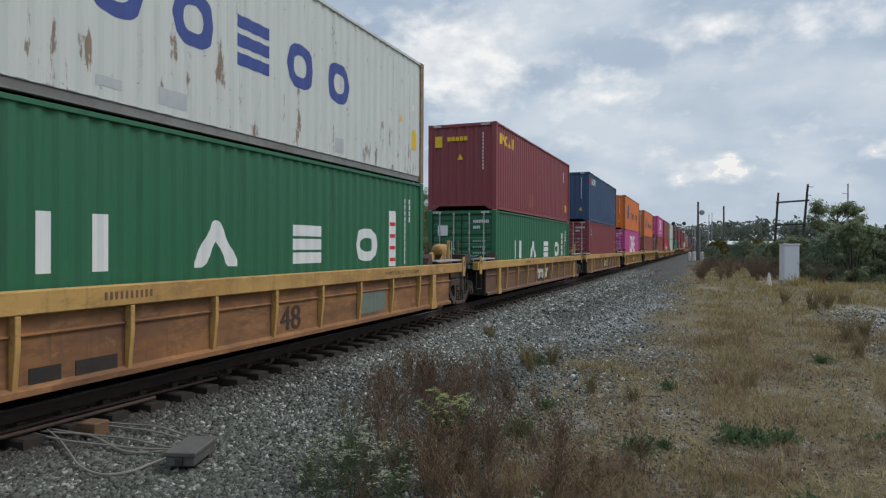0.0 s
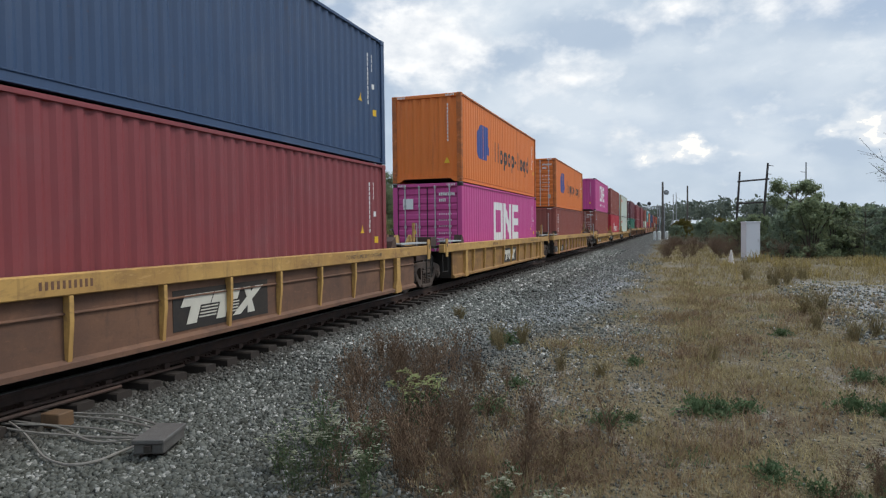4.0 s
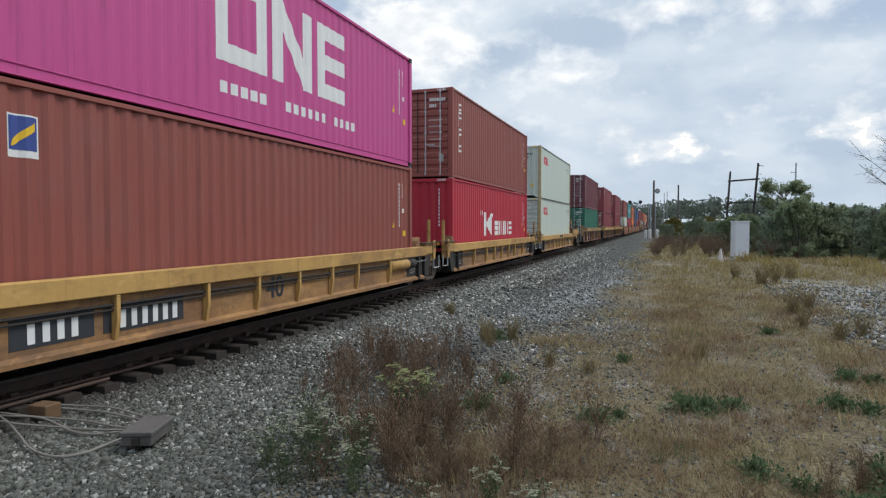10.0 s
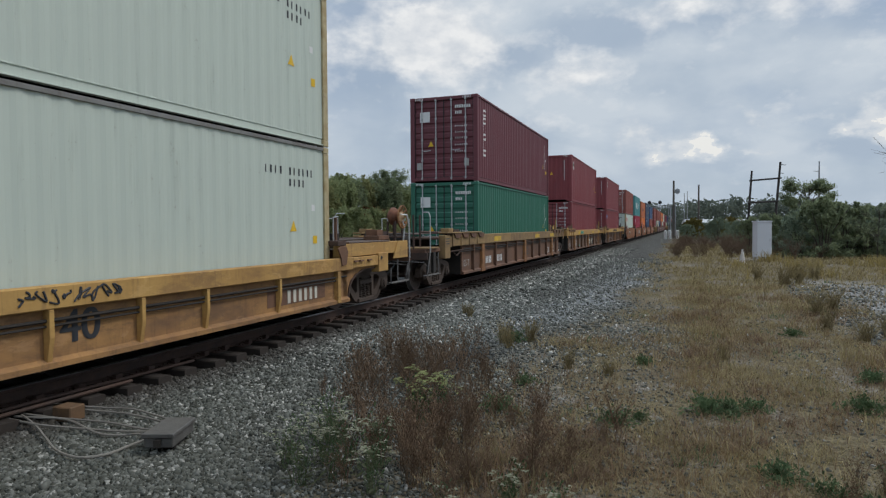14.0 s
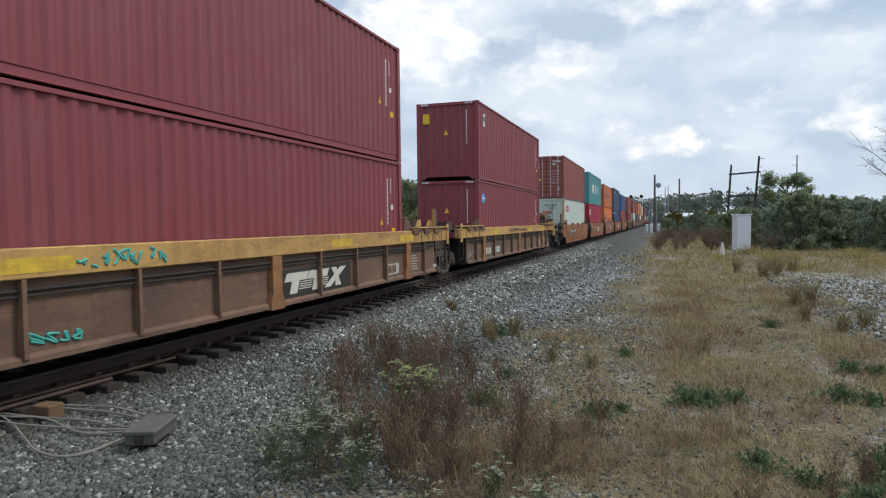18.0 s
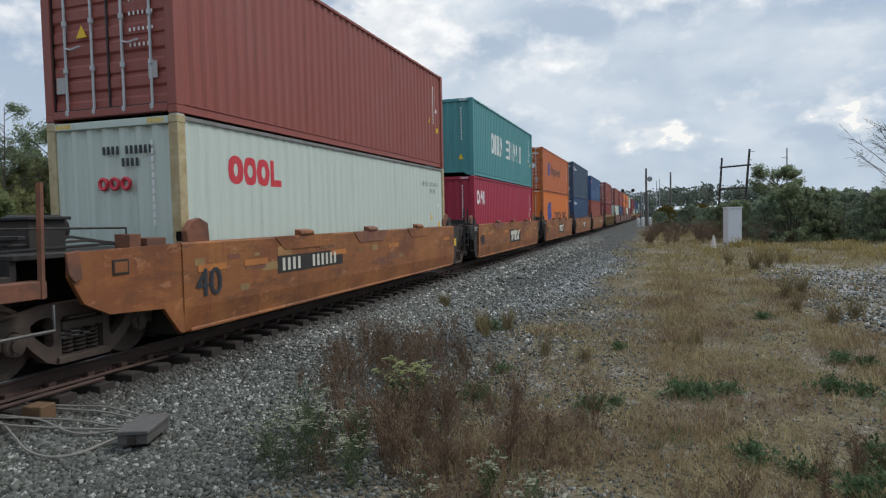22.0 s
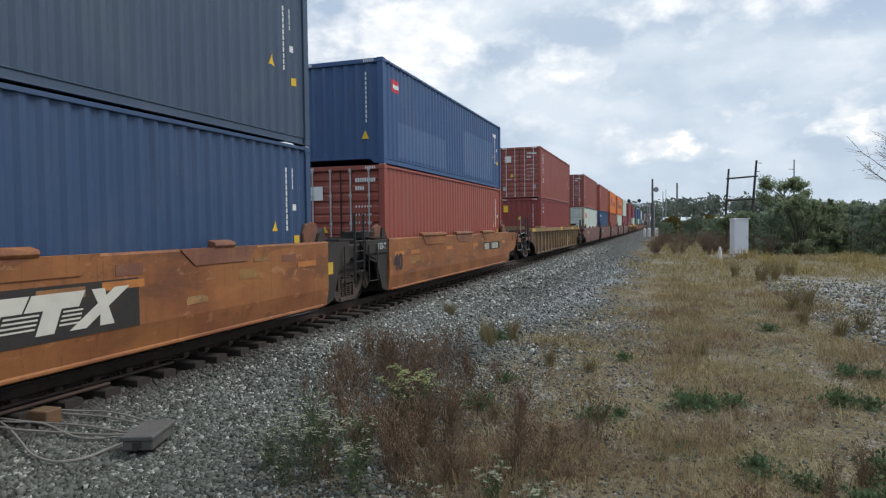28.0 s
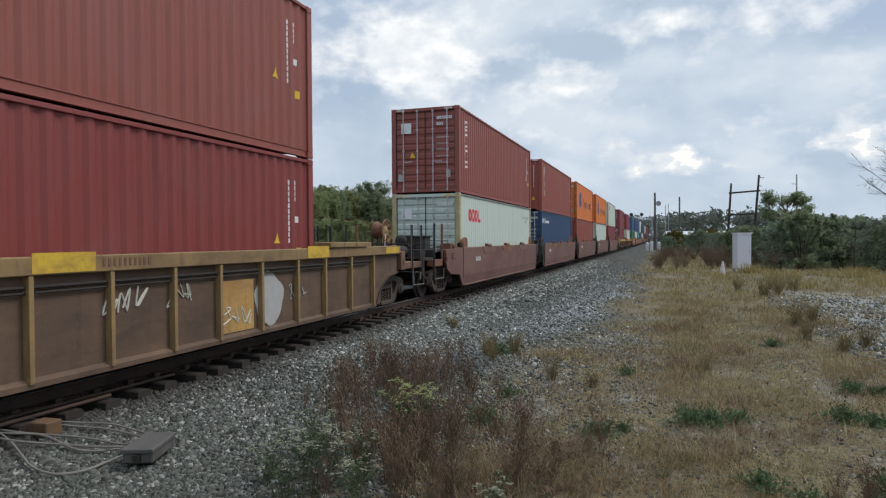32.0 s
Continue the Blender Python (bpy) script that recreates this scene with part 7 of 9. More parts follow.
            bx("end_deck", -1.25, 1.25, wall, 2.6, 1.34, 1.40, steel)
            bx("low_deck", -1.30, 1.22, 2.6, tip, 1.10, 1.18, steel)
            bx("deck_riser", -1.2, 1.2, 2.52, 2.6, 1.1, 1.34, steel)
            bx("end_sill", -1.36, 1.36, tip - 0.1, tip, 0.90, 1.2, steel)
            bar("end_post", [(HW - 0.02, 3.1, 0.57), (HW - 0.02, 3.06, 2.17)], 0.032, steel, "", True)
            bar("end_post", [(HW - 0.02, 2.42, 0.93), (HW - 0.02, 2.38, 2.17)], 0.038, M["rust_red"], "", True)
            bar("grab_iron", [(HW, 2.98, 1.35), (HW, 2.98, 2.10), (HW - 0.02, 3.06, 2.14)], 0.012, M["galv"])
            bar("stirrup_step", [(HW, 3.10, 0.93), (HW, 3.10, 0.57), (HW, 2.30, 0.57), (HW, 2.30, 0.85)], 0.016, M["worn_steel"], "", True)
            sides("step_board", HW - 0.25, HW, 2.36, 3.1, 0.93, 1.12, M["rust_red"])
            # valves, pipes and boxes
            bx("valve_chest", 0.1, 0.7, 1.45, 1.95, 1.40, 1.78, steel)
            bx("valve_cover", 0.05, 0.75, 1.4, 2.0, 1.78, 1.82, M["black"])
            bx("pipe_rack", -0.9, 0.9, 2.15, 2.25, 1.55, 1.60, steel)
            drum("air_reservoir", *((0.55, 1.45, -0.35, 1.66) if sgn > 0 else (0.75, 2.45, 0.55, 1.84)), 0.20, steel, "dark air reservoir")
            drum("brake_cylinder", 2.65, 3.25, 0.3, 1.36, 0.17, steel)
            bx("valve_body", 0.6, 1.0, 2.7, 3.1, 1.18, 1.42, steel)
            bx("hinge_block", 0.75, 1.25, 0.35, 0.7, 1.40, 1.52, M["rust_red"])
            for q in range(3):
                bar("air_pipe", [(0.9 - 0.25 * q, 2.6, 1.43 + 0.05 * q), (0.9 - 0.25 * q, 1.1, 1.46 + 0.05 * q), (1.1 - 0.2 * q, 0.6, 1.44)], 0.018, steel)
            bar("handrail", [(1.1, 0.9, 1.4), (1.1, 0.9, 1.66), (1.1, 2.6, 1.68), (1.1, 3.0, 1.55)], 0.014, steel)
            bar("handrail", [(-1.1, 1.0, 1.4), (-1.1, 1.0, 1.95), (-1.1, 2.4, 1.95), (-1.1, 2.4, 1.4)], 0.016, steel)
            bx("rust_bracket", 0.95, 1.2, 0.75, 0.95, 1.40, 1.58, M["rust_red"])
            sides("step_tread", HW - 0.1, HW + 0.015, 2.32, 3.1, 0.55, 0.57, steel, "", 0)

    if front == "joint":
        platform(k["joint"] + 0.35, 1, False)
        joint_bits(k["joint"])
        truck(u, k["joint"], along)
    else:
        car_end(1)
        truck(u, k["endtruck"], along)
    if rear == "joint":
        platform(LONG - k["joint"] - 0.35, -1, False)
    else:
        car_end(-1)
        truck(u, LONG - k["endtruck"], along)

    # writing on the side
    def text(body, y, z, size, mat, x=HW + 0.004, label=""):
        tagged(part("stencil", cached(("w", body, size, mat.name), lambda: word(body, size, mat)), None, u, label, at=Matrix.Translation((x, y, z)) @ FACE_X), kind="stuff")

    def bars(y, z, n, hgt, mat, x=HW - 0.084, label="reporting mark as plain bars", slant=0.0):
        flat_mark([(x, x + 0.006, y + i * hgt * 0.78, y + i * hgt * 0.78 + hgt * 0.38, z, z + hgt) for i in range(n)], mat, u, label, "reporting_mark")

    def logo(y, z, w, hgt, x):
        """Dark panel with three slanted serif shapes and thin speed lines."""
        flat_mark([(x, x + 0.004, y, y + w, z, z + hgt)], M["dark_steel"], u, "dark panel", "logo_panel")
        q = w / 3.9
        a0, a1, sl = z + hgt * 0.14, z + hgt * 0.86, hgt * 0.28

        def shape(pts, top=0.010):
            poly = [(y + q * (0.15 + p) + sl * r, a0 + (a1 - a0) * r) for p, r in pts]
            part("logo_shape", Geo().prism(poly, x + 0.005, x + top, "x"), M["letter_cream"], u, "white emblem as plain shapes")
        for i in (0, 1.12):
            shape([(i + 0.30, 0.0), (i + 0.66, 0.0), (i + 0.66, 0.60), (i + 1.02, 0.60), (i + 1.06, 1.0), (i - 0.02, 1.0), (i - 0.06, 0.60), (i + 0.30, 0.60)])
        shape([(2.10, 0.0), (2.44, 0.0), (3.22, 1.0), (2.86, 1.0)], 0.014)
        shape([(2.32, 1.0), (2.62, 1.0), (2.80, 0.56), (2.66, 0.44)])
        shape([(2.66, 0.44), (2.80, 0.56), (3.10, 0.0), (2.76, 0.0)])
        for r in (0.16, 0.27, 0.38, 0.49):
            shape([(0.72, r), (1.36, r), (1.36, r + 0.045), (0.72, r + 0.045)])
            shape([(1.84, r), (2.25, r), (2.25, r + 0.045), (1.84, r + 0.045)])

    dark, white = M["letter_dark"], M["letter_white"]
    if kind == "long_yellow":
        if seed == 1:
            text("48", 6.6, 0.55, 0.56, M["stencil_brown"], HW - 0.085)
            flat_mark([(HW - 0.088, HW - 0.082, 8.85, 9.95, 0.40, 0.86)], M["faded_teal"], u, "pale blue repaint patch", "paint_patch")
            flat_mark([(HW - 0.088, HW - 0.082, 2.2, 2.55, 0.33, 0.5), (HW - 0.088, HW - 0.082, 2.72, 3.25, 0.33, 0.5)], M["dark_steel"], u, "dark painted-out patches", "paint_patch")
        elif seed == 5:
            text("48", 5.35, 0.61, 0.54, M["stencil_brown"], HW - 0.085)
            flat_mark([(HW - 0.0895, HW - 0.0865, -1.38, 1.95, 0.345, 0.70)], M["dark_steel"], u, "dark painted-out band", "paint_patch")
            bars(-0.6, 0.40, 4, 0.22, M["stencil_grey"], HW - 0.089)
            bars(0.75, 0.40, 5, 0.22, M["stencil_grey"], HW - 0.089)
            for j, y0 in enumerate((3.05, 3.4)):
                grab(u, [(HW - 0.084, y0 + 0.13 * math.cos(q * 1.3 + j), 0.55 + 0.11 * math.sin(q + j)) for q in np.linspace(0, 6.5, 24)], 0.007, M["letter_cream"], "sprayed pale scrawl", "spray_mark")
        else:
            logo(5.0, 0.38, 2.15, 0.56, HW - 0.088)
        text("DO NOT LOAD 20 FT CONTAINER", 10.6, z1 + 0.12, 0.11, dark, HW + 0.013)
        bars(3.0, z1 + 0.08, 10, 0.09, M["umber_sheet"], HW + 0.006)
    elif kind == "short_yellow":
        for y0, y1 in ((-0.44, 0.72), (LONG - 0.72, LONG + 0.44)):
            if (front if y0 < 0 else rear) == "joint":
                flat_mark([(HW - 0.0898, HW - 0.087, y0, y1, z0 + 0.11, z1 - 0.005)], M["dark_steel"], u, "dark painted end of the side", "paint_patch")
                text("125-T", 0.34 if y0 < 0 else LONG - 0.34, 0.50, 0.17, M["stencil_grey"], HW - 0.085)
        for y0, kind_ in ((0.0, front), (LONG, rear)):
            part("bolster_post", Geo().box(HW - 0.095, HW + 0.004, y0 - 0.06, y0 + 0.06, z0 + 0.02, z1 - 0.004).mesh("bolster_post", M["dark_steel"] if kind_ == "joint" else chord, 0.006), None, u)
        if seed == 6:
            part("brake_cylinder", Geo().lathe([(10.28, 0.05), (10.29, 0.125), (11.38, 0.125), (11.385, 0.10)], "y", 20, (HW - 0.06, 0, 0.72)).mesh("brake_cylinder", M["yellow_car"], 0, True), None, u, "yellow cylinder along the side")
            part("cylinder_end", Geo().lathe([(11.39, 0.10), (11.40, 0.12), (11.85, 0.12), (11.9, 0.06)], "y", 20, (HW - 0.06, 0, 0.72)).mesh("cylinder_end", M["dark_steel"], 0, True), None, u)
            grab(u, [(HW, 11.9, 0.74), (HW + 0.01, 12.6, 0.75), (HW, 12.75, 0.82), (HW - 0.05, 12.6, 0.88), (HW - 0.05, 10.4, 0.86)], 0.018, M["worn_steel"], name="brake_pipe")
        if seed == 8:
            scrawl(u, HW + 0.013, 5.65, 7.0, 1.01, 0.17, 3, 0.012, dark, "dark sprayed scrawl")
        text("40", {6: 5.42, 7: 7.86}.get(seed, 6.52), 0.64, 0.52, dark, HW - 0.085)
        if seed != 7:
            y0 = 0.62 if seed == 6 else 9.98
            flat_mark([(HW - 0.089, HW - 0.085, y0, y0 + (1.05 if seed == 6 else 1.8), 0.42, 0.74)], M["umber_sheet"] if seed == 8 else dark, u, "dark painted band", "paint_patch")
            if seed == 6:
                flat_mark([(HW - 0.089, HW - 0.085, 1.80, 3.16, 0.42, 0.74)], dark, u, "dark painted band", "paint_patch")
                bars(0.82, 0.46, 4, 0.23, white, HW - 0.085)
                bars(2.05, 0.46, 6, 0.23, white, HW - 0.085)
            else:
                bars(10.55, 0.44, 6, 0.22, M["letter_cream"], HW - 0.085)
        else:
            flat_mark([(HW - 0.089, HW - 0.085, q, q + 0.8, 0.5, 0.72) for q in (4.9, 6.4)], M["umber_sheet"], u, "brown painted-out patch", "paint_patch")
    elif kind == "long_brown":
        text("125-T", -1.7, 0.60, 0.28, M["stencil_grey"], HW - 0.085)
        text("53", 6.77 if seed != 10 else 0.75, 0.66, 0.50, dark if seed != 10 else M["stencil_grey"], HW - 0.085)
        if seed == 10:
            logo(6.28, 0.38, 2.70, 0.52, HW - 0.088)
            for x, y0, y1, zc, n in ((HW - 0.084, 1.6, 2.3, 0.52, 7), (HW + 0.012, 2.1, 3.5, 1.33, 12)):
                scrawl(u, x, y0, y1, zc, 0.2, n, 0.017, M["teal_spray"], "sprayed turquoise scrawl")
        else:
            bars(0.45, 0.48, 4, 0.24, white)
            bars(1.52, 0.48, 6, 0.24, white)
            if seed == 11:
                scrawl(u, HW + 0.012, 4.0, 7.6, 1.33, 0.15, 5, 0.008, dark, "dark sprayed scrawl")
        flat_mark([(HW - 0.088, HW - 0.082, 10.9, 11.62, 0.44, 0.70)], M["stencil_grey"], u, "pale data frame", "data_frame")
        flat_mark([(HW - 0.082, HW - 0.078, 10.94 + 0.27 * i, 11.17 + 0.27 * i, 0.48, 0.67) for i in range(2)], M["umber_sheet"], u, "dark data panel", "data_panel")
        flat_mark([(HW - 0.088, HW - 0.084, 12.5, 13.0 - 0.08 * (i % 3), 0.46 + 0.07 * i, 0.485 + 0.07 * i) for i in range(6)], M["stencil_grey"], u, "small data as plain bars", "data_line")
        for i, tx in enumerate(("40", "45", "48", "53")):
            text(tx, 13.55 + i * 0.48, z1 + 0.11, 0.16, dark, HW + 0.012)
        for q in (1.2, 8.0, 11.5):
            flat_mark([(HW + 0.010, HW + 0.014, q, q + 0.9, z1 + 0.06, z1 + 0.22)], M["worn_yellow"], u, "yellow reflective strip", "reflector")
        bars(14.2, 0.40, 3, 0.1, white)
    elif kind == "smooth":
        text("40", 0.28, 0.82, 0.58, dark, HW + 0.010)
        text("125-T", -0.62, 1.26, 0.2, white, HW - 0.026)
        if seed in (12, 16):
            y0 = 2.1 if seed == 12 else 8.5
            flat_mark([(HW + 0.001, HW + 0.005, y0, y0 + 2.45, 0.80, 1.10)], M["dark_steel"], u, "dark panel", "logo_panel")
            bars(y0 + 0.15, 0.84, 4, 0.22, M["letter_cream"], HW + 0.005)
            bars(y0 + 1.2, 0.84, 6, 0.22, M["letter_cream"], HW + 0.005)
        else:
            logo(5.16, 0.52, 2.4, 0.60, HW + 0.001)
        pr = random.Random(seed * 7)
        for i in range(15):
            q, zq, wq, hq = (pr.uniform(-0.1, 2.0) if i < 6 else pr.uniform(2.0, 11.2)), pr.uniform(0.62, 1.2), pr.uniform(0.12, 0.7), pr.uniform(0.05, 0.16)
            flat_mark([(HW + 0.0005, HW + 0.0025 + 0.0003 * i, q, q + wq, zq, zq + hq)], M[pr.choice(("tan_sheet", "yellow_sheet", "dull_chord", "red_plate", "ochre_sheet"))], u, "touched-up paint patch", "paint_patch")
        if rear == "end":
            flat_mark([(HW - 0.058, HW - 0.050, 13.2, 13.75, 0.86, 1.20)], M["black"], u, "black data panel", "data_panel")
            flat_mark([(HW - 0.050, HW - 0.046, 13.25 + 0.26 * (i % 2), 13.42 + 0.26 * (i % 2), 0.92 + 0.1 * (i // 2), 0.97 + 0.1 * (i // 2)) for i in range(6)], M["stencil_grey"], u, "small data as plain bars", "data_line")
        for q in (0.05, 1.15, 4.05, 7.0, 11.3):
            flat_mark([(HW + 0.001, HW + 0.0085, q, q + 0.65, 1.0, 1.10)], M["reflect_orange"], u, "orange reflective strip", "reflector")
    elif kind == "smooth_pale":
        bars(1.2, 0.95, 6, 0.14, white, HW + 0.003)
        flat_mark([(HW + 0.001, HW + 0.004, 6.4, 8.6, 0.5, 1.1)], M["pale_sheet"], u, "painted-out patch", "paint_patch")
    else:
        bars(7.0, z1 + 0.06, 10, 0.10, M["umber_sheet"], HW + 0.009)
        # sprayed tags and a painted-out block
        flat_mark([(HW - 0.088, HW - 0.082, 9.2, 10.05, 0.30, 1.1)], M["yellow_car"], u, "ochre paint patch", "paint_patch")
        for j, (y0, y1, zc, hh, r_) in enumerate(((7.05, 7.78, 1.0, 0.34, 0.013), (8.12, 8.62, 0.98, 0.34, 0.008), (9.22, 9.98, 0.52, 0.34, 0.012), (11.1, 11.7, 0.80, 0.25, 0.007))):
            scrawl(u, HW - 0.080, y0, y1, zc, hh, 31 + j, r_, M["letter_cream"] if j != 3 else M["stencil_grey"], "sprayed pale scrawl")
        blob = [(10.50 + 0.42 * math.cos(q) * (1 + 0.08 * math.sin(5 * q)), 0.74 + 0.43 * math.sin(q) * (1 + 0.10 * math.sin(4 * q + 1))) for q in np.linspace(0, 2 * math.pi, 26, endpoint=False)]
        part("spray_patch", Geo().prism(blob, HW - 0.0885, HW - 0.0815, "x"), M["stencil_grey"], u, "grey sprayed patch")
        flat_mark([(HW - 0.089, HW - 0.083, 0.28, 0.44, 0.52, 0.80)], M["letter_white"], u, "small white placard", "placard")
        for q in (6.1, 11.6):
            flat_mark([(HW + 0.011, HW + 0.014, q, q + 0.8, z1 + 0.02, z1 + 0.24)], M["worn_yellow"], u, "yellow reflective strip", "reflector")
    return u


# place of the near end of each unit's containers at the start, car kind, ends; then lower and upper box: colour, height, leading end, marks
U = [
    (2.22, "long_yellow", "joint", "joint", ("green", TALL, "door", "wide_white"), ("white", TALL, "wall", "big_blue")),
    (20.30, "long_yellow", "joint", "joint", ("green", LOW, "door", "wide_white"), ("maroon", TALL, "wall", "touax")),
    (38.45, "long_yellow", "joint", "joint", ("maroon", TALL, "door", "flag"), ("blue", TALL, "wall", "seaco")),
    (56.58, "long_yellow", "joint", "joint", ("pink", TALL, "door", "one"), ("orange", TALL, "wall", "hapag")),
    (74.81, "long_yellow", "joint", "end", ("brown", LOW, "wall", "tex"), ("orange", TALL, "door", "hapag")),
    (96.04, "short_yellow", "end", "joint", ("brown", TALL, "door", "flag"), ("pink", TALL, "wall", "one_small")),
    (111.81, "short_yellow", "joint", "joint", ("red", TALL, "wall", "kline"), ("brown", TALL, "door", "tex")),
    (127.86, "short_yellow", "joint", "end", ("cream", TALL, "door", "oocl"), ("cream", TALL, "wall", "oocl_high")),
    (149.80, "long_brown", "end", "joint", ("green_far", TALL, "door", "none"), ("maroon_dark", TALL, "door", "tex")),
    (169.48, "long_brown", "joint", "joint", ("maroon", TALL, "door", "none"), ("maroon", TALL, "wall", "badge")),
    (189.16, "long_brown", "joint", "end", ("maroon", TALL, "wall", "bluesky"), ("maroon", TALL, "wall", "badge")),
    (210.85, "smooth", "end", "joint", ("cream", TALL, "wall", "oocl"), ("brown", TALL, "door", "none")),
    (226.70, "smooth", "joint", "joint", ("crimson", TALL, "wall", "cai"), ("teal", TALL, "wall", "china")),
    (242.50, "smooth", "joint", "joint", ("orange", TALL, "wall", "hapag"), ("orange_red", LOW, "door", "hapag_small")),
    (258.13, "smooth", "joint", "joint", ("blue", TALL, "door", "nyk"), ("navy", TALL, "door", "nyk")),
    (273.85, "smooth", "joint", "end", ("brick", TALL, "door", "none"), ("navy_light", LOW, "wall", "tal")),
    (295.74, "single_brown", "end", "end", ("oxide", TALL, "wall", "flag"), ("brown", TALL, "door", "tex")),
    (317.43, "smooth_pale", "end", "joint", ("cream", TALL, "door", "oocl"), ("brown", TALL, "door", "tex")),
    (332.90, "smooth_pale", "joint", "joint", ("blue", TALL, "door", "nyk"), ("brick", TALL, "wall", "tex")),
    (348.20, "smooth_pale", "joint", "joint", ("brick", TALL, "wall", "none"), ("orange", TALL, "door", "hapag")),
    (363.60, "smooth_pale", "joint", "joint", ("cream", TALL, "wall", "nyk"), ("orange", TALL, "wall", "hapag")),
    (379.00, "smooth_pale", "joint", "end", ("maroon", TALL, "wall", "none"), ("cream", TALL, "wall", "oocl_high")),
    (400.80, "long_brown", "end", "joint", ("maroon", TALL, "door", "none"), ("maroon", TALL, "wall", "none")),
    (420.50, "long_brown", "joint", "end", ("cream", TALL, "wall", "none"), ("maroon", TALL, "wall", "none")),
    (442.00, "smooth", "end", "joint", ("green_far", TALL, "wall", "none"), ("navy_light", TALL, "wall", "none")),
    (457.80, "smooth", "joint", "joint", ("cream", TALL, "wall", "none"), ("blue", TALL, "wall", "none")),
    (473.60, "smooth", "joint", "joint", ("teal", TALL, "wall", "none"), ("navy_light", TALL, "wall", "none")),
    (489.40, "smooth", "joint", "end", ("blue", TALL, "wall", "none"), ("cream", TALL, "wall", "none")),
    (511.00, "smooth_pale", "end", "joint", ("cream", TALL, "wall", "none"), ("blue", TALL, "wall", "none")),
    (526.80, "smooth_pale", "joint", "joint", ("maroon", TALL, "wall", "none"), ("navy", TALL, "wall", "none")),
    (542.60, "smooth_pale", "joint", "end", ("navy", TALL, "wall", "none"), ("cream", TALL, "wall", "none")),
    (564.00, "smooth", "end", "joint", ("maroon", TALL, "wall", "none"), ("maroon", TALL, "wall", "none")),
    (579.80, "smooth", "joint", "end", ("navy", TALL, "wall", "none"), ("brick", TALL, "wall", "none")),
]
COLOUR_WORDS = {"white": "rust-streaked white", "cream": "pale greenish-white", "green": "bright green", "green_far": "teal-green", "maroon": "maroon", "oxide": "red-oxide", "maroon_dark": "dark maroon",
                "brown": "brown-red", "brick": "brick-red", "blue": "dark blue", "navy": "navy blue", "navy_light": "faded navy blue", "orange": "orange", "orange_red": "weathered orange-red",
                "pink": "bright magenta pink", "red": "red", "crimson": "crimson", "teal": "faded teal"}
SEAT = 0.36               # height of the lower container's floor above the rail
CARRIED = []              # thing, place along the train, height


def make_train():
    for i, (along, kind, front, rear, low, high) in enumerate(U):
        u = well_unit(kind, along, front, rear, i + 1)
        CARRIED.append((u, along, 0.0))
        z = SEAT
        for which, (colour, h, end, style) in (("lower", low), ("upper", high)):
            lab = COLOUR_WORDS[colour] + " corrugated steel container " + ("in a well car" if which == "lower" else "stacked on another")
            c = container(colour, h, end, style, lab)
            CARRIED.append((c, along, z))
            if which == "lower":
                for y in (0.09, LONG - 0.09):
                    for x in (-1, 1):
                        part("twist_lock", cached("lock", lambda: Geo().box(-0.07, 0.07, -0.07, 0.07, 0, 0.02).mesh("twist_lock", M["galv"])), None, c, at=pose(x * (HALF - 0.08), y, h))
            z += h + 0.02


make_train()

# ---------------------------------------------------------------- beside the track
leaf_green = tones("green_leaves", (0.165, 0.200, 0.092), (0.37, 0.41, 0.205), 0.85, 0.6)
leaf_dark = tones("dark_green_leaves", (0.140, 0.178, 0.105), (0.32, 0.365, 0.21), 0.85, 0.6)
leaf_blue = tones("bluish_green_leaves", (0.135, 0.178, 0.128), (0.30, 0.36, 0.25), 0.85, 0.6)
leaf_olive = tones("olive_leaves", (0.190, 0.200, 0.088), (0.40, 0.40, 0.19), 0.85, 0.6)
# distance haze is painted into this bluish far foliage colour
leaf_far = tones("hazed_far_leaves", (0.105, 0.128, 0.105), (0.19, 0.215, 0.17), 0.85, 0.5)
leaf_autumn = tones("reddish_leaves", (0.13, 0.06, 0.03), (0.22, 0.12, 0.05), 0.85, 0.35)
leaf_yellow = tones("yellowing_leaves", (0.12, 0.105, 0.03), (0.20, 0.165, 0.05), 0.85, 0.35)
bark = rusty("grey_brown_bark", (0.085, 0.070, 0.056), (0.055, 0.045, 0.037), (0.03, 0.025, 0.02), 3.0, 0.95)
straw = tones("dry_grass", (0.180, 0.142, 0.070), (0.44, 0.36, 0.19), 0.85, 0.35)
straw_dark = tones("dead_brown_stems", (0.120, 0.078, 0.052), (0.300, 0.205, 0.130), 0.85, 0.3)
grass_green = tones("green_grass", (0.068, 0.118, 0.055), (0.165, 0.225, 0.110), 0.85, 0.45)
russet = tones("russet_grass", (0.165, 0.108, 0.058), (0.36, 0.262, 0.145), 0.85, 0.4)
gold = tones("yellow_grass", (0.24, 0.185, 0.068), (0.40, 0.315, 0.13), 0.85, 0.35)
scrub_brown = tones("brown_scrub", (0.15, 0.105, 0.075), (0.28, 0.20, 0.14), 0.85, 0.4)
weed_leaf = tones("dull_weed_leaves", (0.10, 0.115, 0.062), (0.215, 0.235, 0.135), 0.85, 0.45)
bloom = tones("dull_white_blossom", (0.165, 0.175, 0.11), (0.38, 0.38, 0.28), 0.85, 0.3)
pale_green = tones("pale_green_blossom", (0.19, 0.21, 0.085), (0.36, 0.38, 0.17), 0.85, 0.35)
RNG = np.random.default_rng(11)


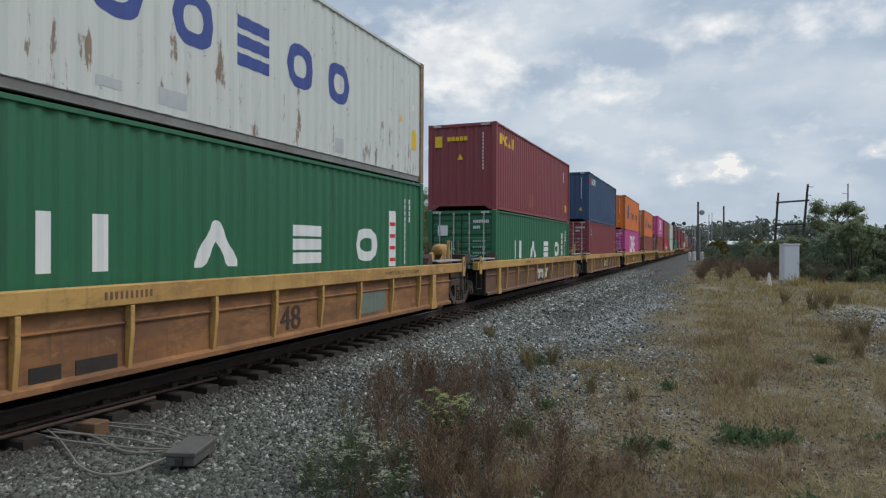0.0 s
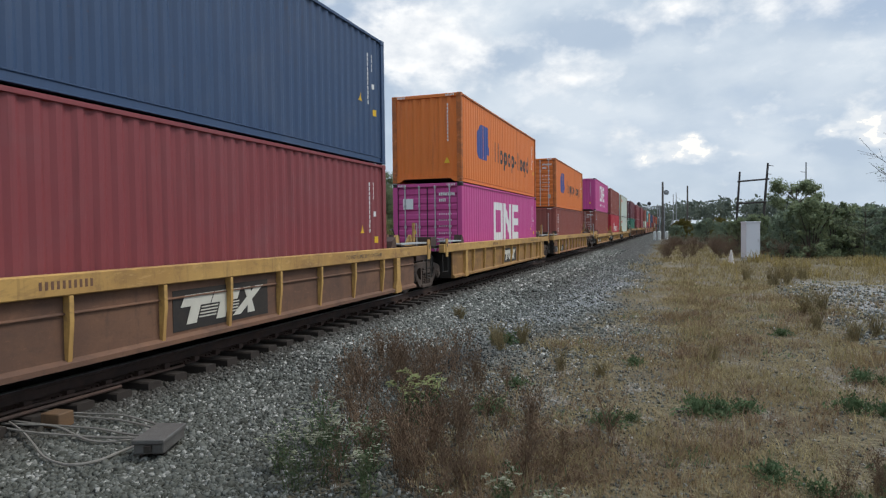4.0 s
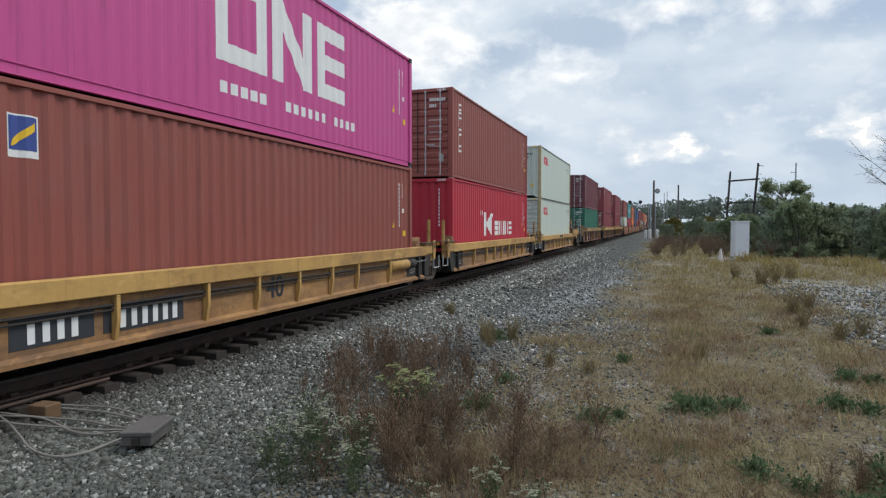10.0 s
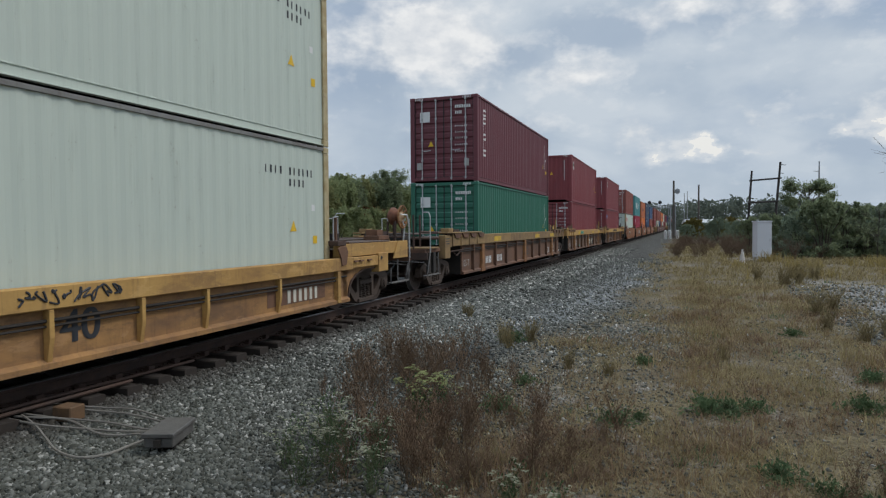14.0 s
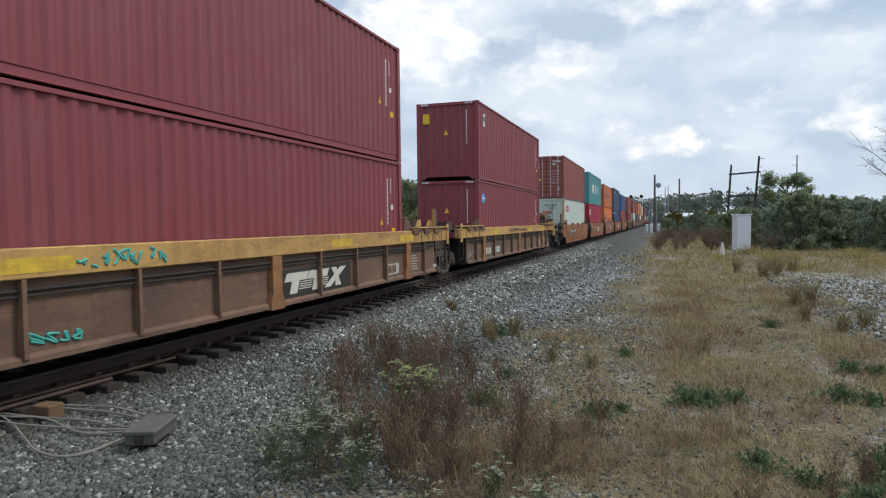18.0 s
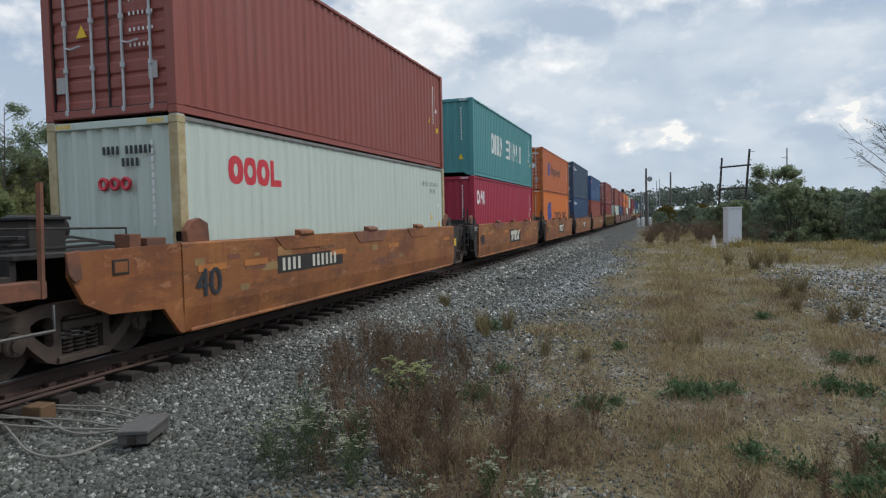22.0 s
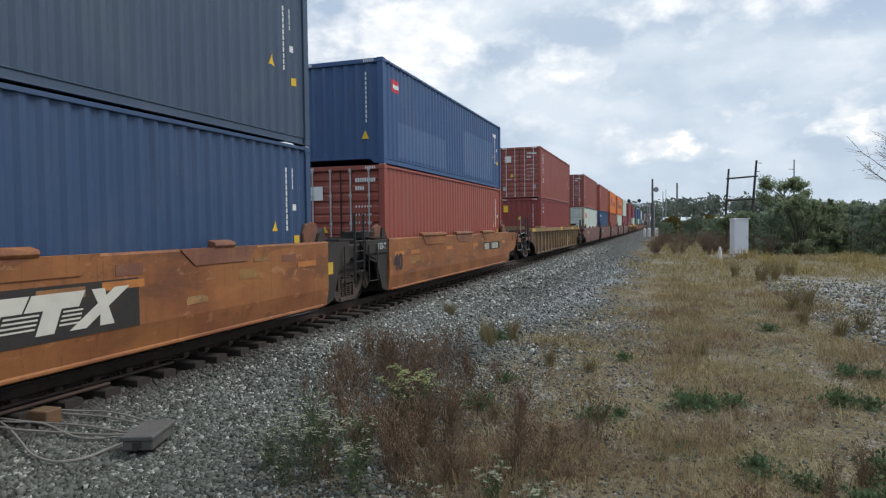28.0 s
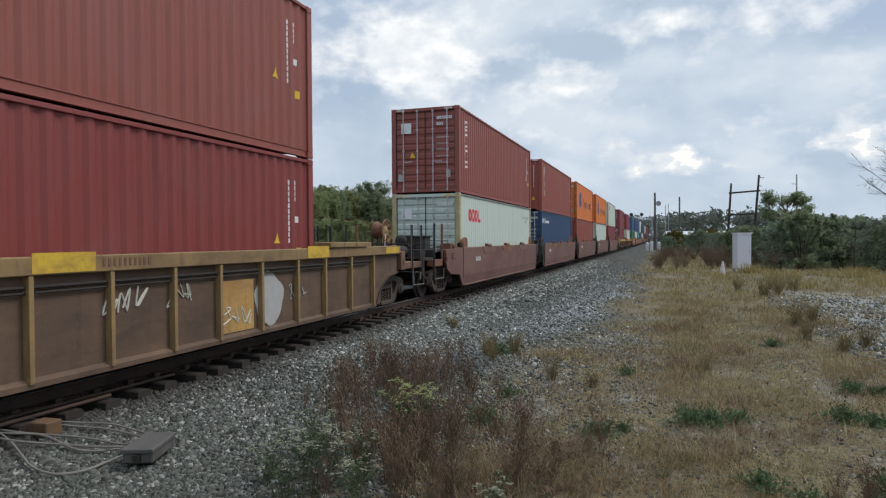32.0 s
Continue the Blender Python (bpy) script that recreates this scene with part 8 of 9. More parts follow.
def stone_material():
    def build(k, b):
        r = k.island()
        c = k.ramp(r, (0.0, (0.034, 0.037, 0.031)), (0.35, (0.104, 0.111, 0.098)), (0.75, (0.195, 0.203, 0.183)), (0.92, (0.30, 0.305, 0.28)), (0.968, (0.62, 0.61, 0.56)))
        f = k.noise(k.world(), 40, 4, 0.6)
        c = k.mix(k.math("MULTIPLY", f, 0.45), c, (0.07, 0.066, 0.058))
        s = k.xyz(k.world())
        # nearer stones darker: grime, with lens vignetting put into the colour
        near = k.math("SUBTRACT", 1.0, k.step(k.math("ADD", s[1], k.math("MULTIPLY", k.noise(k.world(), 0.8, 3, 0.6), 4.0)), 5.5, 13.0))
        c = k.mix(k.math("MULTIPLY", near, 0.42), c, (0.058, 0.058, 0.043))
        # stones within the track band are mixed towards dark brown
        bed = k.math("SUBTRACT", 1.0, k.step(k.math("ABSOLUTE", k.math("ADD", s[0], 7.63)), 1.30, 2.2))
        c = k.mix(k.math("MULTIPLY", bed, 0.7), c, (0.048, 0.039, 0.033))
        damp = k.math("MULTIPLY", k.math("SUBTRACT", 1.0, k.step(k.math("ABSOLUTE", k.math("ADD", s[0], 3.0)), 0.15, 0.6)),
                      k.math("SUBTRACT", 1.0, k.step(k.math("ABSOLUTE", k.math("SUBTRACT", s[1], 9.3)), 0.5, 1.5)))
        c = k.mix(k.math("MULTIPLY", damp, 0.75), c, (0.032, 0.034, 0.035))
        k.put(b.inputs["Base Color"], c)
        b.inputs["Roughness"].default_value = 0.9
        b.inputs["Specular IOR Level"].default_value = 0.25
    return material("crushed_stone", build)


def scatter_stones(name, xy, size, mat, sink=0.25):
    """Angular stones, each an eight-cornered block knocked out of shape."""
    n = len(xy)
    base = np.array([(x, y, z) for z in (-1, 1) for y in (-1, 1) for x in (-1, 1)], float) * 0.5
    tri = np.array([(0, 2, 3), (0, 3, 1), (4, 5, 7), (4, 7, 6), (0, 1, 5), (0, 5, 4), (2, 6, 7), (2, 7, 3), (0, 4, 6), (0, 6, 2), (1, 3, 7), (1, 7, 5)])
    p = base[None] * (1 + RNG.uniform(-0.45, 0.35, (n, 8, 3)))
    s = size[:, None] * RNG.uniform(0.6, 1.25, (n, 3)) * np.array([1.1, 1.0, 0.75])
    p = p * s[:, None, :]
    q = RNG.normal(size=(n, 4))
    q[:, 1:3] *= 0.45
    q /= np.linalg.norm(q, axis=1)[:, None]
    w, x, y, z = q.T
    R = np.stack([1 - 2 * (y * y + z * z), 2 * (x * y - z * w), 2 * (x * z + y * w), 2 * (x * y + z * w), 1 - 2 * (x * x + z * z), 2 * (y * z - x * w),
                  2 * (x * z - y * w), 2 * (y * z + x * w), 1 - 2 * (x * x + y * y)], 1).reshape(n, 3, 3)
    p = np.einsum("nij,nkj->nki", R, p)
    h = ground_height(xy[:, 0], xy[:, 1]) + size * (0.5 - sink) * 0.6
    p += np.concatenate([xy, h[:, None]], 1)[:, None, :]
    t = tri[None] + (np.arange(n) * 8)[:, None, None]
    return bulk(name, p.reshape(-1, 3), t.reshape(-1, 3), mat)


def make_ballast():
    stone = stone_material()
    layers = []
    # the shoulder of the track: thick near the camera, thinner away
    for (x0, x1, y0, y1, n, lo, hi) in ((-6.45, -2.4, 2.4, 9.0, 60000, 0.018, 0.044), (-3.9, -0.6, 3.0, 11.0, 15000, 0.012, 0.034), (-6.45, -3.4, 9.0, 20.0, 32000, 0.025, 0.055), (-6.45, -3.6, 15.0, 60.0, 26000, 0.045, 0.09),
                                        (TRACK_X - 1.5, -6.3, 1.0, 26.0, 14000, 0.03, 0.065), (-4.4, 0.8, 3.2, 18.0, 24000, 0.010, 0.030), (-0.6, 6.5, 3.2, 18.0, 9000, 0.010, 0.030),
                                        (3.0, 8.5, 11.5, 26.0, 5000, 0.03, 0.07), (-4.6, -0.4, 9.0, 44.0, 14000, 0.02, 0.055)):
        x, y = RNG.uniform(x0, x1, n), RNG.uniform(y0, y1, n)
        if x0 == -6.45 and y1 == 9.0:  # thins out towards the weeds
            keep = RNG.random(n) < np.clip((-2.5 + 0.6 * np.sin(y * 2.1) - x) / 1.2, 0.12, 1)
            x, y = x[keep], y[keep]
        soft = np.clip((x1 - x + 0.7 * np.sin(y * 0.9) * np.sin(y * 0.37 + 1) + 0.3 * np.sin(y * 3.1)) / (0.5 if x1 < -6 else 1.6), 0, 1)
        keep = RNG.random(len(x)) < soft * np.clip((y1 - y) / 5.0, 0.15, 1)
        x, y = x[keep], y[keep]
        s = RNG.uniform(lo, hi, len(x)) * np.where(RNG.random(len(x)) < 0.04, 1.5, 1.0)
        layers.append((np.stack([x, y], 1), s))
    xy, s = np.concatenate([a for a, _ in layers]), np.concatenate([b for _, b in layers])
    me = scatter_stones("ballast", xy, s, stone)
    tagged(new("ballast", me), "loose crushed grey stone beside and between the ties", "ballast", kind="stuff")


def blades(name, xy, hgt, width, lean, mat):
    """Grass blades: two narrow triangles each, bent over."""
    n = len(xy)
    a = RNG.uniform(0, 2 * np.pi, n)
    d = np.stack([np.cos(a), np.sin(a)], 1)
    o = np.stack([-d[:, 1], d[:, 0]], 1)
    z = ground_height(xy[:, 0], xy[:, 1]) - 0.01
    l = lean * RNG.uniform(0.3, 1.4, n) * hgt
    base = np.concatenate([xy, z[:, None]], 1)
    w = (width * RNG.uniform(0.6, 1.3, n))[:, None]
    o3, d3 = np.concatenate([o, np.zeros((n, 1))], 1), np.concatenate([d, np.zeros((n, 1))], 1)
    up = np.array([0, 0, 1.0])
    p0, p1 = base - o3 * w / 2, base + o3 * w / 2
    mid = base + d3 * (l * 0.35)[:, None] + up * (hgt * 0.62)[:, None]
    p2, p3 = mid - o3 * w * 0.35, mid + o3 * w * 0.35
    p4 = base + d3 * l[:, None] + up * hgt[:, None]
    v = np.stack([p0, p1, p2, p3, p4], 1).reshape(-1, 3)
    t = np.array([(0, 1, 3), (0, 3, 2), (2, 3, 4)])[None] + (np.arange(n) * 5)[:, None, None]
    return bulk(name, v, t.reshape(-1, 3), mat)


def patchy(x, y, f=0.9, seed=0.0):
    return 0.5 + 0.25 * np.sin(x * f * 1.9 + 1.3 * np.sin(y * f + seed)) + 0.25 * np.sin(y * f * 1.3 + 1.7 * np.sin(x * f * 0.8 + 2 * seed) + seed)


def make_grass():
    def field(name, n, x0, x1, y0, y1, h0, h1, w, lean, mat, label, keep):
        each = 16 if y0 < 10 else 6
        cx, cy = RNG.uniform(x0, x1, n // each), y0 + (y1 - y0) * RNG.random(n // each) ** (1.5 if y0 < 10 else 1.0)
        spread = np.repeat(RNG.uniform(0.02, 0.16, n // each), each)
        x, y = np.repeat(cx, each) + RNG.normal(size=n // each * each) * spread, np.repeat(cy, each) + RNG.normal(size=n // each * each) * spread
        n = len(x)
        strip = (x > 3.4 + 0.8 * np.sin(y * 0.8)) & (y > 11) & (y < 25)
        m = RNG.random(n) < keep(x, y) * np.where(strip, 0.18, 1.0) * np.clip((y - y0) / (0.22 * (y1 - y0)) + (0.0 if y0 > 10 else 1.0), 0, 1)
        x, y = x[m], y[m]
        h = RNG.uniform(h0, h1, len(x)) * (0.6 + 0.8 * patchy(x, y, 1.6, 2.0))
        tagged(new(name, blades(name, np.stack([x, y], 1), h, w * (1 + y / 16), lean, mat)), label, "grass", kind="stuff")
    border = lambda x, y: np.clip((x + 2.3 - np.clip((y - 9) / 8, 0, 1) * 1.0 + 1.1 * np.sin(y * 1.3) * patchy(x, y)) / 1.6, 0.0, 1)
    field("dry_grass", 420000, -3.6, 9.0, 2.6, 26.0, 0.025, 0.095, 0.0050, 1.9, straw, "short dry brown grass over stony soil", lambda x, y: border(x, y) * np.clip(patchy(x, y, 1.1) * 1.6 + 0.9 * patchy(x, y, 2.7, 3.3) - 0.75, 0.12, 1))
    field("tall_dry_grass", 34000, -2.2, 12.0, 3.2, 34.0, 0.10, 0.28, 0.006, 0.7, straw, "taller tufts of dry straw-coloured grass", lambda x, y: border(x, y) * np.clip(patchy(x, y, 1.7, 4.0) * 4 - 2.5, 0.02, 1))
    field("dead_stalks", 90000, -3.9, 8.0, 3.0, 20.0, 0.04, 0.16, 0.005, 1.2, straw_dark, "dead dark-brown stalks in the grass", lambda x, y: border(x, y) * np.clip(patchy(x, y, 1.3, 1.0) * 3 - 1.3, 0.14, 1))
    field("russet_grass", 90000, -2.6, 10.0, 3.0, 24.0, 0.05, 0.17, 0.0045, 1.0, russet, "fluffy russet-brown dry grass", lambda x, y: border(x, y) * np.clip(patchy(x, y, 1.5, 5.5) * 3.2 - 1.2, 0.06, 1))
    field("green_grass", 16000, -2.4, 9.0, 3.0, 26.0, 0.04, 0.13, 0.008, 0.9, grass_green, "scattered green grass among the dry", lambda x, y: border(x, y) * np.clip(patchy(x, y, 2.3, 7.0) * 6 - 4.4, 0.01, 1))
    field("far_grass", 66000, -2.6, 14.0, 14.0, 75.0, 0.08, 0.22, 0.010, 0.9, straw, "rough brown grass farther off", lambda x, y: np.clip((x + 1.7 + 0.9 * np.sin(y * 0.31) * np.sin(y * 0.13 + 1)) / 1.3, 0, 1) * np.clip(patchy(x, y, 0.5) * 1.6 - 0.2, 0.1, 1))
    field("dead_creeper", 22000, -2.1, 0.3, 3.9, 7.2, 0.03, 0.10, 0.006, 1.5, straw_dark, "dark dead creepers matted over stony soil", lambda x, y: np.clip(1.25 - ((x + 1.0) / 1.0) ** 2 - ((y - 5.3) / 1.5) ** 2, 0, 1) * np.clip(patchy(x, y, 2.1, 6.0) * 2 - 0.3, 0.1, 1))
    field("yellow_grass", 14000, 2.2, 15.0, 25.0, 41.0, 0.15, 0.55, 0.010, 0.7, gold, "clumps of yellow grass before the bushes", lambda x, y: (patchy(x, y, 0.8, 3.0) > 0.72) * 1.0)


def weed_mesh(name, seed, height, spread, stems, mat, twig):
    """A dry, branching weed: thin stems with side twigs and small seed heads."""
    r = random.Random(seed)
    g = Geo()
    for _ in range(stems):
        a, h = r.uniform(0, 2 * math.pi), height * r.uniform(0.55, 1.05)
        dx, dy = math.cos(a) * spread * r.uniform(0.2, 1), math.sin(a) * spread * r.uniform(0.2, 1)
        x0, y0 = r.uniform(-0.08, 0.08), r.uniform(-0.08, 0.08)
        pts = [(x0 + dx * (q ** 1.4), y0 + dy * (q ** 1.4), h * q) for q in (0, 0.35, 0.7, 1.0)]
        g.tube(pts, 0.0038, 3, 0.0015)
        for _k in range(twig):
            q = r.uniform(0.3, 0.98)
            b = (x0 + dx * q ** 1.4, y0 + dy * q ** 1.4, h * q)
            aa = r.uniform(0, 2 * math.pi)
            ln = h * r.uniform(0.08, 0.24)
            e = (b[0] + math.cos(aa) * ln * 0.7, b[1] + math.sin(aa) * ln * 0.7, b[2] + ln * 0.8)
            g.tube([b, e], 0.002, 3, 0.001)
            for _j in range(3):
                t = r.uniform(0.4, 1.05)
                c = Vector(b).lerp(Vector(e), t)
                s = r.uniform(0.005, 0.012)
                g.add([(c.x - s, c.y, c.z), (c.x + s, c.y + s * 0.4, c.z), (c.x, c.y + s * 0.3, c.z + 2.2 * s), (c.x, c.y - s, c.z + s)], [(0, 1, 2), (0, 2, 3), (1, 3, 2)])
    return g.mesh(name, mat)


def blossom_mesh(seed, height, spread, n, mat):
    r = random.Random(seed)
    g = Geo()
    for _ in range(n):
        a, d = r.uniform(0, 2 * math.pi), spread * math.sqrt(r.random())
        c = (math.cos(a) * d, math.sin(a) * d, height * r.uniform(0.62, 1.0))
        for _k in range(7):
            s = r.uniform(0.006, 0.016)
            p = [c[i] + r.uniform(-0.03, 0.03) * (1 if i < 2 else 0.5) for i in range(3)]
            g.add([(p[0] - s, p[1] - s, p[2]), (p[0] + s, p[1] - s, p[2] + s * 0.5), (p[0] + s, p[1] + s, p[2]), (p[0] - s, p[1] + s, p[2] + s * 0.4)], [(0, 1, 2, 3)])
    return g.mesh("blossom", mat)


def leafy_mesh(seed, height, spread, n, size, mat):
    """Low leaves of a plant, each a bent pair of triangles."""
    r = random.Random(seed)
    g = Geo()
    for _ in range(n):
        a = r.uniform(0, 2 * math.pi)
        d = spread * r.random() ** 0.9 * (0.7 + 0.3 * math.sin(3 * a + seed))
        c = Vector((math.cos(a) * d, math.sin(a) * d, height * r.random() * (1.1 - d / spread * 0.7)))
        u = Vector((r.gauss(0, 1), r.gauss(0, 1), r.gauss(0.3, 0.6))).normalized()
        v = u.orthogonal().normalized()
        s = size * r.uniform(0.5, 1.3)
        g.add([c - u * s, c + v * s * 0.28, c + u * s, c - v * s * 0.28], [(0, 1, 2), (0, 2, 3)])
    return g.mesh("foliage", mat)


def make_weeds():
    r = random.Random(21)
    ground = lambda x, y: float(ground_height(np.array(x), np.array(y)))
    # dead brown stalks in the middle of the picture
    proto = []
    for i in range(5):
        t = thing("dead_weed", "tall dead brown weed with thin branching stems", "weed", "dead weeds by the track")
        part("dry_growth", weed_mesh("dry_growth", 40 + i, 0.72, 0.30, 12, straw_dark, 9), None, t)
        proto.append(t)
    spots = []
    for _ in range(105):
        q = r.random()
        x = -1.7 - 2.3 * q + r.gauss(0, 0.5)
        y = 4.5 + 5.0 * q + r.gauss(0, 0.45)
        spots.append((x, y, r.uniform(0.38, 0.95) * (1.0 - 0.1 * q)))
    spots += [(-0.85 + r.gauss(0, 0.5), 5.2 + r.gauss(0, 0.5), r.uniform(0.3, 0.5)) for _ in range(6)]
    spots += [(-1.9 + 1.6 * r.random(), 4.3 + 2.2 * r.random(), r.uniform(0.20, 0.36)) for _ in range(12)]
    spots += [(0.9 + r.gauss(0, 0.8), 4.6 + r.gauss(0, 0.4), r.uniform(0.35, 0.55)) for _ in range(8)]
    for i, (x, y, s) in enumerate(spots):
        m = pose(x, y, ground(x, y) - 0.01, 0, 0, r.uniform(0, 360)) @ Matrix.Scale(s, 4)
        if i < 5:
            proto[i].matrix_basis = m
        else:
            c = copy_thing(proto[i % 5], Matrix())
            c.matrix_basis = m
    # plants with dull white flower heads
    fl = []
    for i in range(3):
        t = thing("white_flowered_weed", "leafy green weed with dull white flower heads", "weed", "flowering weeds")
        part("dry_growth", weed_mesh("dry_growth", 60 + i, 0.52, 0.20, 10, grass_green, 5), None, t)
        part("foliage", leafy_mesh(70 + i, 0.42, 0.24, 120, 0.038, weed_leaf), None, t)
        part("blossom", blossom_mesh(80 + i, 0.52, 0.24, 15 if i != 1 else 34, bloom if i != 1 else pale_green), None, t)
        fl.append(t)
    spots = [(-2.85, 4.75, 1.0), (-2.55, 4.45, 1.05), (-3.05, 5.25, 0.9), (-2.35, 4.75, 0.9), (-2.75, 4.25, 0.9), (-2.15, 4.25, 0.8), (-2.52, 6.1, 1.1), (-2.40, 6.35, 1.0),
             (-1.15, 4.45, 0.7), (-0.75, 4.05, 0.75), (-1.5, 3.95, 0.6), (-0.45, 3.95, 0.6), (-3.1, 4.6, 0.8)]
    for i, (x, y, s) in enumerate(spots):
        m = pose(x, y, ground(x, y) - 0.01, 0, 0, r.uniform(0, 360)) @ Matrix.Scale(s, 4)
        which = 1 if i in (6, 7) else (0, 2)[i % 2]
        if fl[which].get("set") is None:
            fl[which].matrix_basis = m
            fl[which]["set"] = 1
        else:
            copy_thing(fl[which], Matrix()).matrix_basis = m
    # low green plants
    low = []
    for i in range(3):
        t = thing("low_green_plant", "low spreading green plant in dry grass", "plant", "low green plants")
        part("sprout", weed_mesh("sprout", 150 + i, 0.20, 0.22, 40, grass_green, 2), None, t)
        part("foliage", leafy_mesh(90 + i, 0.17, 0.30, 240, 0.035, grass_green), None, t)
        low.append(t)
    spots = [(0.25, 7.45, 1.1), (0.5, 7.5, 1.0), (0.75, 7.7, 0.8), (-1.83, 7.93, 0.8), (-1.86, 6.75, 1.0), (-0.6, 6.65, 0.9), (1.84, 7.92, 1.0), (2.1, 7.8, 0.8), (-2.77, 11.1, 1.2), (-0.4, 6.9, 0.6),
             (0.75, 5.6, 0.9), (1.05, 5.4, 0.8), (2.3, 9.6, 0.9), (2.55, 9.4, 0.8), (1.9, 13.2, 0.9), (-0.5, 9.6, 0.7), (1.4, 4.9, 0.9)]
    for i, (x, y, s) in enumerate(spots):
        m = pose(x, y, ground(x, y) - 0.01, 0, 0, r.uniform(0, 360)) @ Matrix.Scale(s, 4)
        if i < 3:
            low[i].matrix_basis = m
        else:
            copy_thing(low[i % 3], Matrix()).matrix_basis = m
    # taller leafy weeds towards the camera's corner of the rough ground
    for i in range(26):
        x, y = 1.25 + 1.3 * r.random(), 4.9 + 1.0 * r.random()
        m = pose(x, y, ground(x, y) - 0.01, 0, 0, r.uniform(0, 360)) @ Matrix.Scale(r.uniform(0.8, 1.2) * (1.0 if i % 2 else 0.42), 4)
        copy_thing(low[i % 3] if i % 2 else proto[i % 5], Matrix()).matrix_basis = m
    # tufts of taller dry grass at the edge of the stony lane
    tuft = []
    for i in range(3):
        t = thing("grass_tuft", "dense tuft of dry brown grass", "grass", "dry grass tufts")
        part("tuft", weed_mesh("tuft", 120 + i, 0.42, 0.26, 70, straw, 1), None, t)
        tuft.append(t)
    spots = [(-2.9, 10.9, 1.0), (-2.5, 11.2, 1.0), (-2.7, 10.5, 0.8), (-4.4, 13.6, 0.7), (-4.7, 14.2, 0.7), (2.9, 16.5, 1.3), (3.3, 17.2, 1.3), (3.0, 13.0, 1.1), (3.5, 13.5, 1.1), (2.6, 14.0, 1.0),
             (3.2, 24.0, 1.8), (3.8, 25.0, 1.8), (2.6, 26.0, 1.6), (4.6, 27.0, 1.6), (1.3, 4.4, 0.8), (1.7, 4.9, 0.9), (-0.9, 8.8, 0.6), (0.6, 10.5, 0.7), (-1.5, 9.2, 0.7)]
    for i, (x, y, s) in enumerate(spots):
        m = pose(x, y, ground(x, y) - 0.01, 0, 0, r.uniform(0, 360)) @ Matrix.Scale(s, 4)
        if i < 3:
            tuft[i].matrix_basis = m
        else:
            copy_thing(tuft[i % 3], Matrix()).matrix_basis = m


# --- track-side equipment

def make_junction_box():
    b = thing("junction_box", "grey steel track junction box with a sloping lid, on gravel", "junction box", at=pose(-4.44, 4.68, -0.30, 0, 0, 20))
    steel = rusty("dull_grey_enamel", (0.105, 0.100, 0.092), (0.082, 0.077, 0.070), (0.045, 0.040, 0.035), 4.0, 0.55)
    g = Geo().prism([(-0.13, 0.07), (0.13, 0.07), (0.13, 0.16), (-0.13, 0.16)], -0.24, 0.24, "y")
    part("body", g.mesh("body", steel, 0.008), None, b)
    part("lid", Geo().prism([(-0.145, 0.16), (0.145, 0.16), (0.145, 0.185), (0.14, 0.20), (-0.14, 0.20), (-0.145, 0.185)], -0.26, 0.26, "y").mesh("lid", steel, 0.006), None, b)
    part("latch", Geo().box(-0.03, 0.03, -0.275, -0.24, 0.09, 0.15), M["dark_steel"], b)
    part("foot", Geo().box(-0.09, 0.09, -0.12, 0.12, -0.12, 0.06), M["dark_steel"], b)


